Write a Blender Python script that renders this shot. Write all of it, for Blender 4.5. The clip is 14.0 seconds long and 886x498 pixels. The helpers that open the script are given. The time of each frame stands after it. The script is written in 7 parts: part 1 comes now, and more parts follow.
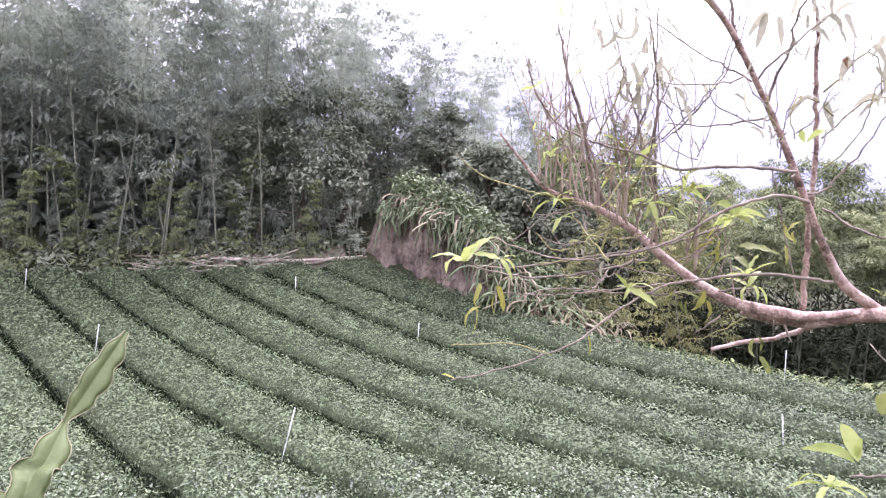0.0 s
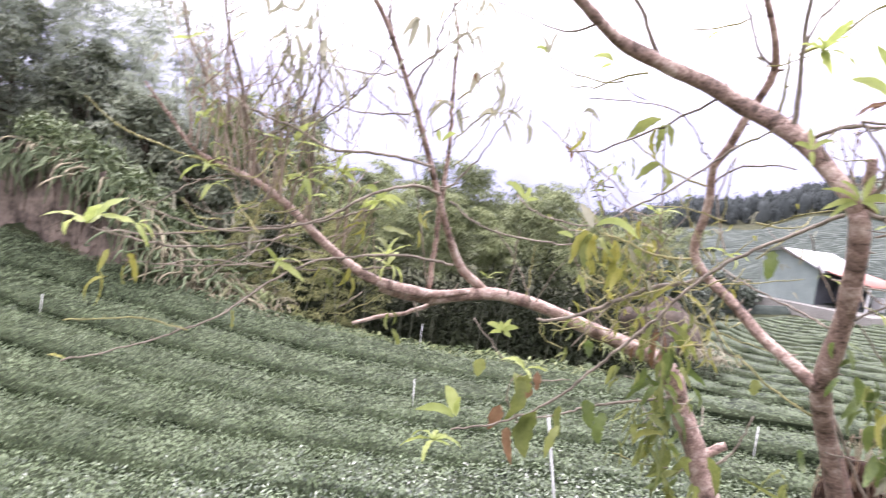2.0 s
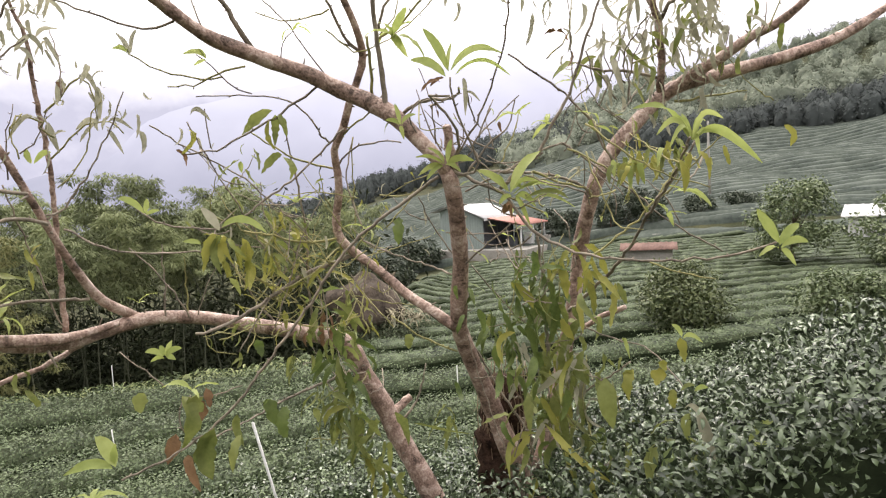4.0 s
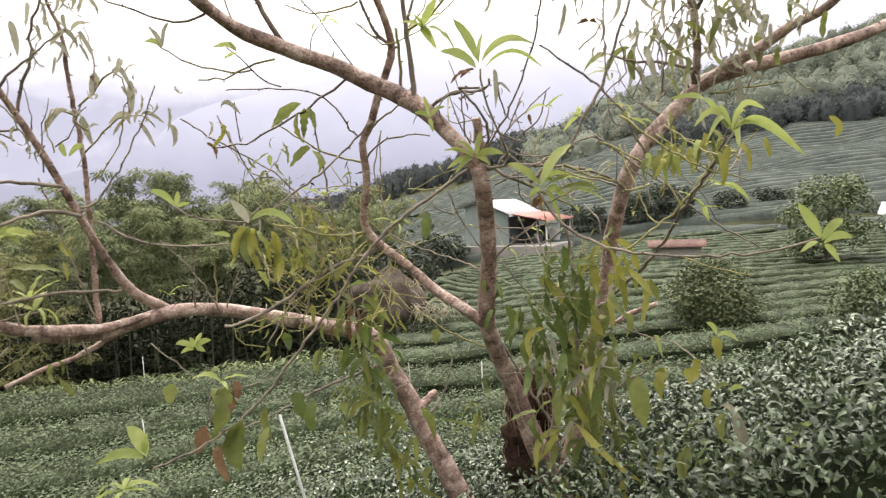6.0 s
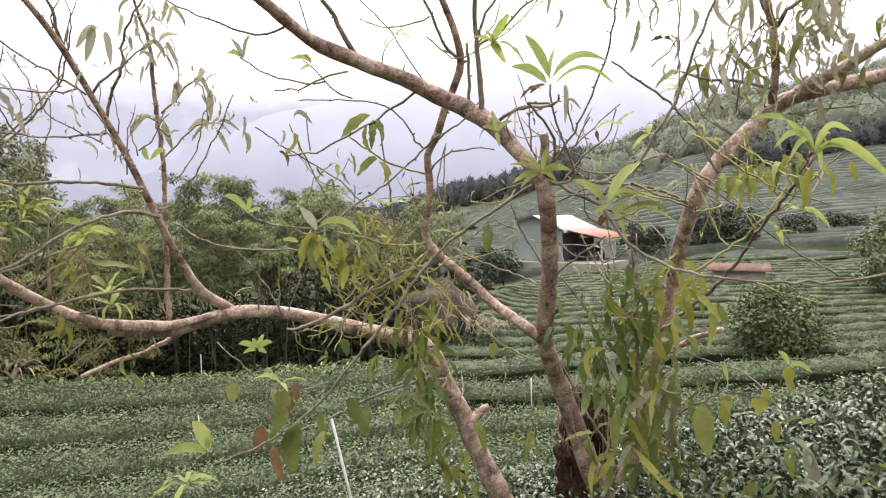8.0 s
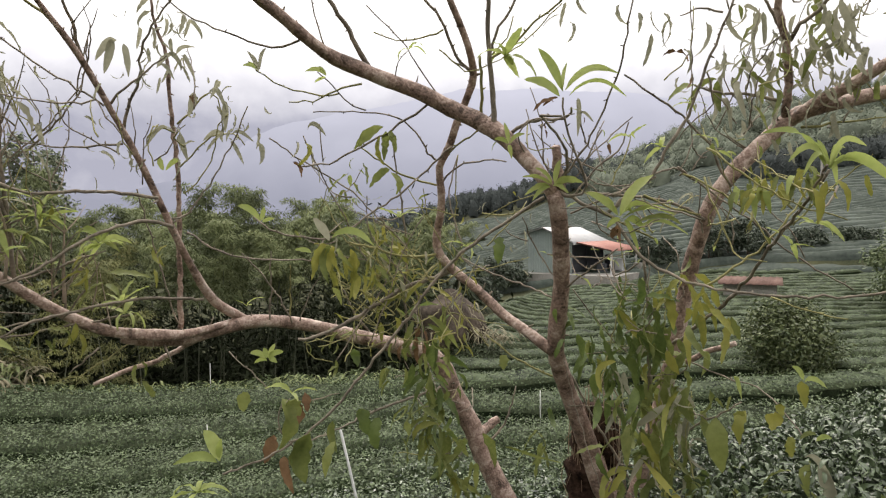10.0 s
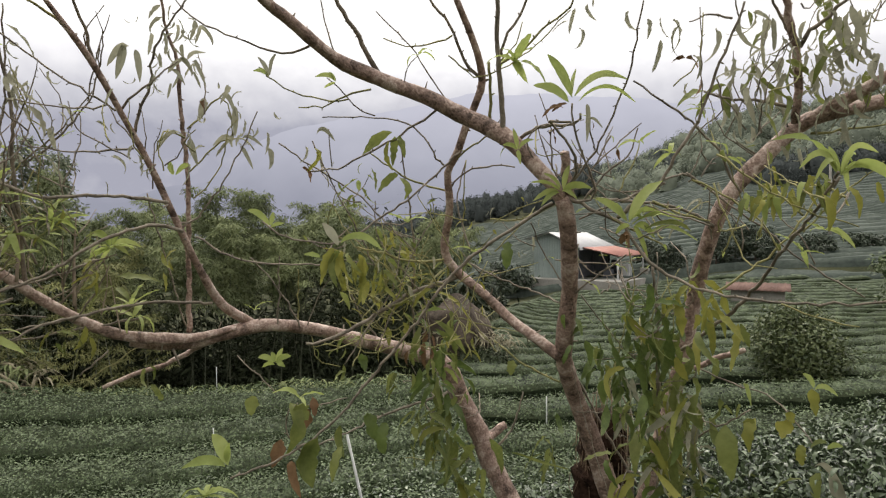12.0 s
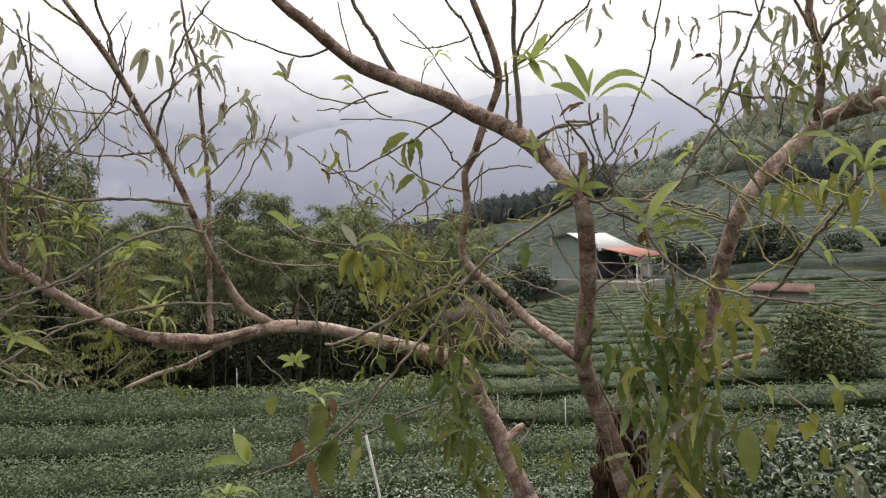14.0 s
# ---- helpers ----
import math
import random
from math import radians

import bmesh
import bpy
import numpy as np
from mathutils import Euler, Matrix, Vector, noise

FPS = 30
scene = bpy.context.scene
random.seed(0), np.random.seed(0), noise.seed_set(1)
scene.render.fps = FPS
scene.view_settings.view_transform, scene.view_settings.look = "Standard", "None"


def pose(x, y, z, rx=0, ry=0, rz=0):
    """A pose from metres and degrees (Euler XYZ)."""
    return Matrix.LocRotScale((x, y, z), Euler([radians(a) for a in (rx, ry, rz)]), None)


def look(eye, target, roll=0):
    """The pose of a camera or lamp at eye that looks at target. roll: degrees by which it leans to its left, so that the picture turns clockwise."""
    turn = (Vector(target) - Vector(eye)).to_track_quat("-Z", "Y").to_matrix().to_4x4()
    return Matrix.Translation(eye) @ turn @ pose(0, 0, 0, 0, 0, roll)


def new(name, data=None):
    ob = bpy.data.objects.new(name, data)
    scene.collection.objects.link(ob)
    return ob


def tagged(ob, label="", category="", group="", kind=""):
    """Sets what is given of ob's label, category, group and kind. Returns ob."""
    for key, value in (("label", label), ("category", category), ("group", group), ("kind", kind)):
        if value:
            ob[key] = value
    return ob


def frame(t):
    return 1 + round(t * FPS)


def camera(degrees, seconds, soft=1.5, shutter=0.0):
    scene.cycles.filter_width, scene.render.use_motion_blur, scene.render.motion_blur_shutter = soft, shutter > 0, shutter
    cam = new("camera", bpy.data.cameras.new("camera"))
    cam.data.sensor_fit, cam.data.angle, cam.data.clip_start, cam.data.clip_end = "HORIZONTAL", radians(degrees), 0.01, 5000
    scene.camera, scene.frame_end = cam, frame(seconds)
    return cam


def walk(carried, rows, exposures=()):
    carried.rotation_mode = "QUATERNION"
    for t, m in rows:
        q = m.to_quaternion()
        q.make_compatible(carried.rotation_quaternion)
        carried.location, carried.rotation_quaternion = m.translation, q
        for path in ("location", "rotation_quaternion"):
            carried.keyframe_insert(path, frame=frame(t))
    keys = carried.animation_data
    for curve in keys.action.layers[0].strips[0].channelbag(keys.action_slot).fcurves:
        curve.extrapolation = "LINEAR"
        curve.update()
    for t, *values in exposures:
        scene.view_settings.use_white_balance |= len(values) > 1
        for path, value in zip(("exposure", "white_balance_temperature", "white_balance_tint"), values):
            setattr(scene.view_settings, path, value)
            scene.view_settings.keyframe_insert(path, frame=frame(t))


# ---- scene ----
cam = camera(71.8, 14.0, soft=1.2, shutter=0.22)
PATH = [
    (0, (0.546, 0.01, 1.587), (0.472, 2.003, 1.441), 1.3),
    (0.5, (0.51, 0.053, 1.583), (0.3, 2.036, 1.436), 3.6),
    (1, (0.493, 0.056, 1.583), (0.149, 2.021, 1.446), 4.9),
    (1.5, (0.527, 0.075, 1.578), (0.52, 2.058, 1.321), 6.5),
    (1.8, (0.576, 0.047, 1.581), (1.291, 1.893, 1.298), 8.3),
    (2, (0.608, 0.029, 1.583), (1.559, 1.784, 1.44), 7.6),
    (2.2, (0.642, 0.011, 1.593), (1.779, 1.649, 1.441), 5.7),
    (2.5, (0.694, -0.016, 1.609), (2.011, 1.483, 1.473), 1.9),
    (3, (0.719, -0.076, 1.608), (2.243, 1.216, 1.514), -0.4),
    (3.5, (0.741, -0.086, 1.603), (2.37, 1.066, 1.47), -2.5),
    (3.7, (0.745, -0.093, 1.602), (2.397, 1.026, 1.468), -3.2),
    (5.8, (0.756, -0.077, 1.596), (2.395, 1.064, 1.469), -3.2),
    (6, (0.757, -0.072, 1.595), (2.362, 1.113, 1.452), -3.0),
    (6.5, (0.758, -0.059, 1.594), (2.317, 1.184, 1.437), -2.4),
    (7, (0.756, -0.055, 1.595), (2.304, 1.202, 1.441), -2.2),
    (7.5, (0.747, -0.054, 1.596), (2.276, 1.228, 1.467), -1.8),
    (8, (0.735, -0.051, 1.598), (2.236, 1.266, 1.501), -0.9),
    (8.5, (0.73, -0.049, 1.598), (2.222, 1.28, 1.513), -0.6),
    (8.7, (0.727, -0.049, 1.599), (2.205, 1.296, 1.523), -0.7),
    (11, (0.725, -0.046, 1.599), (2.214, 1.288, 1.547), -0.4),
    (11.5, (0.723, -0.046, 1.6), (2.211, 1.289, 1.551), -0.4),
    (12, (0.72, -0.043, 1.601), (2.19, 1.311, 1.556), -0.3),
    (12.5, (0.719, -0.041, 1.601), (2.157, 1.348, 1.544), -0.5),
    (13, (0.718, -0.039, 1.601), (2.142, 1.364, 1.539), -0.5),
    (13.5, (0.721, -0.043, 1.599), (2.156, 1.348, 1.545), -0.7),
    (14, (0.717, -0.046, 1.599), (2.148, 1.35, 1.559), -0.6),
]
EXPOSURES = [(0.0, 2.17, 5850, 34), (1.0, 2.26, 5850, 34), (1.5, 2.16, 5850, 33), (2.0, 2.03, 6150, 25), (2.5, 1.45, 6600, 15), (3.5, 1.24, 6850, 12), (5.8, 1.22, 6850, 12), (6.5, 1.32, 6850, 12), (7.5, 1.4, 6850, 12), (8.0, 1.27, 6850, 11), (8.5, 1.07, 6850, 10), (11.0, 0.55, 6850, 8), (12.5, 0.47, 6850, 7), (14.0, 0.47, 6850, 7)]
walk(cam, [(t, look(eye, target, roll)) for t, eye, target, roll in PATH], EXPOSURES)

# ---- world and sun: bright overcast sky ----
world = bpy.data.worlds.new("overcast_sky")
scene.world = world
world.use_nodes = True
wt = world.node_tree
wt.nodes.clear()
w_out = wt.nodes.new("ShaderNodeOutputWorld")
w_bg = wt.nodes.new("ShaderNodeBackground")
w_sky = wt.nodes.new("ShaderNodeTexSky")
w_sky.sky_type = "NISHITA"
w_sky.sun_disc = False
w_sky.sun_elevation, w_sky.sun_rotation = radians(52), radians(35)
w_sky.dust_density, w_sky.air_density = 4.0, 1.0
w_mix = wt.nodes.new("ShaderNodeMix")
w_mix.data_type = "RGBA"
w_mix.inputs["Factor"].default_value = 0.88
w_mix.inputs["B"].default_value = (9.4, 9.2, 9.55, 1.0)
wt.links.new(w_sky.outputs[0], w_mix.inputs["A"])
w_co, w_sep, w_map = wt.nodes.new("ShaderNodeTexCoord"), wt.nodes.new("ShaderNodeSeparateXYZ"), wt.nodes.new("ShaderNodeMapRange")
wt.links.new(w_co.outputs["Generated"], w_sep.inputs[0])
wt.links.new(w_sep.outputs["Z"], w_map.inputs["Value"])
w_map.inputs["To Min"].default_value, w_map.inputs["To Max"].default_value = 0.053, 0.16
wt.links.new(w_mix.outputs["Result"], w_bg.inputs["Color"])
wt.links.new(w_map.outputs[0], w_bg.inputs["Strength"])
wt.links.new(w_bg.outputs[0], w_out.inputs[0])

sun = new("sun", bpy.data.lights.new("sun", "SUN"))
sun.data.energy, sun.data.angle, sun.data.color = 1.3, radians(36), (1.0, 0.97, 0.92)
sun.matrix_world = look((10, 14, 30), (0, 0, 0))


# ---- materials ----
def surface(name, dark, light, rough=0.7, scale=8.0, fine=60.0, bump=0.3, island=0.0, through_leaf=0.0, metal=0.0, spread=0.5, spec=0.3, obj_random=0.0):
    """A procedural surface: two scales of noise between two colours, fine relief, optional translucence and variation piece by piece."""
    m = bpy.data.materials.new(name)
    m.use_nodes = True
    nt = m.node_tree
    nodes, link = nt.nodes, nt.links.new
    bsdf, out = nodes["Principled BSDF"], nodes["Material Output"]
    bsdf.inputs["Roughness"].default_value = rough
    bsdf.inputs["Metallic"].default_value = metal
    bsdf.inputs["Specular IOR Level"].default_value = spec
    co = nodes.new("ShaderNodeTexCoord")
    big, small = nodes.new("ShaderNodeTexNoise"), nodes.new("ShaderNodeTexNoise")
    big.inputs["Scale"].default_value, small.inputs["Scale"].default_value = scale, fine
    big.inputs["Detail"].default_value, small.inputs["Detail"].default_value = 5.0, 3.0
    link(co.outputs["Object"], big.inputs["Vector"])
    link(co.outputs["Object"], small.inputs["Vector"])
    add = nodes.new("ShaderNodeMath")
    add.operation = "MULTIPLY_ADD"
    link(small.outputs[0], add.inputs[0])
    add.inputs[1].default_value = 0.5
    link(big.outputs[0], add.inputs[2])
    ramp = nodes.new("ShaderNodeMapRange")
    ramp.inputs["From Min"].default_value, ramp.inputs["From Max"].default_value = 0.75 - spread / 2, 0.75 + spread / 2
    link(add.outputs[0], ramp.inputs["Value"])
    fac = ramp.outputs[0]
    if island or obj_random:
        src = nodes.new("ShaderNodeNewGeometry").outputs["Random Per Island"] if island else nodes.new("ShaderNodeObjectInfo").outputs["Random"]
        mx = nodes.new("ShaderNodeMix")
        mx.inputs["Factor"].default_value = island or obj_random
        link(fac, mx.inputs["A"])
        link(src, mx.inputs["B"])
        fac = mx.outputs["Result"]
    col = nodes.new("ShaderNodeMix")
    col.data_type = "RGBA"
    col.inputs["A"].default_value, col.inputs["B"].default_value = (*dark, 1), (*light, 1)
    link(fac, col.inputs["Factor"])
    link(col.outputs["Result"], bsdf.inputs["Base Color"])
    if bump:
        bp = nodes.new("ShaderNodeBump")
        bp.inputs["Strength"].default_value, bp.inputs["Distance"].default_value = bump, 0.4 / fine
        link(small.outputs[0], bp.inputs["Height"])
        link(bp.outputs[0], bsdf.inputs["Normal"])
    if through_leaf:
        tr, ms = nodes.new("ShaderNodeBsdfTranslucent"), nodes.new("ShaderNodeMixShader")
        link(col.outputs["Result"], tr.inputs["Color"])
        ms.inputs[0].default_value = through_leaf
        link(bsdf.outputs[0], ms.inputs[1])
        link(tr.outputs[0], ms.inputs[2])
        link(ms.outputs[0], out.inputs["Surface"])
    return m


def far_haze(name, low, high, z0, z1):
    """Backdrop of misty distance: haze painted as glowing colour, paler towards one height."""
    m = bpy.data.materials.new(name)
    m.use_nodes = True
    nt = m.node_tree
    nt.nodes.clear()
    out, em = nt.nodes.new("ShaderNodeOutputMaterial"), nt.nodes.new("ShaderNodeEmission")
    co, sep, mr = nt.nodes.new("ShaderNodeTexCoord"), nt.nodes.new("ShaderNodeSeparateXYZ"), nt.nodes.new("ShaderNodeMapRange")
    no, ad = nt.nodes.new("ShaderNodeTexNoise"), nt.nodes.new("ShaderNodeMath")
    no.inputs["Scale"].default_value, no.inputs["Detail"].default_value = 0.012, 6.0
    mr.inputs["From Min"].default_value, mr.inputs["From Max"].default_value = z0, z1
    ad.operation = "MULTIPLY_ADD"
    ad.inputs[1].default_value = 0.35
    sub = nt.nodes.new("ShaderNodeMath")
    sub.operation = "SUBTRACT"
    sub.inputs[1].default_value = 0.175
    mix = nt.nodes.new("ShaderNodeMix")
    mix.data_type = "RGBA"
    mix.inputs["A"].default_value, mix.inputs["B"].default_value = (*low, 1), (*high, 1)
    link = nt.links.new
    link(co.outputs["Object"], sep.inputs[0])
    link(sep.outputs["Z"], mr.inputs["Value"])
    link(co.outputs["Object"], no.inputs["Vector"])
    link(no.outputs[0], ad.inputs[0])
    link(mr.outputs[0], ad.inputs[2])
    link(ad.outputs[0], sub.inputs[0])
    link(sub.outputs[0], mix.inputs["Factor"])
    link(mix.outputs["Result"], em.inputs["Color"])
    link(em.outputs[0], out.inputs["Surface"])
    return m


def bark(name, dark, mid, light, bands=34.0):
    """Smooth bark with pale bands and dark pores that run round the limb; needs the limb's own length as 'along'."""
    m = bpy.data.materials.new(name)
    m.use_nodes = True
    nt = m.node_tree
    nodes, link = nt.nodes, nt.links.new
    bsdf = nodes["Principled BSDF"]
    co, at = nodes.new("ShaderNodeTexCoord"), nodes.new("ShaderNodeAttribute")
    at.attribute_name = "along"
    blot = nodes.new("ShaderNodeTexNoise")
    blot.inputs["Scale"].default_value, blot.inputs["Detail"].default_value = 14.0, 5.0
    link(co.outputs["Object"], blot.inputs["Vector"])
    fine = nodes.new("ShaderNodeTexNoise")
    fine.inputs["Scale"].default_value, fine.inputs["Detail"].default_value = 120.0, 3.0
    link(co.outputs["Object"], fine.inputs["Vector"])
    run = nodes.new("ShaderNodeMath")
    run.operation = "MULTIPLY"
    run.inputs[1].default_value = bands
    link(at.outputs["Fac"], run.inputs[0])
    warp = nodes.new("ShaderNodeMath")
    warp.operation = "MULTIPLY"
    warp.inputs[1].default_value = 13.0
    link(blot.outputs[0], warp.inputs[0])
    vec = nodes.new("ShaderNodeCombineXYZ")
    link(run.outputs[0], vec.inputs[0])
    link(warp.outputs[0], vec.inputs[1])
    ring = nodes.new("ShaderNodeTexNoise")
    ring.inputs["Scale"].default_value, ring.inputs["Detail"].default_value = 1.0, 4.0
    link(vec.outputs[0], ring.inputs["Vector"])
    add = nodes.new("ShaderNodeMath")
    add.operation = "MULTIPLY_ADD"
    add.inputs[1].default_value = 0.7
    link(ring.outputs[0], add.inputs[0])
    link(blot.outputs[0], add.inputs[2])
    add2 = nodes.new("ShaderNodeMath")
    add2.operation = "MULTIPLY_ADD"
    add2.inputs[1].default_value = 0.5
    link(fine.outputs[0], add2.inputs[0])
    link(add.outputs[0], add2.inputs[2])
    half = nodes.new("ShaderNodeMapRange")
    half.inputs["From Min"].default_value, half.inputs["From Max"].default_value = 0.75, 1.45
    link(add2.outputs[0], half.inputs["Value"])
    ramp = nodes.new("ShaderNodeValToRGB")
    ramp.color_ramp.elements[0].color, ramp.color_ramp.elements[1].color = (*dark, 1), (*light, 1)
    ramp.color_ramp.elements[0].position, ramp.color_ramp.elements[1].position = 0.12, 0.85
    ramp.color_ramp.elements.new(0.5).color = (*mid, 1)
    link(half.outputs[0], ramp.inputs[0])
    link(ramp.outputs[0], bsdf.inputs["Base Color"])
    bp = nodes.new("ShaderNodeBump")
    bp.inputs["Strength"].default_value, bp.inputs["Distance"].default_value = 0.8, 0.006
    link(add2.outputs[0], bp.inputs["Height"])
    link(bp.outputs[0], bsdf.inputs["Normal"])
    bsdf.inputs["Roughness"].default_value, bsdf.inputs["Specular IOR Level"].default_value = 0.55, 0.25
    return m


TEA_CORE_SHADE = surface("tea_hedge_shade", (0.004, 0.006, 0.003), (0.016, 0.022, 0.011), 0.95, 6, 40, 0.9, spec=0.02)
TEA_LEAF = surface("tea_leaf", (0.011, 0.02, 0.009), (0.18, 0.23, 0.12), 0.48, 1.2, 30, 0.0, 0.6, 0.05, spec=0.2)
TEA_GLOSSY = surface("glossy_tea_leaf", (0.003, 0.008, 0.004), (0.145, 0.192, 0.102), 0.24, 1.2, 30, 0.0, 0.7, 0.0, spec=0.55)
TEA_MID = surface("tea_hedge_surface", (0.007, 0.012, 0.006), (0.095, 0.12, 0.067), 0.7, 4.0, 22, 1.0, spread=0.35, spec=0.12)
TEA_TOP = surface("tea_hedge_top", (0.012, 0.018, 0.008), (0.05, 0.062, 0.032), 0.8, 2.5, 30, 1.0, spread=0.6, spec=0.08)
BARK = bark("peach_bark", (0.065, 0.043, 0.032), (0.285, 0.195, 0.155), (0.55, 0.44, 0.37))
TWIG_BARK = surface("peach_twig_bark", (0.085, 0.07, 0.054), (0.32, 0.27, 0.205), 0.7, 14, 120, 0.4)
BAMBOO_LEAF = surface("bamboo_leaf", (0.135, 0.16, 0.132), (0.45, 0.49, 0.385), 0.8, 0.3, 3, 0.0, 0.0, 0.55, spec=0.1, obj_random=0.6)
SHADED_CULM = surface("shaded_bamboo_culm", (0.03, 0.034, 0.02), (0.09, 0.098, 0.06), 0.6, 2, 20, 0.2)
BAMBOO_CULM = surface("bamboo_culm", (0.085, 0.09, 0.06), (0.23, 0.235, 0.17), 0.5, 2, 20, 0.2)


# ---- mesh helpers ----
def as_mesh(name, verts, faces, mat, smooth=False):
    """verts: (n, 3) array; faces: (m, k) array of one face size."""
    verts, faces = np.asarray(verts, float), np.asarray(faces, int)
    me = bpy.data.meshes.new(name)
    me.vertices.add(len(verts))
    me.vertices.foreach_set("co", verts.ravel())
    n, k = faces.shape
    me.loops.add(n * k)
    me.loops.foreach_set("vertex_index", faces.ravel())
    me.polygons.add(n)
    me.polygons.foreach_set("loop_start", np.arange(n) * k)
    if smooth:
        me.polygons.foreach_set("use_smooth", np.ones(n, bool))
    me.materials.append(mat)
    me.update(calc_edges=True)
    return me


def put(name, me, parent=None, label="", kind=""):
    ob = new(name, me)
    ob.parent = parent
    return tagged(ob, label, kind=kind)


def part(name, bm, material, parent, label=""):
    me = bpy.data.meshes.new(name)
    bm.to_mesh(me)
    bm.free()
    me.materials.append(material)
    return put(name, me, parent, label)


def thing(name, label, category, group="", place=None):
    ob = tagged(new(name), label, category, group)
    if place is not None:
        ob.matrix_world = place
    return ob


def sheet_faces(rows, cols):
    i = np.arange(rows * cols).reshape(rows, cols)
    return np.stack([i[:-1, :-1], i[:-1, 1:], i[1:, 1:], i[1:, :-1]], -1).reshape(-1, 4)


def smooth_line(pts, step):
    """Catmull-Rom line through pts (columns: place and radius), a point about every step metres."""
    p = np.asarray(pts, float)
    p = np.vstack([2 * p[0] - p[1], p, 2 * p[-1] - p[-2]])
    out = []
    for i in range(1, len(p) - 2):
        n = max(2, int(np.linalg.norm(p[i + 1, :3] - p[i, :3]) / step))
        t = np.linspace(0, 1, n, endpoint=False)[:, None]
        a, b, c, d = p[i - 1], p[i], p[i + 1], p[i + 2]
        out.append(0.5 * (2 * b + (c - a) * t + (2 * a - 5 * b + 4 * c - d) * t ** 2 + (3 * b - a - 3 * c + d) * t ** 3))
    return np.vstack([*out, p[-2:-1]])


def along(me, line, sides):
    """Give a limb's mesh its running length, for the bark's rings."""
    c = np.asarray(line, float)[:, :3]
    run = np.concatenate([[0], np.cumsum(np.linalg.norm(np.diff(c, axis=0), axis=1))])
    a = me.attributes.new("along", "FLOAT", "POINT")
    a.data.foreach_set("value", np.repeat(np.concatenate([run[:1], run, run[-1:]]), sides))
    return me


def tube(line, sides=8, lumps=0.0, seed=0):
    """Verts and quads of a round limb along line (x, y, z, radius), closed at its ends by narrowing."""
    line = np.asarray(line, float)
    line = np.vstack([line[0] * 1.01 - line[1] * 0.01, line, line[-1] * 1.01 - line[-2] * 0.01])
    line[0, 3] = line[-1, 3] = 1e-4
    c, r = line[:, :3], np.maximum(line[:, 3], 1e-4)
    d = np.gradient(c, axis=0)
    d /= np.maximum(np.linalg.norm(d, axis=1, keepdims=True), 1e-9)
    side = np.cross(d, [0.31, 0.2, 0.93])
    bad = np.linalg.norm(side, axis=1) < 0.15
    side[bad] = np.cross(d[bad], [0.9, 0.3, 0.1])
    side /= np.linalg.norm(side, axis=1, keepdims=True)
    up = np.cross(side, d)
    a = np.linspace(0, 2 * math.pi, sides, endpoint=False)
    rng = np.random.RandomState(seed)
    k = 1 + lumps * rng.uniform(-1, 1, (len(c), sides))
    v = c[:, None] + (r[:, None] * k)[..., None] * (side[:, None] * np.cos(a)[None, :, None] + up[:, None] * np.sin(a)[None, :, None])
    n = len(c)
    i = np.arange(n * sides).reshape(n, sides)
    j = np.roll(i, -1, 1)
    return v.reshape(-1, 3), np.stack([i[:-1], j[:-1], j[1:], i[1:]], -1).reshape(-1, 4)


def join(pieces):
    vs, fs, base = [], [], 0
    for v, f in pieces:
        vs.append(v)
        fs.append(np.asarray(f) + base)
        base += len(v)
    return np.vstack(vs), np.vstack(fs)


def scatter_leaves(where, normal, length, width, rng, lie=0.5, droop=0.15, fine=False):
    """Folded leaf blades (four triangles as two quads each) at the places, lying about the normals. Returns verts, quads."""
    n = len(where)
    d = rng.normal(size=(n, 3))
    d -= (d * normal).sum(1, keepdims=True) * normal * (1 - (1 - lie))
    d /= np.linalg.norm(d, axis=1, keepdims=True)
    s = np.cross(normal + rng.normal(size=(n, 3)) * 0.45, d)
    s /= np.maximum(np.linalg.norm(s, axis=1, keepdims=True), 1e-6)
    up = np.cross(d, s)
    L, W = length * rng.uniform(0.6, 1.25, (n, 1)), width * rng.uniform(0.7, 1.2, (n, 1))
    if fine:
        rows = []
        for f, w, z in ((0.0, 0, 0), (0.3, 0.85, 0.05), (0.62, 0.9, 0.04), (1.0, 0, -droop)):
            c = where + d * L * (f - 0.5) + up * L * z
            rows += [c] if not w else [c + s * W * w / 2 + up * W * 0.2, c, c - s * W * w / 2 + up * W * 0.2]
        v = np.stack(rows, 1).reshape(-1, 3)
        i = np.arange(n)[:, None] * 8
        return v, np.stack([i + np.array([q]) for q in ([0, 3, 2, 1], [1, 2, 5, 4], [2, 3, 6, 5], [4, 5, 6, 7])], 1).reshape(-1, 4)
    base, tip = where - d * L / 2, where + d * L / 2 - up * L * droop
    mid = where + up * L * 0.08
    left, right = mid + s * W / 2 + up * W * 0.15, mid - s * W / 2 + up * W * 0.15
    v = np.stack([base, left, tip, right, mid], 1).reshape(-1, 3)
    i = np.arange(n)[:, None] * 5
    f = np.stack([i + np.array([[0, 4, 2, 1]]), i + np.array([[0, 3, 2, 4]])], 1).reshape(-1, 4)
    return v, f


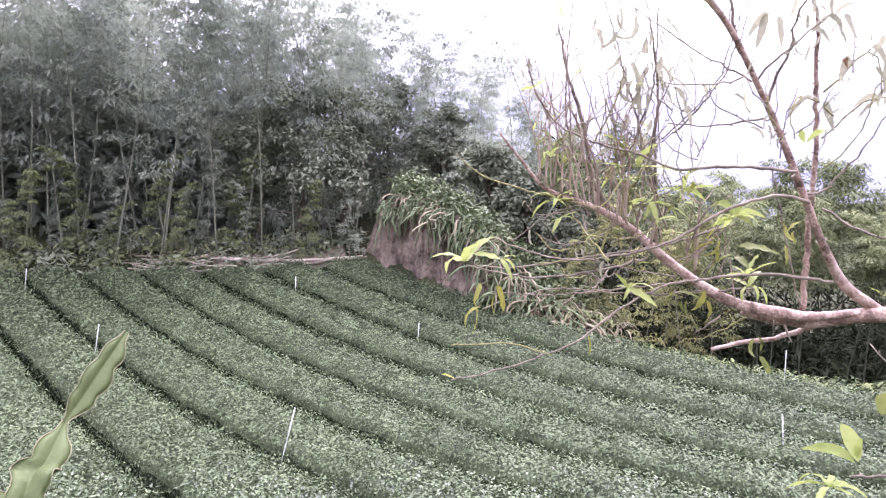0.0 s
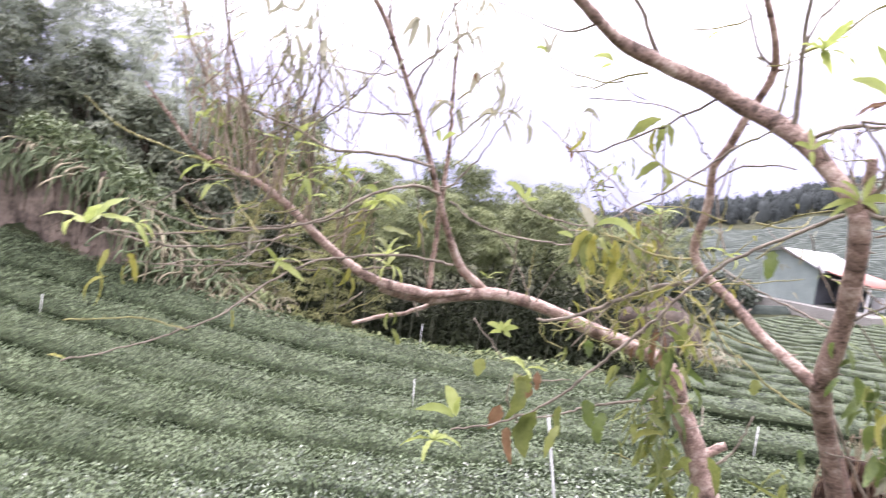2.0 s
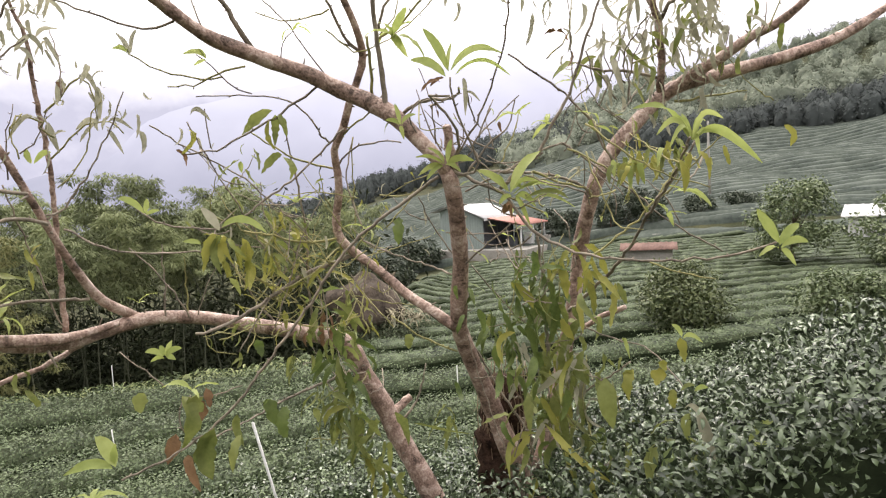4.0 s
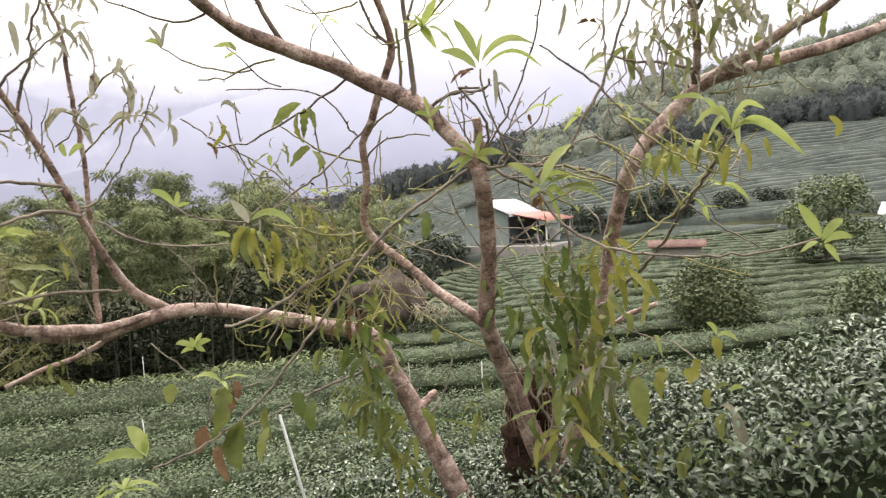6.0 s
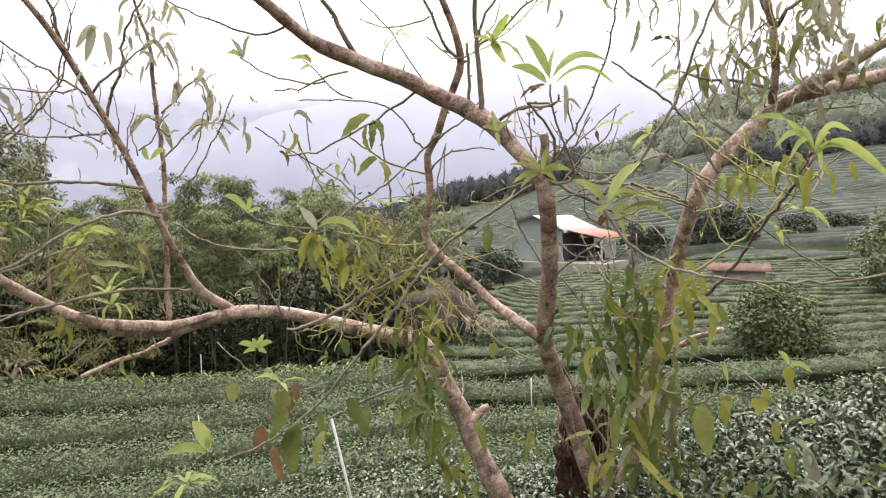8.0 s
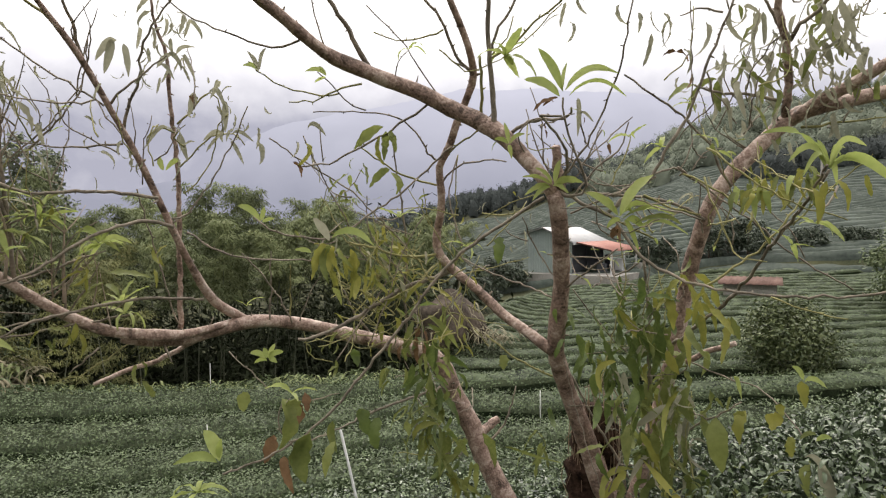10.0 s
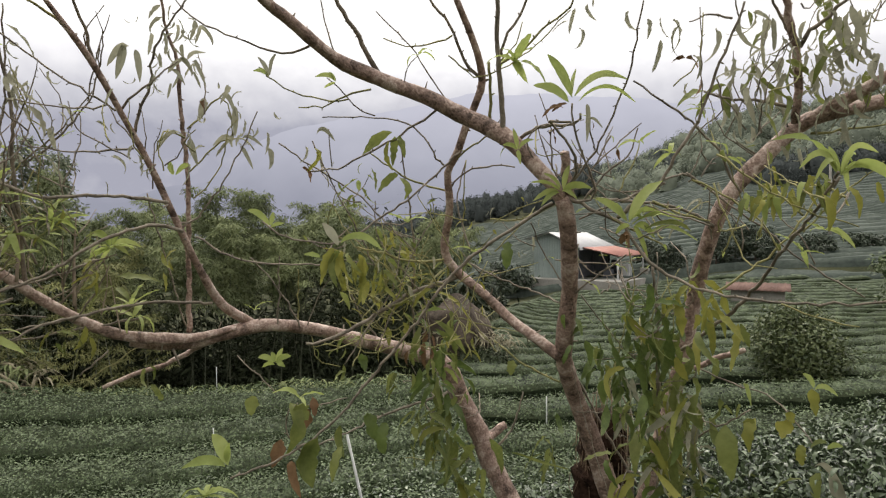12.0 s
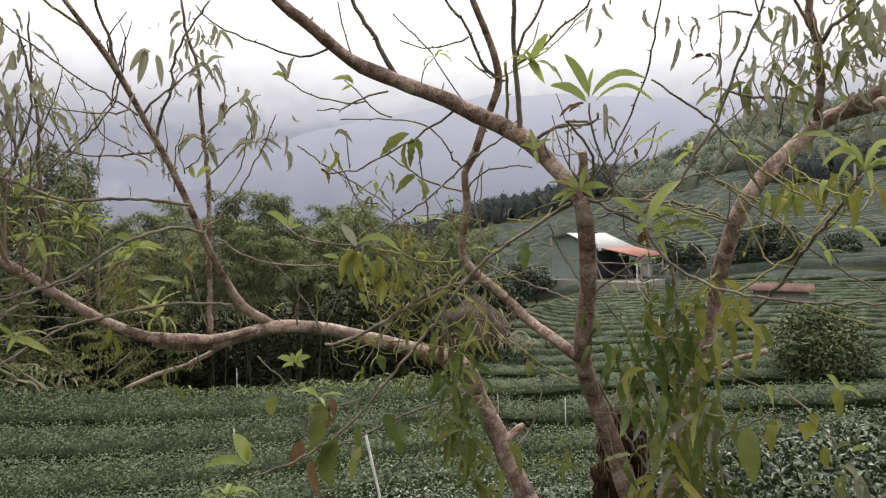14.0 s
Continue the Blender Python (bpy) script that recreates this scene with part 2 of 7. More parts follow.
def blades(p, n, length, width, rng, droop=0.3, tip=0.5):
    """Single pointed blades at the places, spread about the normals."""
    k = len(p)
    d = rng.normal(size=(k, 3))
    d -= (d * n).sum(1, keepdims=True) * n * 0.6
    d[:, 2] -= droop
    d /= np.linalg.norm(d, axis=1, keepdims=True)
    s = np.cross(n + rng.normal(size=(k, 3)) * tip, d)
    s /= np.maximum(np.linalg.norm(s, axis=1, keepdims=True), 1e-6)
    L, W = length * rng.uniform(0.6, 1.3, (k, 1)), width * rng.uniform(0.7, 1.3, (k, 1))
    m = p + d * L * 0.4
    v = np.stack([p, m + s * W / 2, p + d * L, m - s * W / 2], 1).reshape(-1, 3)
    return v, np.arange(4 * k).reshape(k, 4)


def step(a, b, x):
    t = np.clip((x - a) / (b - a), 0, 1)
    return t * t * (3 - 2 * t)


def waves(x, y, size, seed=0):
    """Smooth cheap roughness between -1 and 1."""
    rng = np.random.RandomState(seed)
    s = 0.0
    for k in range(6):
        a, p, f = rng.uniform(0, 6.283), rng.uniform(0, 6.283), rng.uniform(0.6, 2.2) / size
        s = s + np.sin((x * math.cos(a) + y * math.sin(a)) * f * 6.283 + p)
    return s / 4.0


# ---- the lie of the land ----
EYE_X, EYE_Y = 0.65, 0.0
AZ = np.array([-50.0, -20, 0, 25, 42, 52, 62, 75, 92])
RG = np.array([12.0, 18, 26, 42, 65, 100, 160, 240])
LAND = np.array([
    [-1.0, -0.6, 0.2, 2.0, 5.0, 8.0, 12.0, 20.0],
    [-1.3, -0.9, -0.3, 1.0, 4.0, 8.0, 12.0, 20.0],
    [-1.5, -0.3, 1.6, 3.0, 5.0, 8.0, 12.0, 20.0],
    [-1.3, -4.0, -6.0, -8.0, -10.0, -14.0, -16.0, -14.0],
    [-1.3, -3.2, -5.0, -6.0, -8.0, -8.0, -4.0, 2.0],
    [-1.2, -1.8, -2.3, -2.5, -2.2, 0.0, 5.0, 12.0],
    [-1.0, -1.4, -1.7, -1.6, 0.1, 3.6, 11.0, 23.0],
    [-0.8, -1.2, -1.3, -1.2, 1.0, 5.6, 18.5, 41.0],
    [-0.5, -0.9, -1.1, -1.0, 2.0, 7.2, 23.0, 49.0]])
EDGE_AZ = np.array([-60.0, -46, -34, -22, -10, 1.6, 14, 21, 27.5, 40.7, 46, 50, 54, 57, 63, 68])
EDGE_R = np.array([28.0, 25.4, 23.1, 21.8, 21.1, 16.2, 14.9, 14.2, 13.6, 12.4, 13.0, 16.0, 30.0, 37.0, 38.5, 44.2])


def polar(x, y):
    dx, dy = x - EYE_X, y - EYE_Y
    az = np.degrees(np.arctan2(dx, dy))
    az = np.where(az < -134, az + 360, az)
    return az, np.hypot(dx, dy)


def edge(az):
    return np.interp(az, EDGE_AZ, EDGE_R)


def near_canopy(x, y):
    q = 0.7044 - 0.0218 * x - 0.425 * y + 0.0036 * x * x + 0.0035 * x * y + 0.0188 * y * y
    return q + 0.42 * np.exp(-(np.maximum(y, 0) ** 2) / 2.5) * step(1.0, 2.6, x) * (1 - step(3.0, 5.5, x))


def canopy(x, y):
    """Height of the tea tops in the field, and of the ground outside it."""
    x, y = np.asarray(x, float), np.asarray(y, float)
    az, r = polar(x, y)
    a = np.clip(az, AZ[0], AZ[-1])
    i = np.clip(np.searchsorted(AZ, a) - 1, 0, len(AZ) - 2)
    w = step(0, 1, (a - AZ[i]) / (AZ[i + 1] - AZ[i]))
    lr = np.log(np.clip(r, RG[0], RG[-1]))
    j = np.clip(np.searchsorted(np.log(RG), lr) - 1, 0, len(RG) - 2)
    u = (lr - np.log(RG[j])) / (np.log(RG[j + 1]) - np.log(RG[j]))
    far = (LAND[i, j] * (1 - u) + LAND[i, j + 1] * u) * (1 - w) + (LAND[i + 1, j] * (1 - u) + LAND[i + 1, j + 1] * u) * w
    left = 1 - step(edge(a) - 0.3, edge(a) + 2.5, r)
    right = 1 - step(3.5, 9.0, r)
    k = np.where(a < 42, left, right * step(42, 60, a) + left * (1 - step(42, 60, a)))
    xx, yy = EYE_X + np.minimum(r, 27) * np.sin(np.radians(az)), EYE_Y + np.minimum(r, 27) * np.cos(np.radians(az))
    back = step(100, 135, az) * (1 - step(190, 226, az))
    z = near_canopy(xx, yy) * k + far * (1 - k)
    return z * (1 - back) + 0.8 * back


def in_field(x, y):
    az, r = polar(x, y)
    lane = (az > -75) & (az < 104) & (r < edge(az))
    near = (r < 1.0) | ((r < 3.6) & (row_line(x, y) < 1.45) & (az > -20))
    return lane & ~near & ~((r < 4.5) & (az < -15))


def row_line(x, y):
    """Rises by 1.5 from one tea row to the next."""
    q = -0.2351 + x * math.cos(0.663) + y * math.sin(0.663)
    k = 1 - step(22, 34, np.hypot(x, y))
    return q + k * (-0.0023 * x * x - 0.0076 * x * y + 0.0031 * y * y)


def ground_z(x, y):
    az, r = polar(x, y)
    inside = 1 - step(edge(az) + 0.1, edge(az) + 1.5, r)
    under = 0.72 * inside * step(-110, -80, az) * (1 - step(104, 120, az))
    stand = 1 - step(1.0, 2.2, np.hypot(x - EYE_X + 0.8, y - EYE_Y + 0.5))
    z = canopy(x, y) - np.maximum(under, 0) + 0.05 * waves(x, y, 2.5, 3) + step(26, 60, r) * 0.8 * waves(x, y, 30, 5)
    return z * (1 - stand) + stand * 0.02


rings = np.concatenate([[0.0], np.geomspace(0.6, 300, 110), [450, 800, 1500, 3000]])
turn = np.radians(np.concatenate([np.arange(-80, 105, 1.5), np.arange(105, 280, 7)]))
gr, ga = np.meshgrid(rings, np.append(turn, turn[0] + 2 * math.pi), indexing="ij")
gx, gy = EYE_X + gr * np.sin(ga), EYE_Y + gr * np.cos(ga)
gz = ground_z(gx, gy)
GROUND = surface("ground_cover", (0.018, 0.024, 0.012), (0.07, 0.07, 0.036), 0.95, 0.5, 9, 0.8, spec=0.1)
ground = tagged(put("ground", as_mesh("ground", np.stack([gx, gy, gz], -1).reshape(-1, 3), sheet_faces(*gx.shape), GROUND, True)),
                "dark soil and low undergrowth over a sloping tea hillside", "ground", kind="structure")


# ---- tea rows ----
ALONG, ACROSS = np.array([-0.615, 0.788]), np.array([0.788, 0.615])
PROFILE_U = np.array([0.055, 0.06, 0.067, 0.095, 0.21, 0.36, 0.5, 0.64, 0.79, 0.905, 0.933, 0.94, 0.945])
PROFILE_H = np.array([-0.72, -0.4, -0.13, -0.035, 0.0, 0.01, 0.015, 0.01, 0.0, -0.035, -0.13, -0.4, -0.72])


def tea_row(k):
    s = np.arange(-46, 46, 0.3)
    lines = []
    for u, h in zip(PROFILE_U, PROFILE_H):
        want = 1.5 * (k + u)
        p = np.full_like(s, want)
        for _ in range(12):
            x, y = ALONG[0] * s + ACROSS[0] * p, ALONG[1] * s + ACROSS[1] * p
            e = 1e-3
            g0 = row_line(x, y)
            g1 = row_line(x + e * ACROSS[0], y + e * ACROSS[1])
            p = p + np.clip((want - g0) / np.maximum((g1 - g0) / e, 0.3), -3, 3)
        x, y = ALONG[0] * s + ACROSS[0] * p, ALONG[1] * s + ACROSS[1] * p
        lines.append(np.stack([x, y, np.full_like(s, h)], -1))
    grid = np.stack(lines, 1)
    mid = grid[:, 6]
    keep = in_field(mid[:, 0], mid[:, 1]) & (np.abs(row_line(mid[:, 0], mid[:, 1]) - 1.5 * (k + 0.5)) < 0.05)
    runs, start = [], None
    for i, ok in enumerate(np.append(keep, False)):
        if ok and start is None:
            start = i
        if not ok and start is not None:
            if i - start > 6:
                runs.append((start, i))
            start = None
    for a, b in runs:
        g = grid[a:b].copy()
        az_mid, r_mid = polar(g[:, 6:7, 0], g[:, 6:7, 1])
        stepped = step(42, 52, az_mid) * step(7, 12, r_mid)
        thin = 1 - 0.1 * step(46, 60, az_mid) - 0.22 * stepped
        g[..., :2] = g[:, 6:7, :2] + (g[..., :2] - g[:, 6:7, :2]) * thin[..., None]
        x, y = g[..., 0], g[..., 1]
        sway = 0.04 * waves(x, y, 0.55, 17)[..., None] * ACROSS
        g[:, :4, :2] += sway[:, :4]
        g[:, 9:, :2] += sway[:, 9:]
        x, y = g[..., 0], g[..., 1]
        n = b - a
        ends = np.minimum(np.arange(n), np.arange(n)[::-1])[:, None]
        h = g[..., 2] - 0.35 * (ends == 0) - 0.1 * (ends == 1)
        h = h - stepped * 0.5 * np.abs(np.linspace(-1, 1, h.shape[1])) ** 3
        jit = np.random.RandomState(k + 50).uniform(-1, 1, h.shape)
        g[..., 2] = canopy(x, y) + np.maximum(h, -0.75) + 0.05 * waves(x, y, 1.1, 9) + 0.02 * jit
        row = tagged(new("tea_row"), "long clipped hedge of dark green tea bushes", "tea bush", "tea rows")
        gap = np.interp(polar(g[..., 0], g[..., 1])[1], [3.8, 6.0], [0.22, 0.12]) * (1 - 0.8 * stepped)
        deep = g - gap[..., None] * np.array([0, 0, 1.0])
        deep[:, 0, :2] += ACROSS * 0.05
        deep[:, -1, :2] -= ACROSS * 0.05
        me = as_mesh("hedge", deep.reshape(-1, 3), sheet_faces(*g.shape[:2]), TEA_CORE_SHADE, True)
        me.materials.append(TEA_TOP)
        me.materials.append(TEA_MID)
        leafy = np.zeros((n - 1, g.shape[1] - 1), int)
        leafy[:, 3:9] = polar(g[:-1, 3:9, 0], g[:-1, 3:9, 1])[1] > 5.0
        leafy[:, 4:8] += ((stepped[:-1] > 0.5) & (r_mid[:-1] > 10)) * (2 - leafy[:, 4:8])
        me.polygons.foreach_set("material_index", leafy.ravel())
        put("hedge", me, row, "inside of the hedge, near-black colour standing for shade")
        leaves_on(g, row, k)


def leaves_on(g, row, seed):
    rng = np.random.RandomState(seed + 500)
    n, m = g.shape[:2]
    q00, q01, q10, q11 = g[:-1, :-1], g[:-1, 1:], g[1:, :-1], g[1:, 1:]
    nrm = np.cross(q10 - q00, q01 - q00)
    area = np.linalg.norm(nrm, axis=-1)
    nrm = nrm / np.maximum(area, 1e-9)[..., None]
    nrm *= np.where(nrm[..., 2:] < 0, -1, 1)
    flank = np.arange(m - 1)
    side = np.where(flank[None, :] < 4, -1.0, np.where(flank[None, :] > 7, 1.0, 0.0))
    az, r = polar(q00[..., 0], q00[..., 1])
    dens = np.interp(r, [1.5, 3, 4.5, 7, 12, 20, 30, 45], [3800, 3500, 2400, 1450, 700, 260, 90, 28])
    dens = np.where((az < -52) | (az > 100), np.minimum(dens, 700) * (1 - 0.8 * step(8, 14, r)), dens)
    low = (np.abs(flank - 5.5) > 5) * 0.6
    bare = (np.abs(flank - 5.5) > 2.6)[None, :] * step(42, 52, az) * step(7, 12, r) * 0.85
    num = rng.poisson(area * dens * (1 - low[None, :]) * (1 - bare))
    idx = np.repeat(np.arange(num.size), num.ravel())
    if not len(idx):
        return
    u, v = rng.rand(len(idx), 1), rng.rand(len(idx), 1)
    f = lambda q: q.reshape(-1, 3)[idx]
    p = (f(q00) * (1 - u) + f(q10) * u) * (1 - v) + (f(q01) * (1 - u) + f(q11) * u) * v
    nn = nrm.reshape(-1, 3)[idx]
    out = side * np.ones((n - 1, 1))
    nn = nn + out.ravel()[idx][:, None] * np.array([ACROSS[0], ACROSS[1], 0.2]) * 0.55
    nn /= np.linalg.norm(nn, axis=1, keepdims=True)
    rr = r.ravel()[idx][:, None]
    size = np.interp(rr, [2, 3, 4.2, 7, 12, 30], [0.036, 0.038, 0.04, 0.043, 0.052, 0.11])
    far_side = (step(42, 52, az) * step(9, 13, r)).ravel()[idx][:, None]
    size = size * (1 - far_side) + 0.05 * far_side
    p = p + (1 - 0.6 * far_side) * nn * (np.where(rr < 4.2, rng.uniform(-0.2, 0.05, (len(idx), 1)), rng.uniform(-0.085, 0.04, (len(idx), 1))))
    close, shiny = rr[:, 0] < 3.4, rr[:, 0] < 3.4 + 3.2 * rng.rand(len(rr))
    for sel, fine, mat in ((close, True, TEA_GLOSSY), (shiny & ~close, False, TEA_GLOSSY), (~shiny, False, TEA_LEAF)):
        if sel.any():
            if fine:
                v_, f_ = scatter_leaves(p[sel], nn[sel], size[sel], size[sel] * 0.36, rng, 0.2, 0.3, True)
            else:
                v_, f_ = blades(p[sel], nn[sel], size[sel], size[sel] * 0.5, rng, -0.1, 0.28)
            put("foliage", as_mesh("foliage", v_, f_, mat, fine), row, kind="stuff")


for k in range(-6, 32):
    tea_row(k)


# ---- misty mountains far off ----
def ridge(name, dist, base, heights, mat, label):
    a = np.linspace(-80, 130, 260)
    h = np.interp(a, *heights)
    h = h * dist + dist * (0.006 * waves(a, a * 0, 14, 21) + 0.003 * waves(a, a * 0, 4, 22))
    ang = np.radians(a)
    rows = []
    for f, back in ((0.0, 0.0), (0.45, 0.05), (0.8, 0.12), (1.0, 0.2), (0.7, 0.5)):
        d = dist * (1 + back)
        rows.append(np.stack([d * np.sin(ang), d * np.cos(ang), base + (h - base) * f], -1))
    g = np.stack(rows)
    return tagged(put(name, as_mesh(name, g.reshape(-1, 3), sheet_faces(*g.shape[:2]), mat, True)), label, "mountain", kind="structure")


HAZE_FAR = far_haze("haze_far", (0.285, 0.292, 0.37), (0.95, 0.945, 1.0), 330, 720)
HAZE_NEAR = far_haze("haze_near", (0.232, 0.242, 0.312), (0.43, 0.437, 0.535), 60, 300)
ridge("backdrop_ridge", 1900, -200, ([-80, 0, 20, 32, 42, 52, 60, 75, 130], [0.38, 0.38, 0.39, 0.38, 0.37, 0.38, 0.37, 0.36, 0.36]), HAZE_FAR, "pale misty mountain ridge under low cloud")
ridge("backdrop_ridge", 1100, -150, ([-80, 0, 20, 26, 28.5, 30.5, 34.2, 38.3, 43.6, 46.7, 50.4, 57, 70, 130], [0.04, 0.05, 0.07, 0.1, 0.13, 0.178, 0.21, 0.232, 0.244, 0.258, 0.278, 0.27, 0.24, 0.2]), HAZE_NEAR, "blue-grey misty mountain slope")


# ---- bamboo and trees ----
def plume(rng, centre, radius, count, length, width, droop=0.3, tip=0.5):
    d = rng.normal(size=(count, 3))
    d /= np.linalg.norm(d, axis=1, keepdims=True)
    p = centre + d * radius * rng.uniform(0.2, 1.0, (count, 1)) ** 0.5
    n = d * 0.6 + np.array([0, 0, 0.6])
    n /= np.linalg.norm(n, axis=1, keepdims=True)
    return blades(p, n, length, width, rng, droop, tip)


def billow(rng, centre, radii, count, length, width, droop=0.7):
    """A feathery dome of leaves that lie on one another like tiles and droop outwards."""
    d = rng.normal(size=(count, 3))
    d[:, 2] = np.where(d[:, 2] < -0.35 * np.abs(d[:, 0]), -d[:, 2], d[:, 2])
    d /= np.linalg.norm(d, axis=1, keepdims=True)
    p = centre + d * radii * rng.uniform(0.5, 1.05, (count, 1))
    go = d * [0.9, 0.9, 0.2] + rng.normal(size=(count, 3)) * 0.35
    go[:, 2] -= droop
    go /= np.linalg.norm(go, axis=1, keepdims=True)
    s = np.cross(d * 0.8 + [0, 0, 0.5] + rng.normal(size=(count, 3)) * 0.3, go)
    s /= np.maximum(np.linalg.norm(s, axis=1, keepdims=True), 1e-6)
    L, W = length * rng.uniform(0.6, 1.3, (count, 1)), width * rng.uniform(0.7, 1.3, (count, 1))
    m = p + go * L * 0.4
    return np.stack([p, m + s * W / 2, p + go * L, m - s * W / 2], 1).reshape(-1, 3), np.arange(4 * count).reshape(count, 4)


def bamboo_model(seed, height, bare, mat, leaves=78, leaf=0.22, clumps=23):
    """Culm that nods at the tip, with feathery domes of leaves from the bare part up. At the origin."""
    rng = np.random.RandomState(seed)
    lean = rng.uniform(-1, 1, 2) * 0.14 * height
    t = np.linspace(0, 1, 14)
    nod = t ** 4 * 0.16 * height
    a = rng.uniform(0, 6.28)
    c = np.stack([lean[0] * t + nod * math.cos(a), lean[1] * t + nod * math.sin(a), height * (t - 0.09 * t ** 4)], -1)
    culm = as_mesh("culm", *tube(np.column_stack([c, 0.032 * (1 - 0.85 * t)]), 6), SHADED_CULM if mat is BAMBOO_LEAF_B else BAMBOO_CULM, True)
    pieces = []
    for i in range(clumps):
        f = bare + (1 - bare) * (i + rng.rand()) / clumps
        at = np.array([np.interp(f, t, c[:, j]) for j in range(3)])
        reach = 0.12 * height * (1.15 - 0.75 * f)
        b = rng.uniform(0, 6.28)
        at = at + np.array([math.cos(b), math.sin(b), -0.15]) * reach * rng.uniform(0.3, 1.15)
        pieces.append(billow(rng, at, np.array([0.6, 0.6, 0.42]) * rng.uniform(0.6, 1.3) * height / 10 * (1.2 - 0.5 * f), leaves, leaf, leaf * 0.24))
    return culm, as_mesh("foliage", *join(pieces), mat)


BAMBOO_LEAF_B = surface("bamboo_leaf_yellowish", (0.045, 0.06, 0.026), (0.26, 0.295, 0.135), 0.75, 0.35, 3, 0.0, 0.0, 0.2, obj_random=0.5)
BAMBOO_DRY = surface("bamboo_leaf_yellowing", (0.11, 0.115, 0.045), (0.35, 0.355, 0.15), 0.8, 0.35, 3, 0.0, 0.0, 0.25, obj_random=0.5)
BAMBOOS = [bamboo_model(*q) for q in ((1, 10.5, 0.26, BAMBOO_LEAF), (2, 11.5, 0.3, BAMBOO_LEAF), (3, 9.5, 0.2, BAMBOO_LEAF), (4, 8.0, 0.14, BAMBOO_LEAF), (5, 12.0, 0.24, BAMBOO_LEAF),
                                      (6, 9.0, 0.62, BAMBOO_LEAF_B, 120, 0.2, 20), (7, 10.0, 0.66, BAMBOO_LEAF_B, 120, 0.2, 20), (8, 10.5, 0.48, BAMBOO_LEAF), (9, 8.0, 0.06, BAMBOO_LEAF_B, 170, 0.2, 32),
                                      (10, 8.0, 0.1, BAMBOO_DRY, 110, 0.2, 26))]


def bamboo(model, x, y, turn_z, size, group="bamboo grove", label="tall bamboo with feathery grey-green leaves and bare lower culm"):
    ob = thing("bamboo", label, "bamboo", group, pose(x, y, float(ground_z(x, y)) - 0.1, 0, 0, turn_z) @ Matrix.Scale(size, 4))
    culm, foliage = BAMBOOS[model]
    put("culm", culm, ob)
    put("foliage", foliage, ob, kind="stuff")


def at_polar(az, r):
    return EYE_X + r * math.sin(radians(az)), EYE_Y + r * math.cos(radians(az))


rng = np.random.RandomState(11)
# grove behind the field
for i in range(80):
    az = -56 + 68 * (i + rng.rand()) / 80
    r = float(edge(az)) + 0.5 + 8 * rng.rand() ** 1.4
    if -13 < az < 12:
        r += 3.5
    x, y = at_polar(az, r)
    tall = np.interp(az, [-50, -30, -22, -14, -4, 5, 12], [1.2, 1.12, 1.02, 0.98, 0.82, 0.68, 0.58])
    bamboo(rng.randint(5), x, y, rng.uniform(0, 360), tall * rng.uniform(0.85, 1.08))
for i in range(20):
    az = -23 + 27 * (i + rng.rand()) / 20
    x, y = at_polar(az, float(edge(az)) + 4.5 + 4 * rng.rand())
    bamboo(rng.randint(5), x, y, rng.uniform(0, 360), float(np.interp(az, [-22, -14, -4, 5], [0.98, 0.92, 0.78, 0.62])) * rng.uniform(0.85, 1.1))
# taller bamboo further back, which closes the grove
for i in range(30):
    az = -50 + 42 * (i + rng.rand()) / 30
    x, y = at_polar(az, float(edge(az)) + 8.5 + 4 * rng.rand())
    bamboo(rng.randint(5), x, y, rng.uniform(0, 360), float(np.interp(az, [-50, -30, -22, -14, -8], [1.35, 1.3, 1.2, 1.1, 0.98])) * rng.uniform(0.9, 1.08))
# bare front culms and young clumps at the grove's foot
for i in range(40):
    az = -50 + 40 * (i + rng.rand()) / 40
    x, y = at_polar(az, float(edge(az)) + 0.4 + 1.2 * rng.rand())
    young = i % 2 == 0
    bamboo((3, 8, 3)[i % 3] if young else 7, x, y, rng.uniform(0, 360), rng.uniform(0.28, 0.58) if young else rng.uniform(0.85, 1.15), label="young bushy bamboo at the grove's edge" if young else "leaning pale bamboo culm with leaves high up")
# pale young clumps that stand out at the foot of the grove
for az, size in ((-37.9, 0.52), (-25.6, 0.46), (-31.5, 0.36), (-44.0, 0.42)):
    x, y = at_polar(az, float(edge(az)) + 0.35)
    bamboo(8, x, y, 90 + az * 7, size, label="pale yellow-green young bamboo clump at the field's edge")
# thicket in the gully
for i in range(116):
    az = 6 + 41 * (i + rng.rand()) / 116
    r = float(edge(az)) + 2.6 + 14 * rng.rand() ** 1.2
    x, y = at_polar(az, r)
    top = 1.6 + r * np.interp(az, [6, 12, 17, 22, 28, 34, 41, 47], [0.13, 0.085, 0.035, 0.04, 0.055, 0.06, 0.04, 0.02])
    bamboo(5 + rng.randint(2), x, y, rng.uniform(0, 360), float(np.clip((top - ground_z(x, y)) / 8.9 * rng.uniform(0.84, 1.03), 0.35, 1.2)), "gully bamboo",
           "bushy bamboo with yellowish-green leaves rising from the gully")
# yellowing clumps at the gully's rim
for az, back, top in ((8.5, 1.2, 0.9), (10.5, 2.4, 1.5), (12.5, 1.4, 1.2), (14.5, 2.2, 1.9), (16.0, 1.3, 1.3), (17.6, 2.6, 1.7), (19.5, 1.6, 1.1), (21.8, 2.6, 1.2)):
    x, y = at_polar(az, float(edge(az)) + back)
    bamboo(9, x, y, az * 47, float(np.clip((top - ground_z(x, y)) / 7.4, 0.16, 0.7)), "gully bamboo", "yellowing bushy bamboo clump at the gully's rim")


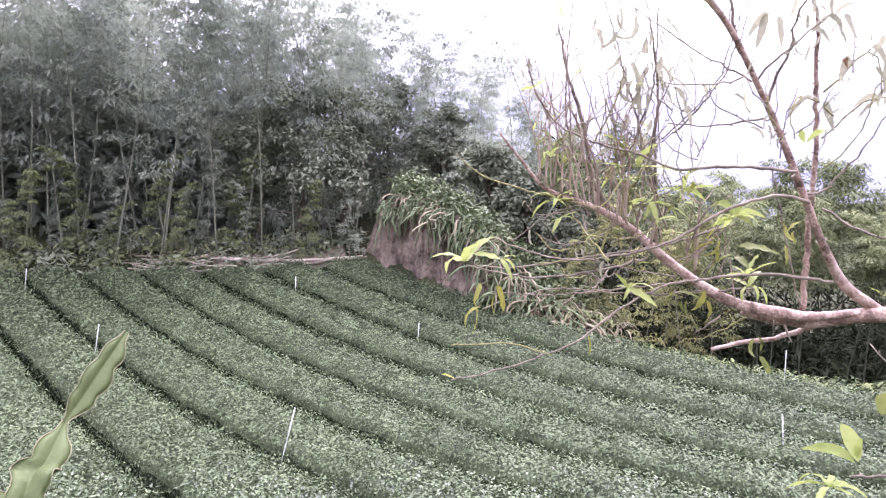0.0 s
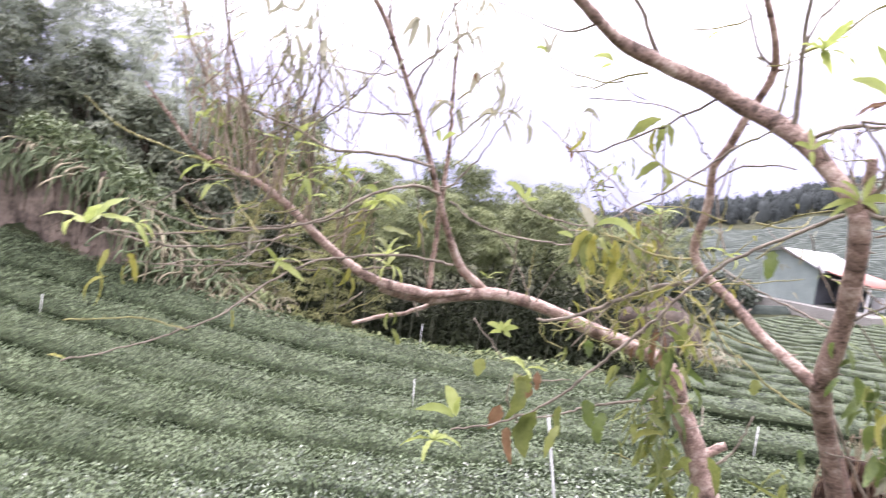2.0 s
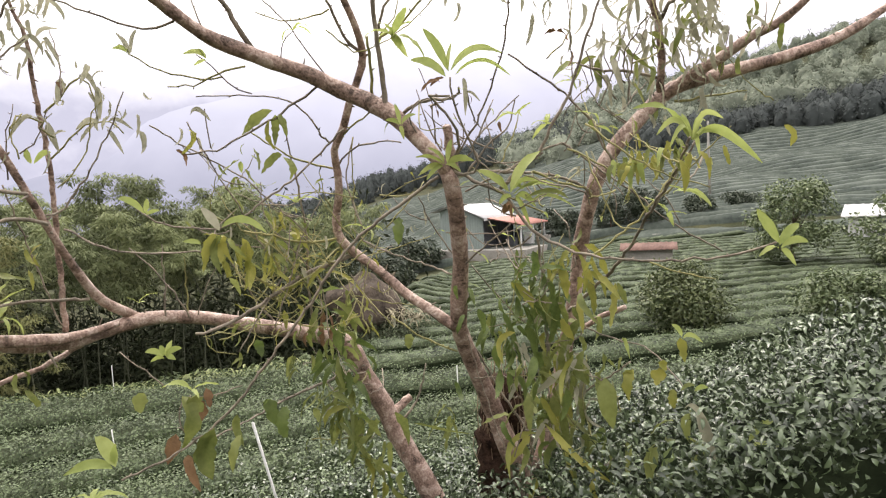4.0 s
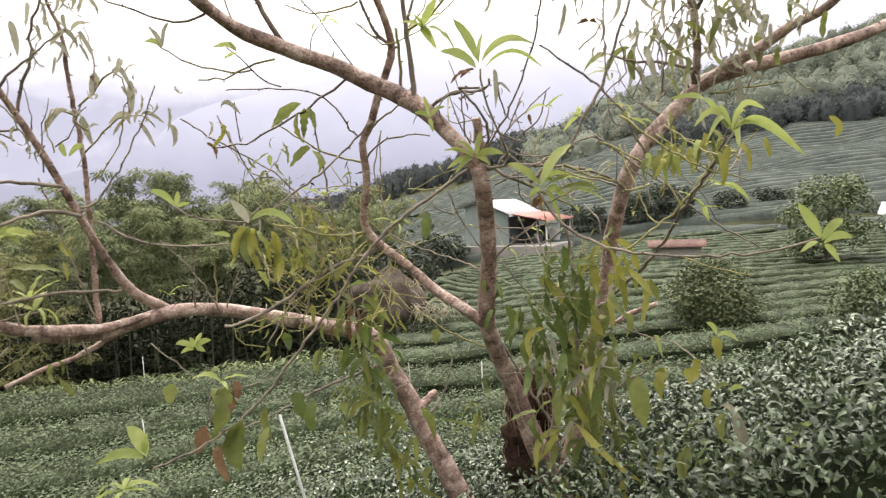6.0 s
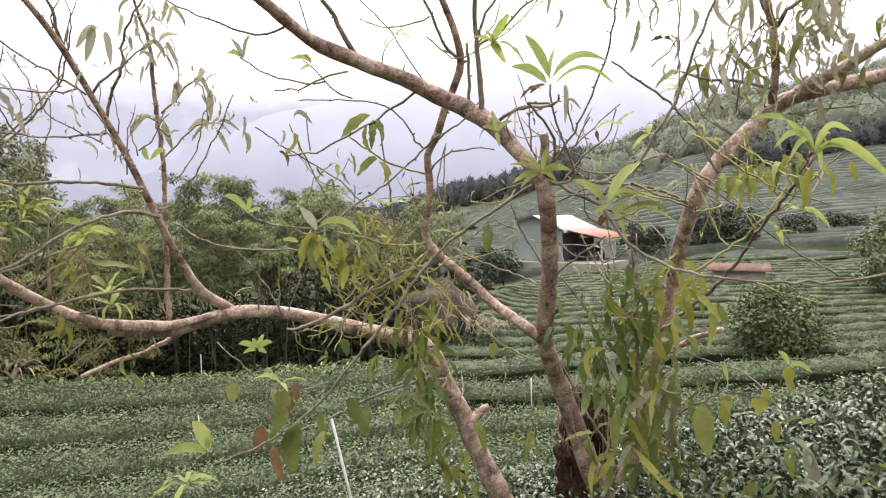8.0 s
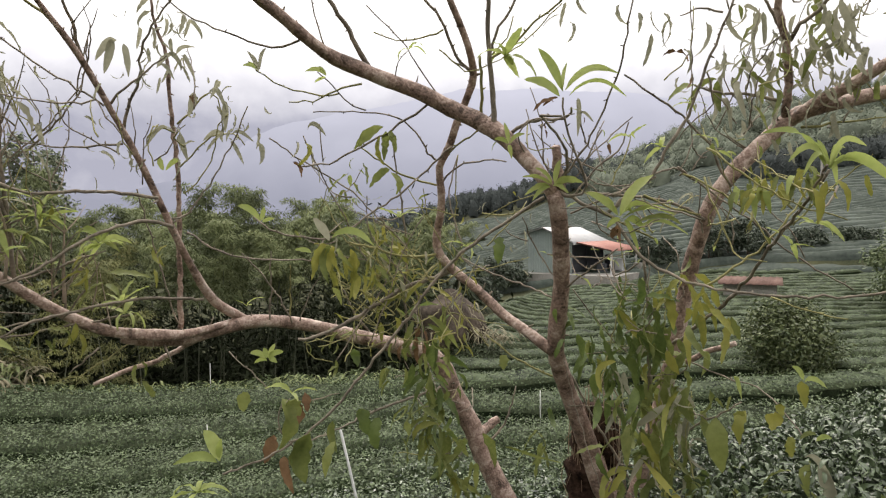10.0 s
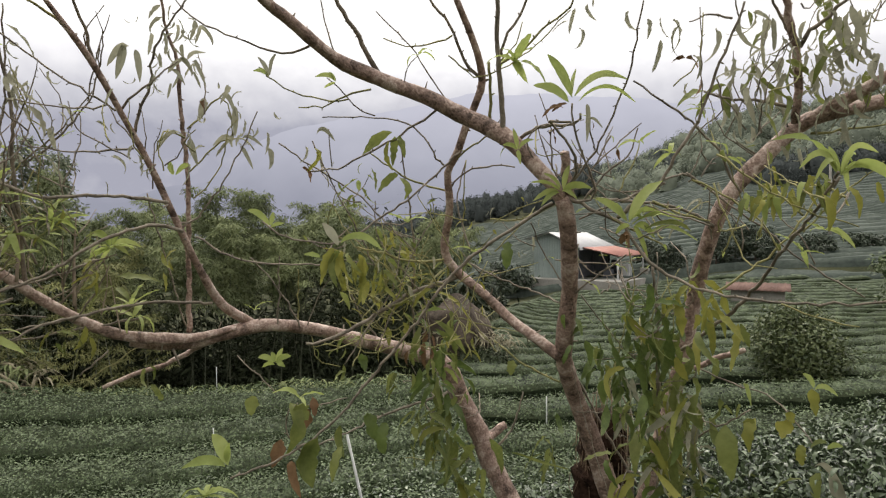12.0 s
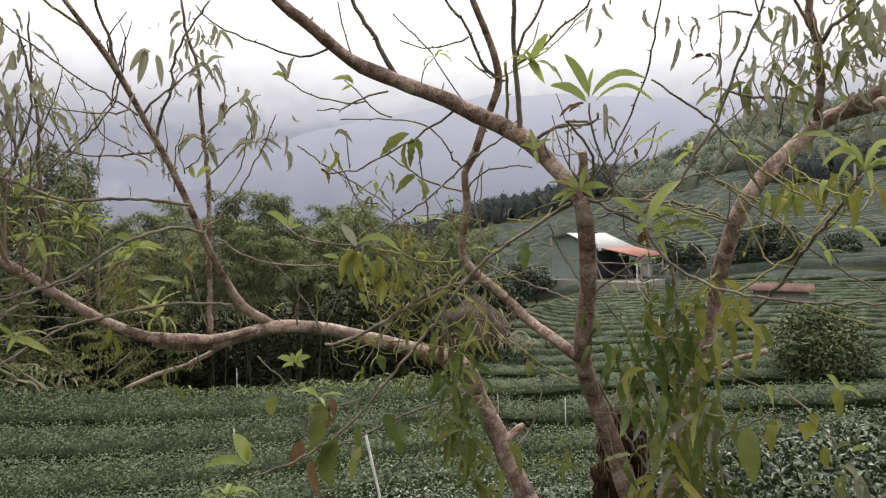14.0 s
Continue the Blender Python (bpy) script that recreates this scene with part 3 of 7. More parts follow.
def broadleaf(name, label, x, y, height, spread, seed, mat, clumps=26, leaf=0.16, group="", trunk_r=0.09, per=110):
    """Forked trunk, limbs and a crown of uneven leafy clumps."""
    rng = np.random.RandomState(seed)
    ob = thing(name, label, "tree", group, pose(x, y, float(ground_z(x, y)) - 0.05))
    trunk = [(0, 0, 0, trunk_r), (0.04 * height, 0.02 * height, 0.3 * height, trunk_r * 0.8), (0.02 * height, 0, 0.6 * height, trunk_r * 0.45), (0, 0, 0.9 * height, trunk_r * 0.12)]
    put("trunk", as_mesh("trunk", *tube(smooth_line(trunk, height / 12), 8, 0.08, seed), TREE_BARK, True), ob)
    pieces = []
    for i in range(clumps):
        a, f = rng.uniform(0, 6.28), rng.uniform(0.2, 1.0)
        w = spread * math.sqrt(max(0.05, 1 - ((f - 0.5) / 0.55) ** 2)) * rng.uniform(0.5, 1.05)
        c = np.array([w * math.cos(a), w * math.sin(a), height * (0.12 + 0.82 * f)])
        if i < 7:
            b = np.array([0.02 * height, 0, height * (0.1 + 0.5 * f)])
            put("limb", as_mesh("limb", *tube(smooth_line([(*b, trunk_r * 0.4), (*(b * 0.5 + c * 0.5 + [0, 0, -0.05 * height]), trunk_r * 0.25), (*c, trunk_r * 0.06)], height / 12), 5), TREE_BARK, True), ob)
        pieces.append(plume(rng, c, np.array([1, 1, 0.75]) * spread * rng.uniform(0.25, 0.45), per, leaf, leaf * 0.5, 0.1))
    put("crown", as_mesh("crown", *join(pieces), mat), ob, kind="stuff")
    return ob


TREE_BARK = surface("tree_bark", (0.05, 0.04, 0.03), (0.16, 0.13, 0.10), 0.9, 5, 40, 0.7, spec=0.15)
BROAD_LEAF = surface("broad_leaf", (0.068, 0.085, 0.055), (0.285, 0.315, 0.21), 0.7, 0.6, 5, 0.0, 0.55, 0.15, spec=0.3)
GULLY_SHADE_LEAF = surface("gully_shade_leaf", (0.009, 0.013, 0.007), (0.05, 0.06, 0.03), 0.8, 0.5, 5, 0.0, 0.4, 0.05, spec=0.15)
BUSH_LEAF = surface("bush_leaf", (0.045, 0.07, 0.03), (0.18, 0.22, 0.1), 0.45, 0.9, 8, 0.0, 0.55, 0.15)
for i, (az, d, h) in enumerate(((-19.5, 3.0, 5.5), (-16, 2.2, 6.5), (-12, 3.0, 6.5), (-8, 6.0, 6.0), (-3, 6.5, 4.5), (1.5, 5.0, 3.4), (5, 4.5, 3.0), (9, 3.5, 2.8))):
    broadleaf("forest_tree", "dense broad-leaved tree with dark dull leaves", *at_polar(az, float(edge(az)) + d), h, h * 0.3, 60 + i, BROAD_LEAF, 44, 0.19, "forest trees", 0.12, 150)


broadleaf("forest_tree", "tall dark tree standing out of the gully bamboo", *at_polar(14.4, 29), 9.2, 1.4, 69, BROAD_LEAF, 44, 0.2, "forest trees", 0.12, 130)


def undergrowth(name, label, az0, az1, near, far, count, size, mat, seed, blade=(0.22, 0.07), droop=0.1, tall=1.0, per=85):
    """One mass of low leafy plants along the field's edge."""
    rng = np.random.RandomState(seed)
    pieces = []
    for i in range(count):
        az = az0 + (az1 - az0) * (i + rng.rand()) / count
        x, y = at_polar(az, float(edge(az)) + rng.uniform(near, far))
        s = size * rng.uniform(0.5, 1.3)
        pieces.append(plume(rng, np.array([x, y, float(ground_z(x, y)) + s * 0.45 * tall]), np.array([s, s, s * 0.7 * tall]), int(per * rng.uniform(0.8, 1.2)), *blade, droop))
    return tagged(put(name, as_mesh(name, *join(pieces), mat)), label, "undergrowth", kind="stuff")


undergrowth("undergrowth", "dark shrubs and ferns under the bamboo", -60, -10, 0.2, 2.2, 120, 0.5, BROAD_LEAF, 71, tall=1.3)
undergrowth("undergrowth", "young leafy bamboo shoots along the edge of the tea field", -52, -12, 0.3, 1.6, 30, 0.6, BAMBOO_LEAF_B, 76, (0.2, 0.05), 0.4, 1.6)
undergrowth("undergrowth", "dark leafy shrubs filling the gully, shade in their colour", 1, 47, 2.2, 6.5, 60, 0.55, GULLY_SHADE_LEAF, 72)
undergrowth("undergrowth", "tangled bushes at the gully's rim", 6, 44, 0.5, 1.3, 40, 0.28, BUSH_LEAF, 73, (0.16, 0.06))
undergrowth("forest_backing", "dim mass of bamboo leaves deep in the grove", -70, -20, 7.0, 13.0, 160, 2.6, BAMBOO_LEAF, 74, (0.6, 0.16), 0.4, 3.0)
undergrowth("forest_backing", "dim leaf mass under the lower bamboo", -20, 14, 7.0, 12.0, 110, 1.9, BAMBOO_LEAF, 78, (0.5, 0.14), 0.4, 1.9)
undergrowth("forest_backing", "mass of bamboo leaves deep in the gully, shade in its dark colour", 6, 50, 8.0, 20.0, 190, 2.2, GULLY_SHADE_LEAF, 75, (0.5, 0.14), 0.4, 1.6)
undergrowth("forest_backing", "thicket behind the gully's bamboo stems, shade in its dark colour", 8, 48, 4.5, 11.0, 240, 1.6, GULLY_SHADE_LEAF, 79, (0.28, 0.06), 0.5, 2.6, 170)
undergrowth("forest_backing", "dim mass of bamboo grove tops", -66, -21, 5.0, 11.0, 400, 3.2, BAMBOO_LEAF, 77, (0.65, 0.2), 0.4, 3.0)


# ---- peach tree ----
peach = thing("peach_tree", "bare-limbed peach tree with peeling pinkish bark and sparse narrow leaves", "peach tree", place=pose(3.0, 1.2, float(ground_z(3.0, 1.2))))
HOME = np.array(peach.location)


def limb(name, pts, step_=0.03, sides=14, mat=BARK, lumps=0.05):
    line = smooth_line(pts, step_)
    wob = np.random.RandomState(len(peach.children))
    line[:, 3] *= 1 + 0.05 * np.sin(np.arange(len(line)) * 0.9) * wob.rand() + 0.04 * wob.uniform(-1, 1, len(line))
    line[:, :3] -= HOME
    made = put(name, along(as_mesh(name, *tube(line, sides, lumps, len(peach.children)), mat, True), line, sides), peach)
    if mat is BARK:
        put("knobbly_growth", as_mesh("knobbly_growth", *join(spurs(line, wob)), TWIG_BARK, True), made, "short dark spurs and buds on the limb", "stuff")
    return made


def spurs(line, rng):
    """Short knobbly shoots standing off a limb."""
    pieces = []
    for i in range(3, len(line) - 2):
        if rng.rand() < 0.4:
            d = rng.normal(size=3) + [0, 0, 0.5]
            along_ = line[i + 1, :3] - line[i - 1, :3]
            d -= along_ * (d @ along_) / max(along_ @ along_, 1e-9) * 0.8
            d /= np.linalg.norm(d)
            a = line[i, :3] + d * line[i, 3] * 0.7
            L = line[i, 3] * 0.3 + rng.uniform(0.003, 0.02) * (1 + (rng.rand() < 0.12) * 2.5)
            w = rng.uniform(0.0022, 0.0045)
            b = a + d * L + rng.normal(0, 0.15, 3) * L
            pieces.append(tube(np.array([[*a, w * 1.4], [*(a * 0.45 + b * 0.55), w], [*b, w * 0.45]]), 5, 0.2, i))
    return pieces or [tube(np.array([[*line[1, :3], 0.003], [*line[2, :3], 0.002]]), 4)]


def twig(pts, r0, r1, fresh=0.3):
    """A thin side branch with short spurs and buds along it."""
    rng = np.random.RandomState(1000 + len(peach.children))
    p = np.asarray(pts, float)
    line = smooth_line(np.column_stack([p, np.linspace(r0, r1, len(p))]), 0.025)
    line[1:-1, :3] += rng.normal(0, 0.0022, (len(line) - 2, 3))
    line[:, :3] -= HOME
    pieces = [tube(line, 6, 0.1, 1)]
    for i in range(2, len(line) - 1):
        if rng.rand() < 0.55:
            d = rng.normal(size=3)
            d[2] += 0.4
            d /= np.linalg.norm(d)
            a, r = line[i, :3], line[i, 3]
            b = a + d * (r + rng.uniform(0.003, 0.011))
            pieces.append(tube(np.array([[*a, r * 0.7], [*(a * 0.4 + b * 0.6), min(r * 0.75, 0.0028)], [*b, 0.0012]]), 4))
    green = r0 < 0.006 and rng.rand() < fresh
    put("twig", as_mesh("twig", *join(pieces), BARK if r0 > 0.011 else GREEN_TWIG if green else TWIG_BARK, True), peach)


def tangle(at, wide, tall, count, length, kinds, rise=0.3):
    """Thin crossing shoots with a few old leaves each."""
    rng = np.random.RandomState(7000 + len(peach.children))
    for i in range(count):
        a = np.array(at) + rng.uniform(-1, 1, 3) * [wide, wide, tall]
        d = rng.normal(size=3) * [0.8, 0.8, 0.4] + [0, 0, rise]
        d = d / np.linalg.norm(d) * rng.uniform(0.12, 0.34)
        bend = rng.normal(0, 0.03, 3) - [0, 0, 0.03]
        twig([tuple(a - d / 2), tuple(a + bend), tuple(a + d / 2 + bend * 0.5)], 0.0028, 0.0014, 0.85 if YELLOWING in kinds else 0.3)
        for e in (0.5, -0.5):
            if rng.rand() < 0.6:
                spray(tuple(a + d * e), 1 + rng.randint(2), length, kinds[rng.randint(2)])


STUMP_BARK = surface("dead_stump_bark", (0.006, 0.004, 0.003), (0.06, 0.036, 0.026), 0.95, 30, 90, 1.0, spread=0.4, spec=0.05)
GREEN_TWIG = surface("green_twig_bark", (0.15, 0.145, 0.05), (0.34, 0.31, 0.13), 0.6, 14, 120, 0.3)
FRESH = (surface("fresh_leaf", (0.24, 0.30, 0.075), (0.46, 0.51, 0.18), 0.42, 8, 60, 0.2, 0, 0.5, obj_random=0.45), "fresh")
GREYISH = (surface("greyish_leaf", (0.20, 0.20, 0.135), (0.43, 0.415, 0.30), 0.6, 10, 70, 0.2, 0, 0.45, obj_random=0.5), "curl")
YELLOWING = (surface("yellowing_leaf", (0.16, 0.18, 0.04), (0.37, 0.345, 0.08), 0.5, 10, 70, 0.2, 0, 0.4, obj_random=0.5), "hang")
DULL = (surface("dull_leaf", (0.085, 0.11, 0.025), (0.275, 0.30, 0.095), 0.5, 10, 70, 0.2, 0, 0.45, obj_random=0.5), "hang")
DARK = (surface("dark_leaf", (0.045, 0.075, 0.018), (0.18, 0.23, 0.065), 0.4, 10, 70, 0.2, 0, 0.4, obj_random=0.5), "hang")
WITHERED = (surface("withered_leaf", (0.10, 0.055, 0.03), (0.27, 0.16, 0.08), 0.7, 12, 80, 0.4, 0, 0.15, obj_random=0.4), "hang")


def peach_leaf(bend, fold, width, mat, ragged=0.0, seed=0):
    """A narrow pointed leaf one metre long along +x, arched down and folded on its midrib."""
    rng = np.random.RandomState(seed)
    t = np.linspace(0, 1, 9)
    w = width * np.sin(np.pi * t ** 0.75) ** 0.7 + 0.004
    w *= 1 + ragged * rng.uniform(-1, 0.3, len(t))
    a = -bend * t
    x, z = np.cumsum(np.cos(a)) / 9, np.cumsum(np.sin(a)) / 9
    x, z = x - x[0], z - z[0]
    wave = 0.025 * np.sin(t * 19 + seed)
    left = np.stack([x, w, z + w * fold + wave], -1)
    right = np.stack([x, -w, z + w * fold - wave], -1)
    g = np.stack([left, np.stack([x, 0 * x, z], -1), right])
    return as_mesh("leaf", g.reshape(-1, 3), sheet_faces(3, 9), mat, True)


LEAF_SHAPES = {}
for kind_ in (FRESH, GREYISH, YELLOWING, DULL, DARK, WITHERED):
    if kind_[1] == "fresh":
        LEAF_SHAPES[kind_[0].name] = [peach_leaf(b, 0.35, wd, kind_[0], 0, s) for s, (b, wd) in enumerate(((0.5, 0.075), (0.9, 0.085), (1.4, 0.075), (1.9, 0.065)))]
    elif kind_[1] == "curl":
        LEAF_SHAPES[kind_[0].name] = [peach_leaf(b, 0.6, wd, kind_[0], 0.3, s + 19) for s, (b, wd) in enumerate(((0.8, 0.08), (1.5, 0.095), (2.3, 0.08), (3.0, 0.07)))]
    else:
        LEAF_SHAPES[kind_[0].name] = [peach_leaf(b, 0.3, wd, kind_[0], 0.3, s + 9) for s, (b, wd) in enumerate(((0.5, 0.12), (0.9, 0.135), (1.4, 0.115), (2.2, 0.09)))]


def spray(at, count, length, kind_):
    """A bunch of leaves at the place: fresh ones spread as a rosette, old ones hang."""
    mat, way = kind_
    rng = np.random.RandomState(3000 + len(peach.children))
    for i in range(count):
        around = i * 2.4 + rng.uniform(-0.5, 0.5)
        if way == "fresh":
            tilt = radians(rng.uniform(0, 62))
            size = length * rng.uniform(0.55, 1.2)
            off = Vector((0, 0, 0))
        else:
            tilt = radians(rng.uniform(-85, 10))
            size = length * rng.uniform(0.5, 1.2)
            off = Vector(rng.normal(0, 0.5 if way == "curl" else 0.28, 3)) * length
        d = Vector((math.cos(around) * math.cos(tilt), math.sin(around) * math.cos(tilt), math.sin(tilt)))
        q = d.to_track_quat("X", "Z").to_matrix().to_4x4() @ Matrix.Rotation(rng.uniform(-0.7, 0.7), 4, "X")
        ob = put("leaf", LEAF_SHAPES[mat.name][rng.randint(4)], peach)
        ob.matrix_basis = Matrix.Translation(Vector(at) - Vector(HOME) + off) @ q @ Matrix.Diagonal((size, size, size, 1))

def single_leaf(base, tip, width, kind_, arch):
    """One narrow folded leaf from base to tip, arched upwards on its way and a little wavy."""
    rng = np.random.RandomState(9000 + len(peach.children))
    a, b = np.array(base) - HOME, np.array(tip) - HOME
    span = np.linalg.norm(b - a)
    t = np.linspace(0, 1, 11)[:, None]
    mid = a + (b - a) * t + np.array([0, 0, 1.0]) * arch * span * (np.sin(np.pi * t ** 0.8))
    bow = rng.normal(size=3) * [1, 1, 0.25] * span * (0.17 if kind_[1] == "hang" else 0.04)
    mid = mid + bow * (np.sin(np.pi * t) + 0.6 * t ** 3)
    d = np.gradient(mid, axis=0)
    d /= np.linalg.norm(d, axis=1, keepdims=True)
    across = np.cross(d[5], np.array([EYE_X, EYE_Y, 1.6]) - HOME - mid[5])
    across = across / np.linalg.norm(across) + rng.normal(0, 0.35, 3)
    side = across - d * (d @ across)[:, None]
    side /= np.linalg.norm(side, axis=1, keepdims=True)
    up = np.cross(side, d)
    old = kind_[1] == "hang"
    w = (0.5 * width * np.sin(np.pi * t ** 0.8) ** 0.75 + 0.0008) * (1 + (0.34 if old else 0.06) * rng.uniform(-1, 0.5, (11, 1)))
    fold, wave = rng.uniform(0.15, 0.4), 0.08 * np.sin(t * rng.uniform(12, 20) + rng.uniform(0, 6)) * width
    g = np.stack([mid + side * w + up * (w * fold + wave), mid, mid - side * w + up * (w * fold - wave)])
    put("leaf", as_mesh("leaf", g.reshape(-1, 3), sheet_faces(3, 11), kind_[0], True), peach)

def hung_leaves(top, foot, spread, count, length, width, kinds, seed):
    """Broad old leaves that hang along a line, each with its own length and turn."""
    rng = np.random.RandomState(seed)
    top, foot = np.array(top), np.array(foot)
    for _ in range(count):
        a = top + (foot - top) * rng.rand() + rng.normal(0, spread, 3) * [1, 1, 0.5]
        L = length * rng.uniform(0.4, 1.3)
        sway = rng.normal(0, 0.45, 2) * L
        single_leaf(tuple(a), (a[0] + sway[0], a[1] + sway[1], a[2] - L * rng.uniform(0.7, 1.0)), width * rng.uniform(0.6, 1.25), kinds[rng.randint(len(kinds))], rng.uniform(0, 0.2))


def shreds():
    """Dry fibres and shreds of bark that hang round the old stump."""
    rng = np.random.RandomState(41)
    pieces = []
    for i in range(90):
        a, z = rng.uniform(0, 6.28), rng.uniform(0.5, 1.02)
        r = np.interp(z, [0.4, 1.0], [0.12, 0.08]) * rng.uniform(0.9, 1.25)
        x, y = 3.02 + r * math.cos(a), 1.175 + r * math.sin(a)
        L = rng.uniform(0.08, 0.4)
        line = [(x, y, z, 0.0016), (x + rng.normal(0, 0.02), y + rng.normal(0, 0.02), z - L * 0.5, 0.002), (x + rng.normal(0, 0.035), y + rng.normal(0, 0.035), max(z - L, 0.2), 0.0008)]
        line = smooth_line(line, 0.05)
        line[:, :3] -= HOME
        pieces.append(tube(line, 5))
    put("bark_fibre", as_mesh("bark_fibre", *join(pieces), STRAW_FIBRE, True), peach, "dry straw-coloured fibres hanging on the stump", "stuff")


STRAW_FIBRE = surface("dry_fibre", (0.12, 0.075, 0.045), (0.38, 0.29, 0.2), 0.8, 20, 90, 0.2, 0.6)


limb("trunk", [(2.948, 0.981, 0.103, 0.0594), (2.918, 0.981, 0.353, 0.0482), (2.871, 1.027, 0.520, 0.0439), (2.823, 1.076, 0.696, 0.0395), (2.787, 1.106, 0.836, 0.0363), (2.723, 1.122, 0.970, 0.0327), (2.665, 1.125, 1.073, 0.0301), (2.607, 1.113, 1.164, 0.0311), (2.565, 1.081, 1.265, 0.0302), (2.523, 1.039, 1.408, 0.0275), (2.469, 1.007, 1.507, 0.0274), (2.413, 0.977, 1.608, 0.0281), (2.377, 0.966, 1.681, 0.0267), (2.354, 0.967, 1.713, 0.0186)])
limb("limb", [(2.367, 0.964, 1.691, 0.0204), (2.349, 0.995, 1.758, 0.0228), (2.329, 1.042, 1.815, 0.0254), (2.317, 1.096, 1.874, 0.0265), (2.303, 1.150, 1.920, 0.0285), (2.281, 1.214, 1.960, 0.0288), (2.242, 1.283, 1.999, 0.0273), (2.150, 1.355, 2.054, 0.0251), (2.076, 1.402, 2.080, 0.0239), (1.997, 1.438, 2.107, 0.0226), (1.914, 1.464, 2.130, 0.0212), (1.840, 1.480, 2.165, 0.0191), (1.730, 1.480, 2.220, 0.0169), (1.640, 1.480, 2.260, 0.0152), (1.460, 1.470, 2.370, 0.0121), (1.280, 1.430, 2.470, 0.0066)])
limb("limb", [(2.576, 1.105, 1.169, 0.0200), (2.551, 1.207, 1.238, 0.0194), (2.562, 1.310, 1.284, 0.0189), (2.551, 1.430, 1.375, 0.0184), (2.533, 1.525, 1.440, 0.0176), (2.486, 1.559, 1.504, 0.0174), (2.467, 1.558, 1.575, 0.0162), (2.454, 1.522, 1.670, 0.0149), (2.430, 1.498, 1.752, 0.0146), (2.401, 1.480, 1.831, 0.0143), (2.392, 1.421, 1.904, 0.0140), (2.383, 1.378, 1.980, 0.0138), (2.376, 1.318, 2.071, 0.0134), (2.368, 1.288, 2.129, 0.0132), (2.307, 1.261, 2.212, 0.0119), (2.2, 1.25, 2.34, 0.0098), (2.12, 1.26, 2.47, 0.0065)])
limb("stem", [(3.040, 1.530, 0.070, 0.0620), (3.031, 1.551, 0.167, 0.0558), (3.002, 1.643, 0.363, 0.0509), (2.971, 1.752, 0.563, 0.0473), (2.951, 1.790, 0.672, 0.0473), (2.907, 1.845, 0.799, 0.0458), (2.848, 1.871, 0.942, 0.0451), (2.756, 1.901, 1.037, 0.0412), (2.642, 1.966, 1.075, 0.0364), (2.539, 2.018, 1.111, 0.0332), (2.429, 2.094, 1.148, 0.0302), (2.333, 2.153, 1.183, 0.0283), (2.200, 2.209, 1.216, 0.0275), (2.078, 2.265, 1.224, 0.0278), (1.949, 2.295, 1.205, 0.0270), (1.817, 2.326, 1.180, 0.0252), (1.680, 2.360, 1.190, 0.0211), (1.610, 2.370, 1.210, 0.0194)])
limb("limb", [(1.970, 2.250, 1.230, 0.0089), (1.850, 2.280, 1.210, 0.0168), (1.750, 2.280, 1.210, 0.0217), (1.540, 2.340, 1.250, 0.0205), (1.350, 2.390, 1.370, 0.0176), (1.200, 2.370, 1.490, 0.0163), (1.050, 2.360, 1.580, 0.0120), (0.850, 2.340, 1.650, 0.0086), (0.740, 2.300, 1.760, 0.0053), (0.660, 2.270, 1.850, 0.0038)])
limb("limb", [(2.070, 2.290, 1.230, 0.0195), (1.920, 2.270, 1.330, 0.0188), (1.800, 2.210, 1.480, 0.0139), (1.710, 2.170, 1.630, 0.0126), (1.600, 2.140, 1.840, 0.0115), (1.490, 2.090, 2.000, 0.0097), (1.380, 2.040, 2.150, 0.0102), (1.240, 1.980, 2.290, 0.0065), (1.170, 1.970, 2.380, 0.0043)])
limb("limb", [(2.93, 0.97, 0.54, 0.0326), (3.02, 0.9, 0.93, 0.029), (3.03, 0.84, 1.21, 0.0256), (2.994, 0.783, 1.445, 0.0283), (2.947, 0.729, 1.580, 0.0273), (2.927, 0.687, 1.678, 0.0277), (2.938, 0.636, 1.768, 0.0273), (2.987, 0.571, 1.855, 0.0262), (3.067, 0.514, 1.938, 0.0274), (3.118, 0.458, 1.990, 0.0264), (3.158, 0.395, 2.010, 0.0234), (3.256, 0.279, 2.045, 0.0234), (3.358, 0.110, 2.084, 0.0221), (3.490, -0.061, 2.153, 0.0191), (3.620, -0.251, 2.286, 0.0104)])
limb("limb", [(3.085, 0.493, 1.954, 0.0196), (3.097, 0.392, 2.021, 0.0209), (3.103, 0.310, 2.059, 0.0195), (3.099, 0.254, 2.087, 0.0182), (3.088, 0.192, 2.120, 0.0168), (3.085, 0.119, 2.142, 0.0155), (3.067, 0.037, 2.193, 0.0116), (3.048, -0.042, 2.269, 0.0064)])
limb("stump", [(2.94, 1.14, 0.26, 0.1326), (2.97, 1.17, 0.47, 0.1086), (3.0, 1.18, 0.62, 0.0988), (3.03, 1.18, 0.75, 0.0853), (3.05, 1.17, 0.86, 0.0635)], mat=STUMP_BARK, lumps=0.3)
shreds()
twig([(1.36, 2.06, 2.20), (1.29, 2.04, 2.25), (1.21, 2.02, 2.28), (1.15, 1.99, 2.32)], 0.0052, 0.0031)
twig([(1.43, 2.09, 2.10), (1.39, 2.06, 2.17), (1.36, 2.02, 2.24), (1.32, 1.98, 2.30), (1.29, 1.94, 2.36)], 0.0066, 0.0038)
twig([(1.47, 2.09, 2.01), (1.37, 2.10, 2.07), (1.28, 2.11, 2.12), (1.20, 2.10, 2.17), (1.13, 2.09, 2.21), (1.07, 2.09, 2.25)], 0.0033, 0.0019)
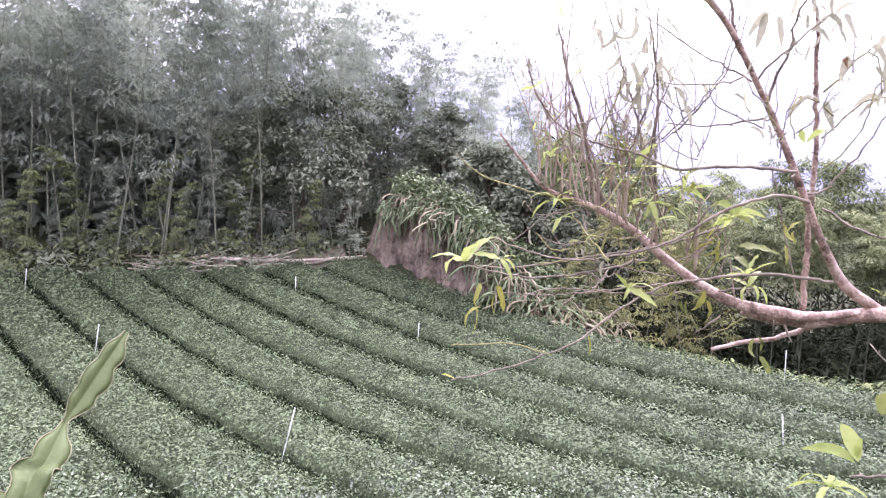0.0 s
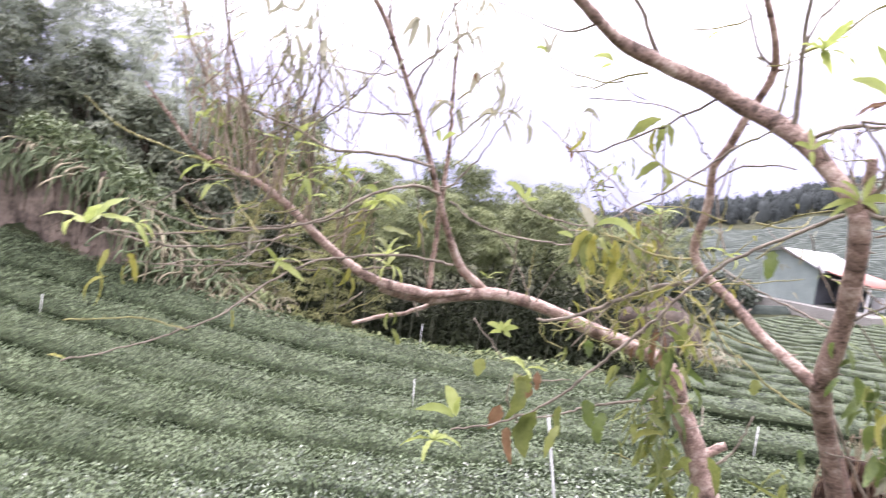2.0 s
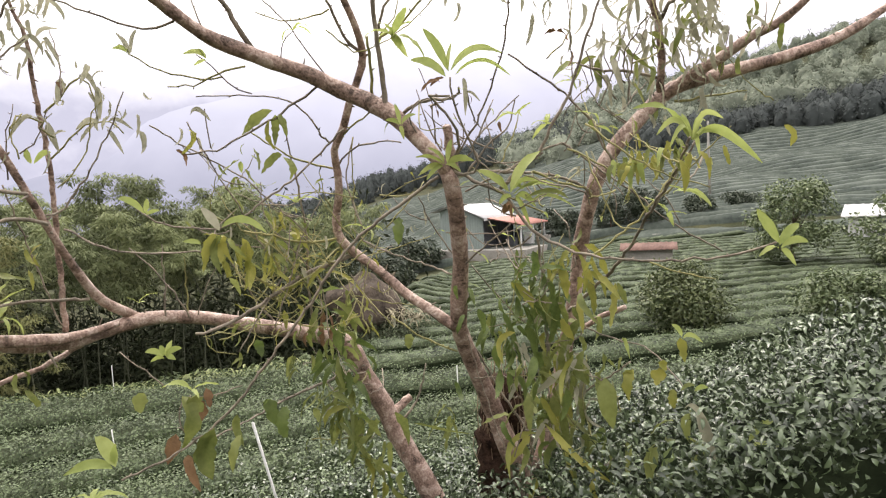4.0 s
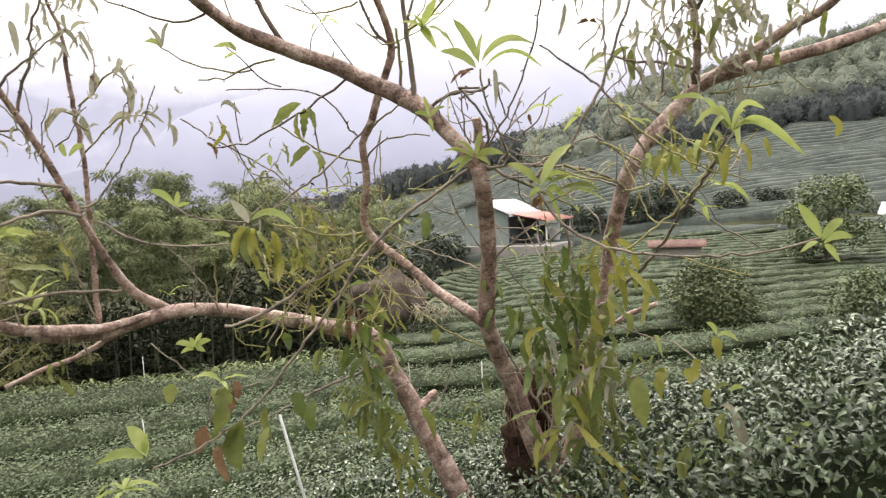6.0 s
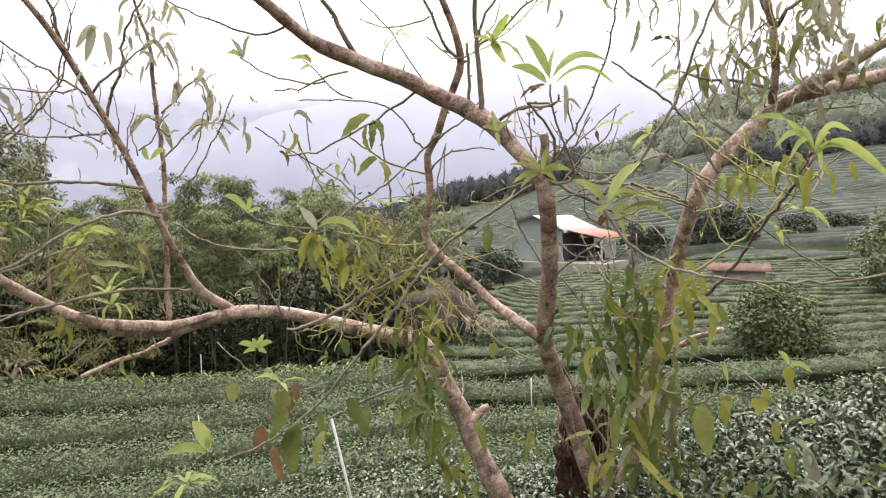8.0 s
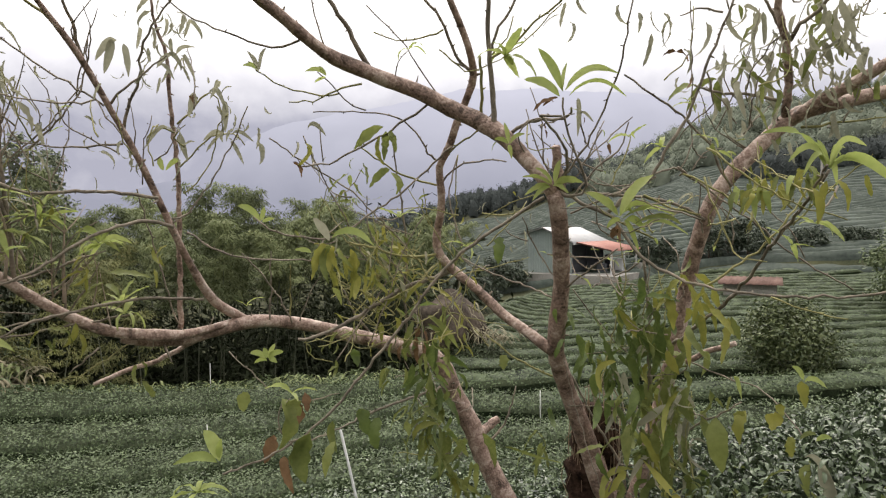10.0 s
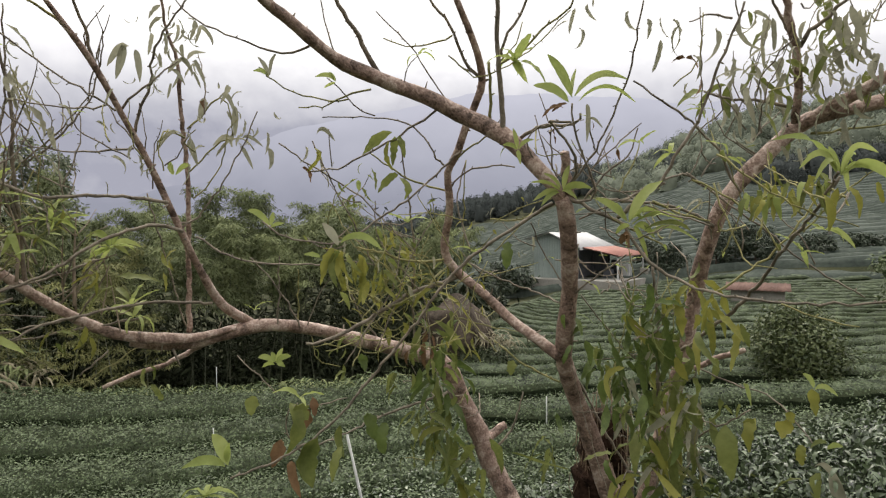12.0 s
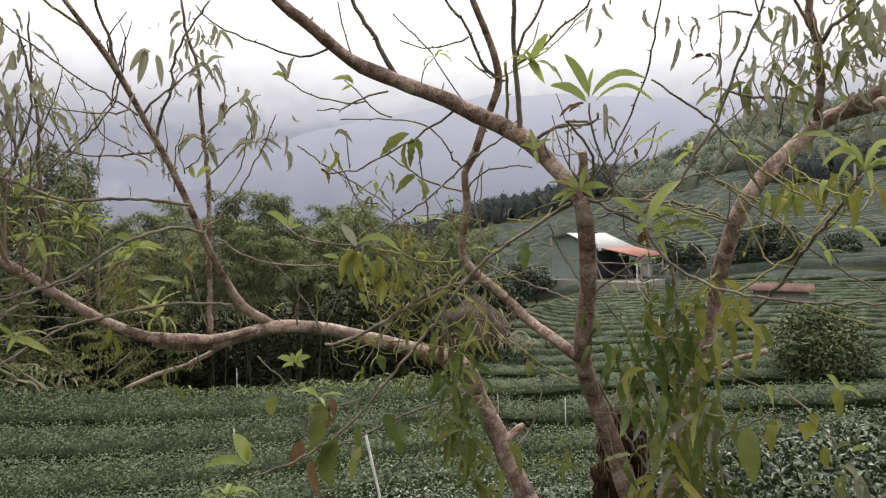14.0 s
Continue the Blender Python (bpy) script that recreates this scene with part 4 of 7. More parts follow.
twig([(1.45, 2.10, 2.03), (1.41, 2.11, 2.01), (1.36, 2.13, 2.01), (1.28, 2.15, 2.01), (1.21, 2.17, 2.02)], 0.0033, 0.0020)
twig([(1.54, 2.13, 1.90), (1.47, 2.16, 1.89), (1.40, 2.18, 1.88), (1.32, 2.21, 1.88), (1.25, 2.23, 1.89)], 0.0040, 0.0020)
twig([(1.49, 2.09, 2.02), (1.52, 2.05, 2.07), (1.55, 2.02, 2.10), (1.57, 1.99, 2.13), (1.61, 1.94, 2.17)], 0.0046, 0.0026)
twig([(1.54, 2.12, 1.95), (1.54, 2.09, 2.01), (1.56, 2.04, 2.10), (1.55, 1.99, 2.18), (1.56, 1.93, 2.25), (1.58, 1.89, 2.30), (1.60, 1.83, 2.35)], 0.0054, 0.0025)
twig([(1.82, 2.35, 1.22), (1.81, 2.32, 1.56), (1.79, 2.27, 1.78), (1.75, 2.22, 1.98), (1.71, 2.16, 2.17), (1.68, 2.12, 2.25), (1.64, 2.10, 2.32), (1.61, 2.06, 2.39), (1.59, 2.03, 2.45)], 0.0114, 0.0034)
twig([(1.73, 2.16, 1.96), (1.67, 2.16, 1.98), (1.64, 2.16, 1.95), (1.63, 2.16, 1.91)], 0.0035, 0.0021)
twig([(1.73, 2.14, 1.99), (1.77, 2.08, 2.05), (1.79, 2.05, 2.09), (1.82, 2.02, 2.08), (1.83, 2.00, 1.96)], 0.0042, 0.0020)
twig([(1.75, 2.17, 1.84), (1.79, 2.12, 1.90), (1.83, 2.09, 1.95), (1.89, 2.03, 1.96), (1.92, 2.01, 1.92)], 0.0035, 0.0021)
twig([(1.71, 2.17, 1.65), (1.76, 2.13, 1.67), (1.81, 2.05, 1.79), (1.85, 1.97, 1.92), (1.87, 1.90, 2.04)], 0.0042, 0.0020)
twig([(1.74, 2.12, 1.74), (1.79, 2.08, 1.80), (1.81, 2.05, 1.86), (1.82, 2.01, 1.98), (1.84, 1.98, 2.02)], 0.0027, 0.0020)
twig([(1.62, 2.18, 1.77), (1.61, 2.14, 1.89), (1.62, 2.09, 2.00)], 0.0027, 0.0013)
twig([(1.63, 2.11, 1.83), (1.62, 2.13, 1.91), (1.66, 2.13, 1.98)], 0.0027, 0.0014)
twig([(1.38, 2.09, 2.18), (1.37, 2.02, 2.24), (1.39, 1.94, 2.29)], 0.0026, 0.0013)
twig([(1.42, 2.09, 2.13), (1.41, 2.01, 2.21), (1.37, 1.95, 2.27)], 0.0026, 0.0013)
twig([(1.91, 2.34, 1.18), (1.82, 2.38, 1.13), (1.73, 2.41, 1.09), (1.62, 2.45, 1.06), (1.54, 2.47, 1.03)], 0.0116, 0.0085)
twig([(1.65, 2.40, 1.18), (1.57, 2.42, 1.13), (1.49, 2.44, 1.08), (1.42, 2.46, 1.07)], 0.0030, 0.0015)
twig([(1.44, 2.42, 1.32), (1.44, 2.40, 1.41), (1.49, 2.36, 1.48), (1.52, 2.33, 1.54)], 0.0044, 0.0021)
twig([(1.39, 2.44, 1.35), (1.43, 2.40, 1.41), (1.47, 2.37, 1.47), (1.50, 2.33, 1.52)], 0.0037, 0.0021)
twig([(1.64, 2.28, 1.76), (1.71, 2.32, 1.56), (1.75, 2.34, 1.45), (1.79, 2.35, 1.31), (1.82, 2.35, 1.23)], 0.0029, 0.0030)
twig([(1.77, 2.17, 1.60), (1.87, 2.08, 1.52), (1.96, 2.00, 1.50), (2.09, 1.86, 1.49), (2.15, 1.79, 1.51), (2.23, 1.69, 1.49)], 0.0042, 0.0020)
twig([(2.54, 1.53, 1.44), (2.45, 1.59, 1.41), (2.36, 1.64, 1.38), (2.17, 1.72, 1.27), (2.06, 1.75, 1.23), (1.98, 1.78, 1.22)], 0.0110, 0.0052)
twig([(2.48, 1.56, 1.51), (2.39, 1.59, 1.50), (2.30, 1.62, 1.51), (2.20, 1.64, 1.54), (2.12, 1.66, 1.56)], 0.0054, 0.0031)
twig([(2.36, 1.00, 1.70), (2.33, 1.12, 1.63), (2.28, 1.25, 1.54), (2.23, 1.35, 1.43), (2.16, 1.47, 1.25), (2.09, 1.55, 1.12), (2.02, 1.62, 1.00), (1.93, 1.70, 0.90), (1.84, 1.77, 0.84), (1.73, 1.86, 0.79)], 0.0056, 0.0039)
twig([(2.22, 1.26, 1.87), (2.15, 1.38, 1.75), (2.08, 1.49, 1.66), (2.00, 1.57, 1.59), (1.92, 1.65, 1.58), (1.84, 1.73, 1.61), (1.80, 1.76, 1.65)], 0.0034, 0.0030)
twig([(2.38, 1.48, 1.86), (2.37, 1.49, 1.87), (2.30, 1.52, 1.97), (2.23, 1.56, 2.01), (2.14, 1.62, 2.02), (2.00, 1.70, 2.01)], 0.0039, 0.0019)
twig([(2.21, 1.35, 2.02), (2.15, 1.46, 1.94), (2.07, 1.58, 1.87), (2.02, 1.64, 1.83), (1.95, 1.71, 1.82)], 0.0042, 0.0025)
twig([(1.89, 1.80, 1.92), (2.00, 1.77, 1.85), (2.16, 1.72, 1.76), (2.25, 1.68, 1.67), (2.37, 1.63, 1.54)], 0.0025, 0.0027)
twig([(1.98, 1.73, 1.93), (2.03, 1.73, 1.84), (2.09, 1.73, 1.75), (2.16, 1.71, 1.62), (2.23, 1.69, 1.48)], 0.0025, 0.0026)
twig([(2.07, 1.74, 1.85), (2.06, 1.74, 1.92), (2.05, 1.73, 1.98)], 0.0026, 0.0019)
twig([(2.52, 1.78, 1.15), (2.49, 1.76, 1.33), (2.45, 1.71, 1.55), (2.37, 1.66, 1.77), (2.35, 1.65, 1.81), (2.28, 1.61, 1.96)], 0.0052, 0.0026)
twig([(2.43, 1.52, 1.77), (2.31, 1.59, 1.81), (2.24, 1.62, 1.85), (2.17, 1.65, 1.90)], 0.0040, 0.0026)
twig([(2.40, 1.47, 1.86), (2.38, 1.38, 1.90), (2.35, 1.24, 1.94)], 0.0039, 0.0030)
twig([(2.43, 1.49, 1.78), (2.44, 1.43, 1.83), (2.46, 1.34, 1.85), (2.49, 1.24, 1.84)], 0.0039, 0.0025)
twig([(2.50, 1.49, 1.56), (2.47, 1.46, 1.78), (2.46, 1.44, 1.88)], 0.0027, 0.0020)
twig([(2.04, 1.44, 2.11), (1.99, 1.45, 2.18), (1.94, 1.45, 2.24), (1.88, 1.45, 2.30), (1.81, 1.45, 2.38)], 0.0094, 0.0057)
twig([(2.36, 1.29, 2.14), (2.30, 1.31, 2.19), (2.23, 1.31, 2.29), (2.16, 1.32, 2.34), (2.10, 1.32, 2.40)], 0.0062, 0.0036)
twig([(2.24, 1.31, 2.26), (2.19, 1.36, 2.23), (2.13, 1.41, 2.22), (2.06, 1.45, 2.24)], 0.0031, 0.0018)
twig([(2.36, 1.28, 2.14), (2.29, 1.30, 2.16), (2.22, 1.31, 2.19)], 0.0031, 0.0018)
twig([(2.30, 1.15, 1.89), (2.29, 1.14, 1.97), (2.26, 1.13, 2.09), (2.23, 1.12, 2.21), (2.20, 1.09, 2.31), (2.18, 1.08, 2.38)], 0.0097, 0.0057)
twig([(2.27, 1.13, 2.16), (2.26, 1.11, 2.20), (2.26, 1.04, 2.29), (2.25, 1.00, 2.35)], 0.0052, 0.0034)
twig([(2.30, 1.20, 1.97), (2.26, 1.17, 2.07), (2.23, 1.15, 2.14)], 0.0053, 0.0046)
twig([(2.28, 1.16, 2.14), (2.30, 1.08, 2.17), (2.30, 1.00, 2.22), (2.31, 0.91, 2.27), (2.29, 0.86, 2.32)], 0.0041, 0.0028)
twig([(1.81, 1.50, 2.17), (1.77, 1.53, 2.15), (1.71, 1.57, 2.15), (1.60, 1.61, 2.18), (1.53, 1.63, 2.20), (1.47, 1.64, 2.25)], 0.0039, 0.0017)
twig([(1.99, 1.43, 2.06), (1.94, 1.50, 2.04), (1.90, 1.56, 2.01), (1.85, 1.62, 2.01)], 0.0034, 0.0018)
twig([(1.97, 1.52, 2.04), (1.92, 1.55, 2.03), (1.82, 1.60, 2.05), (1.74, 1.62, 2.09), (1.71, 1.62, 2.11)], 0.0029, 0.0017)
twig([(2.04, 1.47, 1.99), (2.00, 1.49, 2.00), (1.95, 1.50, 2.04), (1.90, 1.51, 2.08), (1.88, 1.51, 2.09)], 0.0023, 0.0017)
twig([(2.11, 1.38, 2.07), (2.09, 1.38, 2.09), (2.07, 1.35, 2.13), (2.08, 1.31, 2.16)], 0.0023, 0.0013)
twig([(2.22, 1.31, 2.03), (2.08, 1.34, 2.19), (2.02, 1.36, 2.24), (1.96, 1.37, 2.28)], 0.0024, 0.0017)
twig([(1.90, 1.47, 2.13), (1.86, 1.46, 2.18), (1.83, 1.45, 2.24), (1.80, 1.43, 2.29)], 0.0028, 0.0017)
twig([(3.03, 0.48, 1.97), (2.98, 0.46, 2.12), (2.91, 0.47, 2.26), (2.86, 0.47, 2.34), (2.80, 0.48, 2.42)], 0.0144, 0.0092)
twig([(2.95, 0.45, 2.20), (2.93, 0.42, 2.24), (2.92, 0.39, 2.25), (2.90, 0.34, 2.28), (2.88, 0.30, 2.31)], 0.0081, 0.0046)
twig([(2.37, 0.96, 1.74), (2.37, 0.93, 1.77), (2.37, 0.86, 1.85), (2.35, 0.78, 1.97), (2.32, 0.72, 2.07), (2.28, 0.68, 2.17), (2.26, 0.66, 2.21)], 0.0039, 0.0021)
twig([(2.35, 0.73, 2.03), (2.42, 0.68, 1.98), (2.49, 0.62, 1.92), (2.56, 0.57, 1.84), (2.61, 0.55, 1.76), (2.63, 0.53, 1.72)], 0.0026, 0.0046)
twig([(2.41, 0.81, 1.65), (2.44, 0.76, 1.70), (2.46, 0.70, 1.75), (2.47, 0.65, 1.84), (2.48, 0.60, 1.92), (2.47, 0.55, 2.04), (2.46, 0.50, 2.14), (2.45, 0.47, 2.21)], 0.0060, 0.0033)
twig([(2.42, 0.80, 1.70), (2.55, 0.75, 1.76), (2.66, 0.71, 1.79), (2.74, 0.68, 1.76), (2.80, 0.66, 1.73)], 0.0038, 0.0031)
twig([(2.48, 0.59, 1.95), (2.45, 0.58, 2.07), (2.41, 0.57, 2.21)], 0.0017, 0.0013)
twig([(3.10, 0.45, 1.94), (3.10, 0.39, 1.94), (3.09, 0.30, 1.94), (3.08, 0.21, 1.94)], 0.0049, 0.0021)
twig([(2.99, 0.47, 2.20), (2.92, 0.49, 2.28), (2.88, 0.50, 2.31), (2.82, 0.51, 2.37)], 0.0062, 0.0033)
twig([(3.02, 0.49, 2.02), (2.93, 0.56, 2.04), (2.82, 0.63, 2.04), (2.75, 0.68, 2.06)], 0.0062, 0.0031)
twig([(2.86, 0.63, 2.31), (2.77, 0.67, 2.31), (2.68, 0.70, 2.27)], 0.0040, 0.0019)
twig([(2.37, 0.96, 1.72), (2.40, 0.87, 1.67), (2.43, 0.80, 1.63), (2.43, 0.76, 1.57), (2.44, 0.69, 1.50), (2.46, 0.60, 1.45), (2.47, 0.49, 1.43), (2.48, 0.38, 1.42), (2.48, 0.21, 1.43), (2.46, 0.07, 1.47)], 0.0062, 0.0028)
twig([(2.46, 0.38, 1.42), (2.45, 0.28, 1.39), (2.44, 0.21, 1.38)], 0.0026, 0.0015)
twig([(2.83, 0.78, 1.20), (2.79, 0.71, 1.25), (2.66, 0.52, 1.41), (2.51, 0.39, 1.56), (2.38, 0.29, 1.65), (2.24, 0.22, 1.73)], 0.0066, 0.0031)
twig([(2.53, 0.65, 1.78), (2.60, 0.57, 1.70), (2.67, 0.47, 1.61), (2.72, 0.39, 1.52), (2.79, 0.25, 1.42)], 0.0033, 0.0024)
twig([(2.40, 0.87, 1.71), (2.65, 0.80, 1.70), (2.77, 0.75, 1.68), (2.90, 0.70, 1.63)], 0.0044, 0.0053)
twig([(2.56, 0.58, 1.43), (2.59, 0.53, 1.47), (2.63, 0.44, 1.55), (2.66, 0.37, 1.65), (2.68, 0.33, 1.73)], 0.0039, 0.0023)
twig([(2.68, 0.80, 1.07), (2.68, 0.80, 1.24), (2.66, 0.80, 1.37), (2.64, 0.80, 1.50)], 0.0063, 0.0042)
twig([(3.11, 0.84, 1.08), (3.10, 0.76, 1.13), (3.08, 0.65, 1.18)], 0.0112, 0.0100)
twig([(2.53, 1.00, 1.40), (2.58, 0.96, 1.32), (2.62, 0.91, 1.24), (2.69, 0.82, 1.13)], 0.0024, 0.0019)
twig([(2.37, 1.09, 1.64), (2.43, 1.08, 1.54), (2.50, 1.05, 1.44)], 0.0023, 0.0024)
twig([(2.48, 0.99, 1.41), (2.46, 0.89, 1.48), (2.43, 0.79, 1.54)], 0.0035, 0.0022)
twig([(2.51, 1.35, 1.21), (2.54, 1.23, 1.13), (2.58, 1.11, 1.08)], 0.0033, 0.0039)
twig([(2.55, 1.50, 1.49), (2.55, 1.39, 1.45), (2.54, 1.20, 1.40), (2.51, 1.07, 1.37)], 0.0034, 0.0036)
twig([(2.87, 1.85, 0.88), (2.71, 1.87, 0.86), (2.44, 1.89, 0.84), (2.23, 1.87, 0.82), (1.99, 1.84, 0.81)], 0.0076, 0.0027)
twig([(2.97, 1.77, 0.62), (3.04, 1.75, 0.66), (3.09, 1.74, 0.68)], 0.0227, 0.0195)
twig([(2.99, 1.73, 0.59), (3.02, 1.69, 0.64), (3.06, 1.66, 0.71), (3.09, 1.63, 0.86)], 0.0070, 0.0034)
twig([(2.70, 1.12, 1.09), (2.77, 1.04, 0.88), (2.83, 0.94, 0.68)], 0.0040, 0.0043)
twig([(2.78, 0.87, 0.77), (2.78, 0.78, 0.87), (2.78, 0.66, 0.96), (2.77, 0.54, 1.05)], 0.0048, 0.0025)
twig([(2.84, 0.72, 1.14), (2.82, 0.61, 1.11), (2.79, 0.50, 1.10), (2.74, 0.41, 1.05), (2.69, 0.35, 1.00)], 0.0033, 0.0018)
twig([(1.94, 1.76, 0.85), (1.90, 1.78, 0.92), (1.91, 1.78, 1.00), (1.98, 1.69, 1.02), (2.04, 1.63, 1.04)], 0.0033, 0.0019)
twig([(1.85, 1.77, 1.07), (1.81, 1.81, 1.13), (1.76, 1.86, 1.20)], 0.0025, 0.0019)
twig([(2.39, 0.95, 1.71), (2.36, 0.95, 1.79), (2.33, 0.94, 1.85)], 0.016, 0.0135)
twig([(2.38, 0.97, 1.73), (2.34, 0.90, 1.81), (2.23, 0.91, 1.91), (2.20, 0.91, 1.92), (2.20, 0.84, 1.91)], 0.0050, 0.0030)
twig([(2.36, 0.91, 1.70), (2.37, 0.86, 1.73), (2.26, 0.87, 1.91), (2.24, 0.86, 1.97)], 0.0044, 0.0026)
twig([(2.33, 1.04, 1.81), (2.28, 1.04, 1.89), (2.29, 1.00, 1.93), (2.30, 0.96, 1.93)], 0.0028, 0.0016)
twig([(2.37, 0.90, 1.70), (2.39, 0.84, 1.78), (2.42, 0.78, 1.83), (2.42, 0.75, 1.91)], 0.0033, 0.0022)
twig([(2.11, 2.01, 1.24), (2.07, 2.03, 1.34), (2.01, 2.05, 1.43), (1.94, 2.08, 1.52)], 0.0036, 0.0021)
twig([(2.14, 2.22, 1.21), (2.13, 2.19, 1.35), (2.11, 2.15, 1.52)], 0.0046, 0.0022)
twig([(2.22, 2.19, 1.21), (2.22, 2.18, 1.32), (2.20, 2.15, 1.46)], 0.0039, 0.0023)
twig([(2.55, 2.03, 1.12), (2.44, 2.05, 1.27), (2.38, 2.05, 1.38), (2.26, 2.05, 1.56)], 0.0048, 0.0022)
twig([(1.12, 2.41, 1.56), (1.03, 2.40, 1.69), (0.98, 2.36, 1.88), (0.91, 2.30, 2.05), (0.88, 2.27, 2.13), (0.85, 2.22, 2.23)], 0.0105, 0.0033)
twig([(1.00, 2.38, 1.79), (1.05, 2.32, 1.90), (1.08, 2.26, 2.01), (1.09, 2.21, 2.10)], 0.0041, 0.0020)
twig([(1.02, 2.38, 1.70), (1.11, 2.32, 1.77), (1.15, 2.27, 1.83), (1.17, 2.22, 1.93)], 0.0041, 0.0020)
twig([(1.05, 2.38, 1.64), (1.09, 2.34, 1.75), (1.09, 2.30, 1.84)], 0.0034, 0.0020)
twig([(1.64, 2.10, 1.72), (1.46, 2.17, 1.74), (1.29, 2.23, 1.73), (1.17, 2.26, 1.78), (1.00, 2.29, 1.83), (0.86, 2.30, 1.90), (0.78, 2.28, 2.02), (0.75, 2.26, 2.12)], 0.0061, 0.0026)
twig([(1.71, 2.14, 1.62), (1.60, 2.17, 1.64), (1.46, 2.20, 1.59), (1.31, 2.22, 1.49), (1.20, 2.23, 1.44), (0.99, 2.24, 1.40), (0.82, 2.24, 1.41), (0.65, 2.23, 1.47)], 0.0069, 0.0025)
twig([(1.87, 2.25, 1.34), (1.65, 2.26, 1.36), (1.45, 2.26, 1.34), (1.27, 2.24, 1.31), (1.09, 2.20, 1.22), (0.94, 2.13, 1.12), (0.72, 2.05, 1.05), (0.51, 1.95, 1.02)], 0.0060, 0.0023)
twig([(1.24, 2.37, 1.40), (1.03, 2.31, 1.35), (0.79, 2.23, 1.33), (0.62, 2.16, 1.36), (0.55, 2.13, 1.38)], 0.0049, 0.0024)
twig([(1.43, 2.35, 1.32), (1.11, 2.28, 1.29), (0.87, 2.21, 1.27), (0.64, 2.11, 1.29)], 0.0036, 0.0018)
twig([(0.95, 2.35, 1.61), (0.75, 2.31, 1.65), (0.59, 2.27, 1.70), (0.50, 2.23, 1.77)], 0.0040, 0.0019)
twig([(1.29, 2.41, 1.44), (1.25, 2.37, 1.81), (1.24, 2.33, 2.00), (1.21, 2.29, 2.14), (1.17, 2.24, 2.26)], 0.0079, 0.0034)
twig([(1.27, 2.36, 1.85), (1.29, 2.34, 1.87), (1.37, 2.27, 1.97), (1.44, 2.20, 2.09)], 0.0035, 0.0021)
twig([(1.14, 2.41, 1.54), (1.08, 2.40, 1.49), (0.93, 2.38, 1.44), (0.82, 2.36, 1.48)], 0.0035, 0.0020)
twig([(1.18, 2.39, 1.48), (1.21, 2.37, 1.59), (1.29, 2.32, 1.65), (1.35, 2.29, 1.69)], 0.0035, 0.0021)
twig([(1.41, 2.36, 1.30), (1.47, 2.28, 1.42), (1.49, 2.23, 1.50)], 0.0036, 0.0021)
twig([(1.35, 2.39, 1.38), (1.41, 2.33, 1.43), (1.45, 2.29, 1.50), (1.51, 2.22, 1.54)], 0.0029, 0.0021)
twig([(1.02, 2.44, 1.58), (0.95, 2.37, 1.68), (0.86, 2.31, 1.73)], 0.0028, 0.0013)
twig([(0.83, 1.96, 1.11), (0.70, 1.98, 1.14), (0.53, 1.98, 1.13), (0.51, 1.98, 1.13)], 0.0023, 0.0017)
twig([(1.23, 2.38, 1.77), (1.17, 2.37, 1.85), (1.08, 2.35, 1.97), (1.05, 2.33, 2.07)], 0.0028, 0.0014)
twig([(1.25, 2.35, 1.96), (1.28, 2.29, 2.07), (1.29, 2.23, 2.17)], 0.0028, 0.0014)
twig([(1.54, 2.40, 1.18), (1.48, 2.41, 1.13), (1.45, 2.42, 1.10)], 0.0037, 0.0022)
twig([(1.52, 2.34, 1.53), (1.33, 2.36, 1.46), (1.04, 2.38, 1.40), (0.73, 2.36, 1.35), (0.58, 2.34, 1.36)], 0.0050, 0.0026)
twig([(1.63, 2.32, 1.30), (1.25, 2.38, 1.26), (0.90, 2.38, 1.27), (0.74, 2.37, 1.23)], 0.0044, 0.0020)
twig([(1.21, 2.40, 1.54), (1.14, 2.40, 1.70), (1.08, 2.38, 1.86), (1.05, 2.35, 2.00)], 0.0042, 0.0021)
twig([(1.31, 2.37, 1.51), (1.23, 2.37, 1.71), (1.18, 2.35, 1.90), (1.18, 2.31, 2.06)], 0.0042, 0.0021)
twig([(1.08, 2.38, 1.57), (0.96, 2.38, 1.59), (0.84, 2.37, 1.54), (0.72, 2.34, 1.45)], 0.0034, 0.0020)
twig([(1.20, 2.40, 1.48), (1.14, 2.37, 1.35), (1.02, 2.36, 1.30), (0.92, 2.34, 1.21)], 0.0035, 0.0020)
twig([(1.38, 2.34, 1.43), (1.42, 2.30, 1.58), (1.49, 2.24, 1.64)], 0.0035, 0.0021)
twig([(2.22, 1.66, 1.20), (2.27, 1.62, 1.37), (2.31, 1.57, 1.54), (2.35, 1.51, 1.66)], 0.0026, 0.0019)
twig([(2.11, 1.73, 1.13), (2.20, 1.67, 1.29), (2.25, 1.62, 1.41), (2.27, 1.59, 1.58)], 0.0026, 0.0019)
twig([(2.42, 1.59, 1.14), (2.40, 1.61, 1.36), (2.26, 1.70, 1.58), (2.23, 1.69, 1.73)], 0.0027, 0.0020)
twig([(2.52, 0.90, 1.07), (2.58, 0.88, 1.25), (2.61, 0.85, 1.43), (2.61, 0.87, 1.56)], 0.0024, 0.0018)
twig([(2.68, 0.73, 0.96), (2.71, 0.78, 1.17), (2.74, 0.77, 1.31), (2.75, 0.80, 1.46)], 0.0025, 0.0019)
twig([(2.78, 0.37, 1.51), (2.77, 0.42, 1.61), (2.74, 0.51, 1.68), (2.71, 0.63, 1.72)], 0.0024, 0.0018)
twig([(2.53, 0.87, 0.75), (2.63, 0.84, 0.95), (2.67, 0.84, 1.09)], 0.0025, 0.0019)
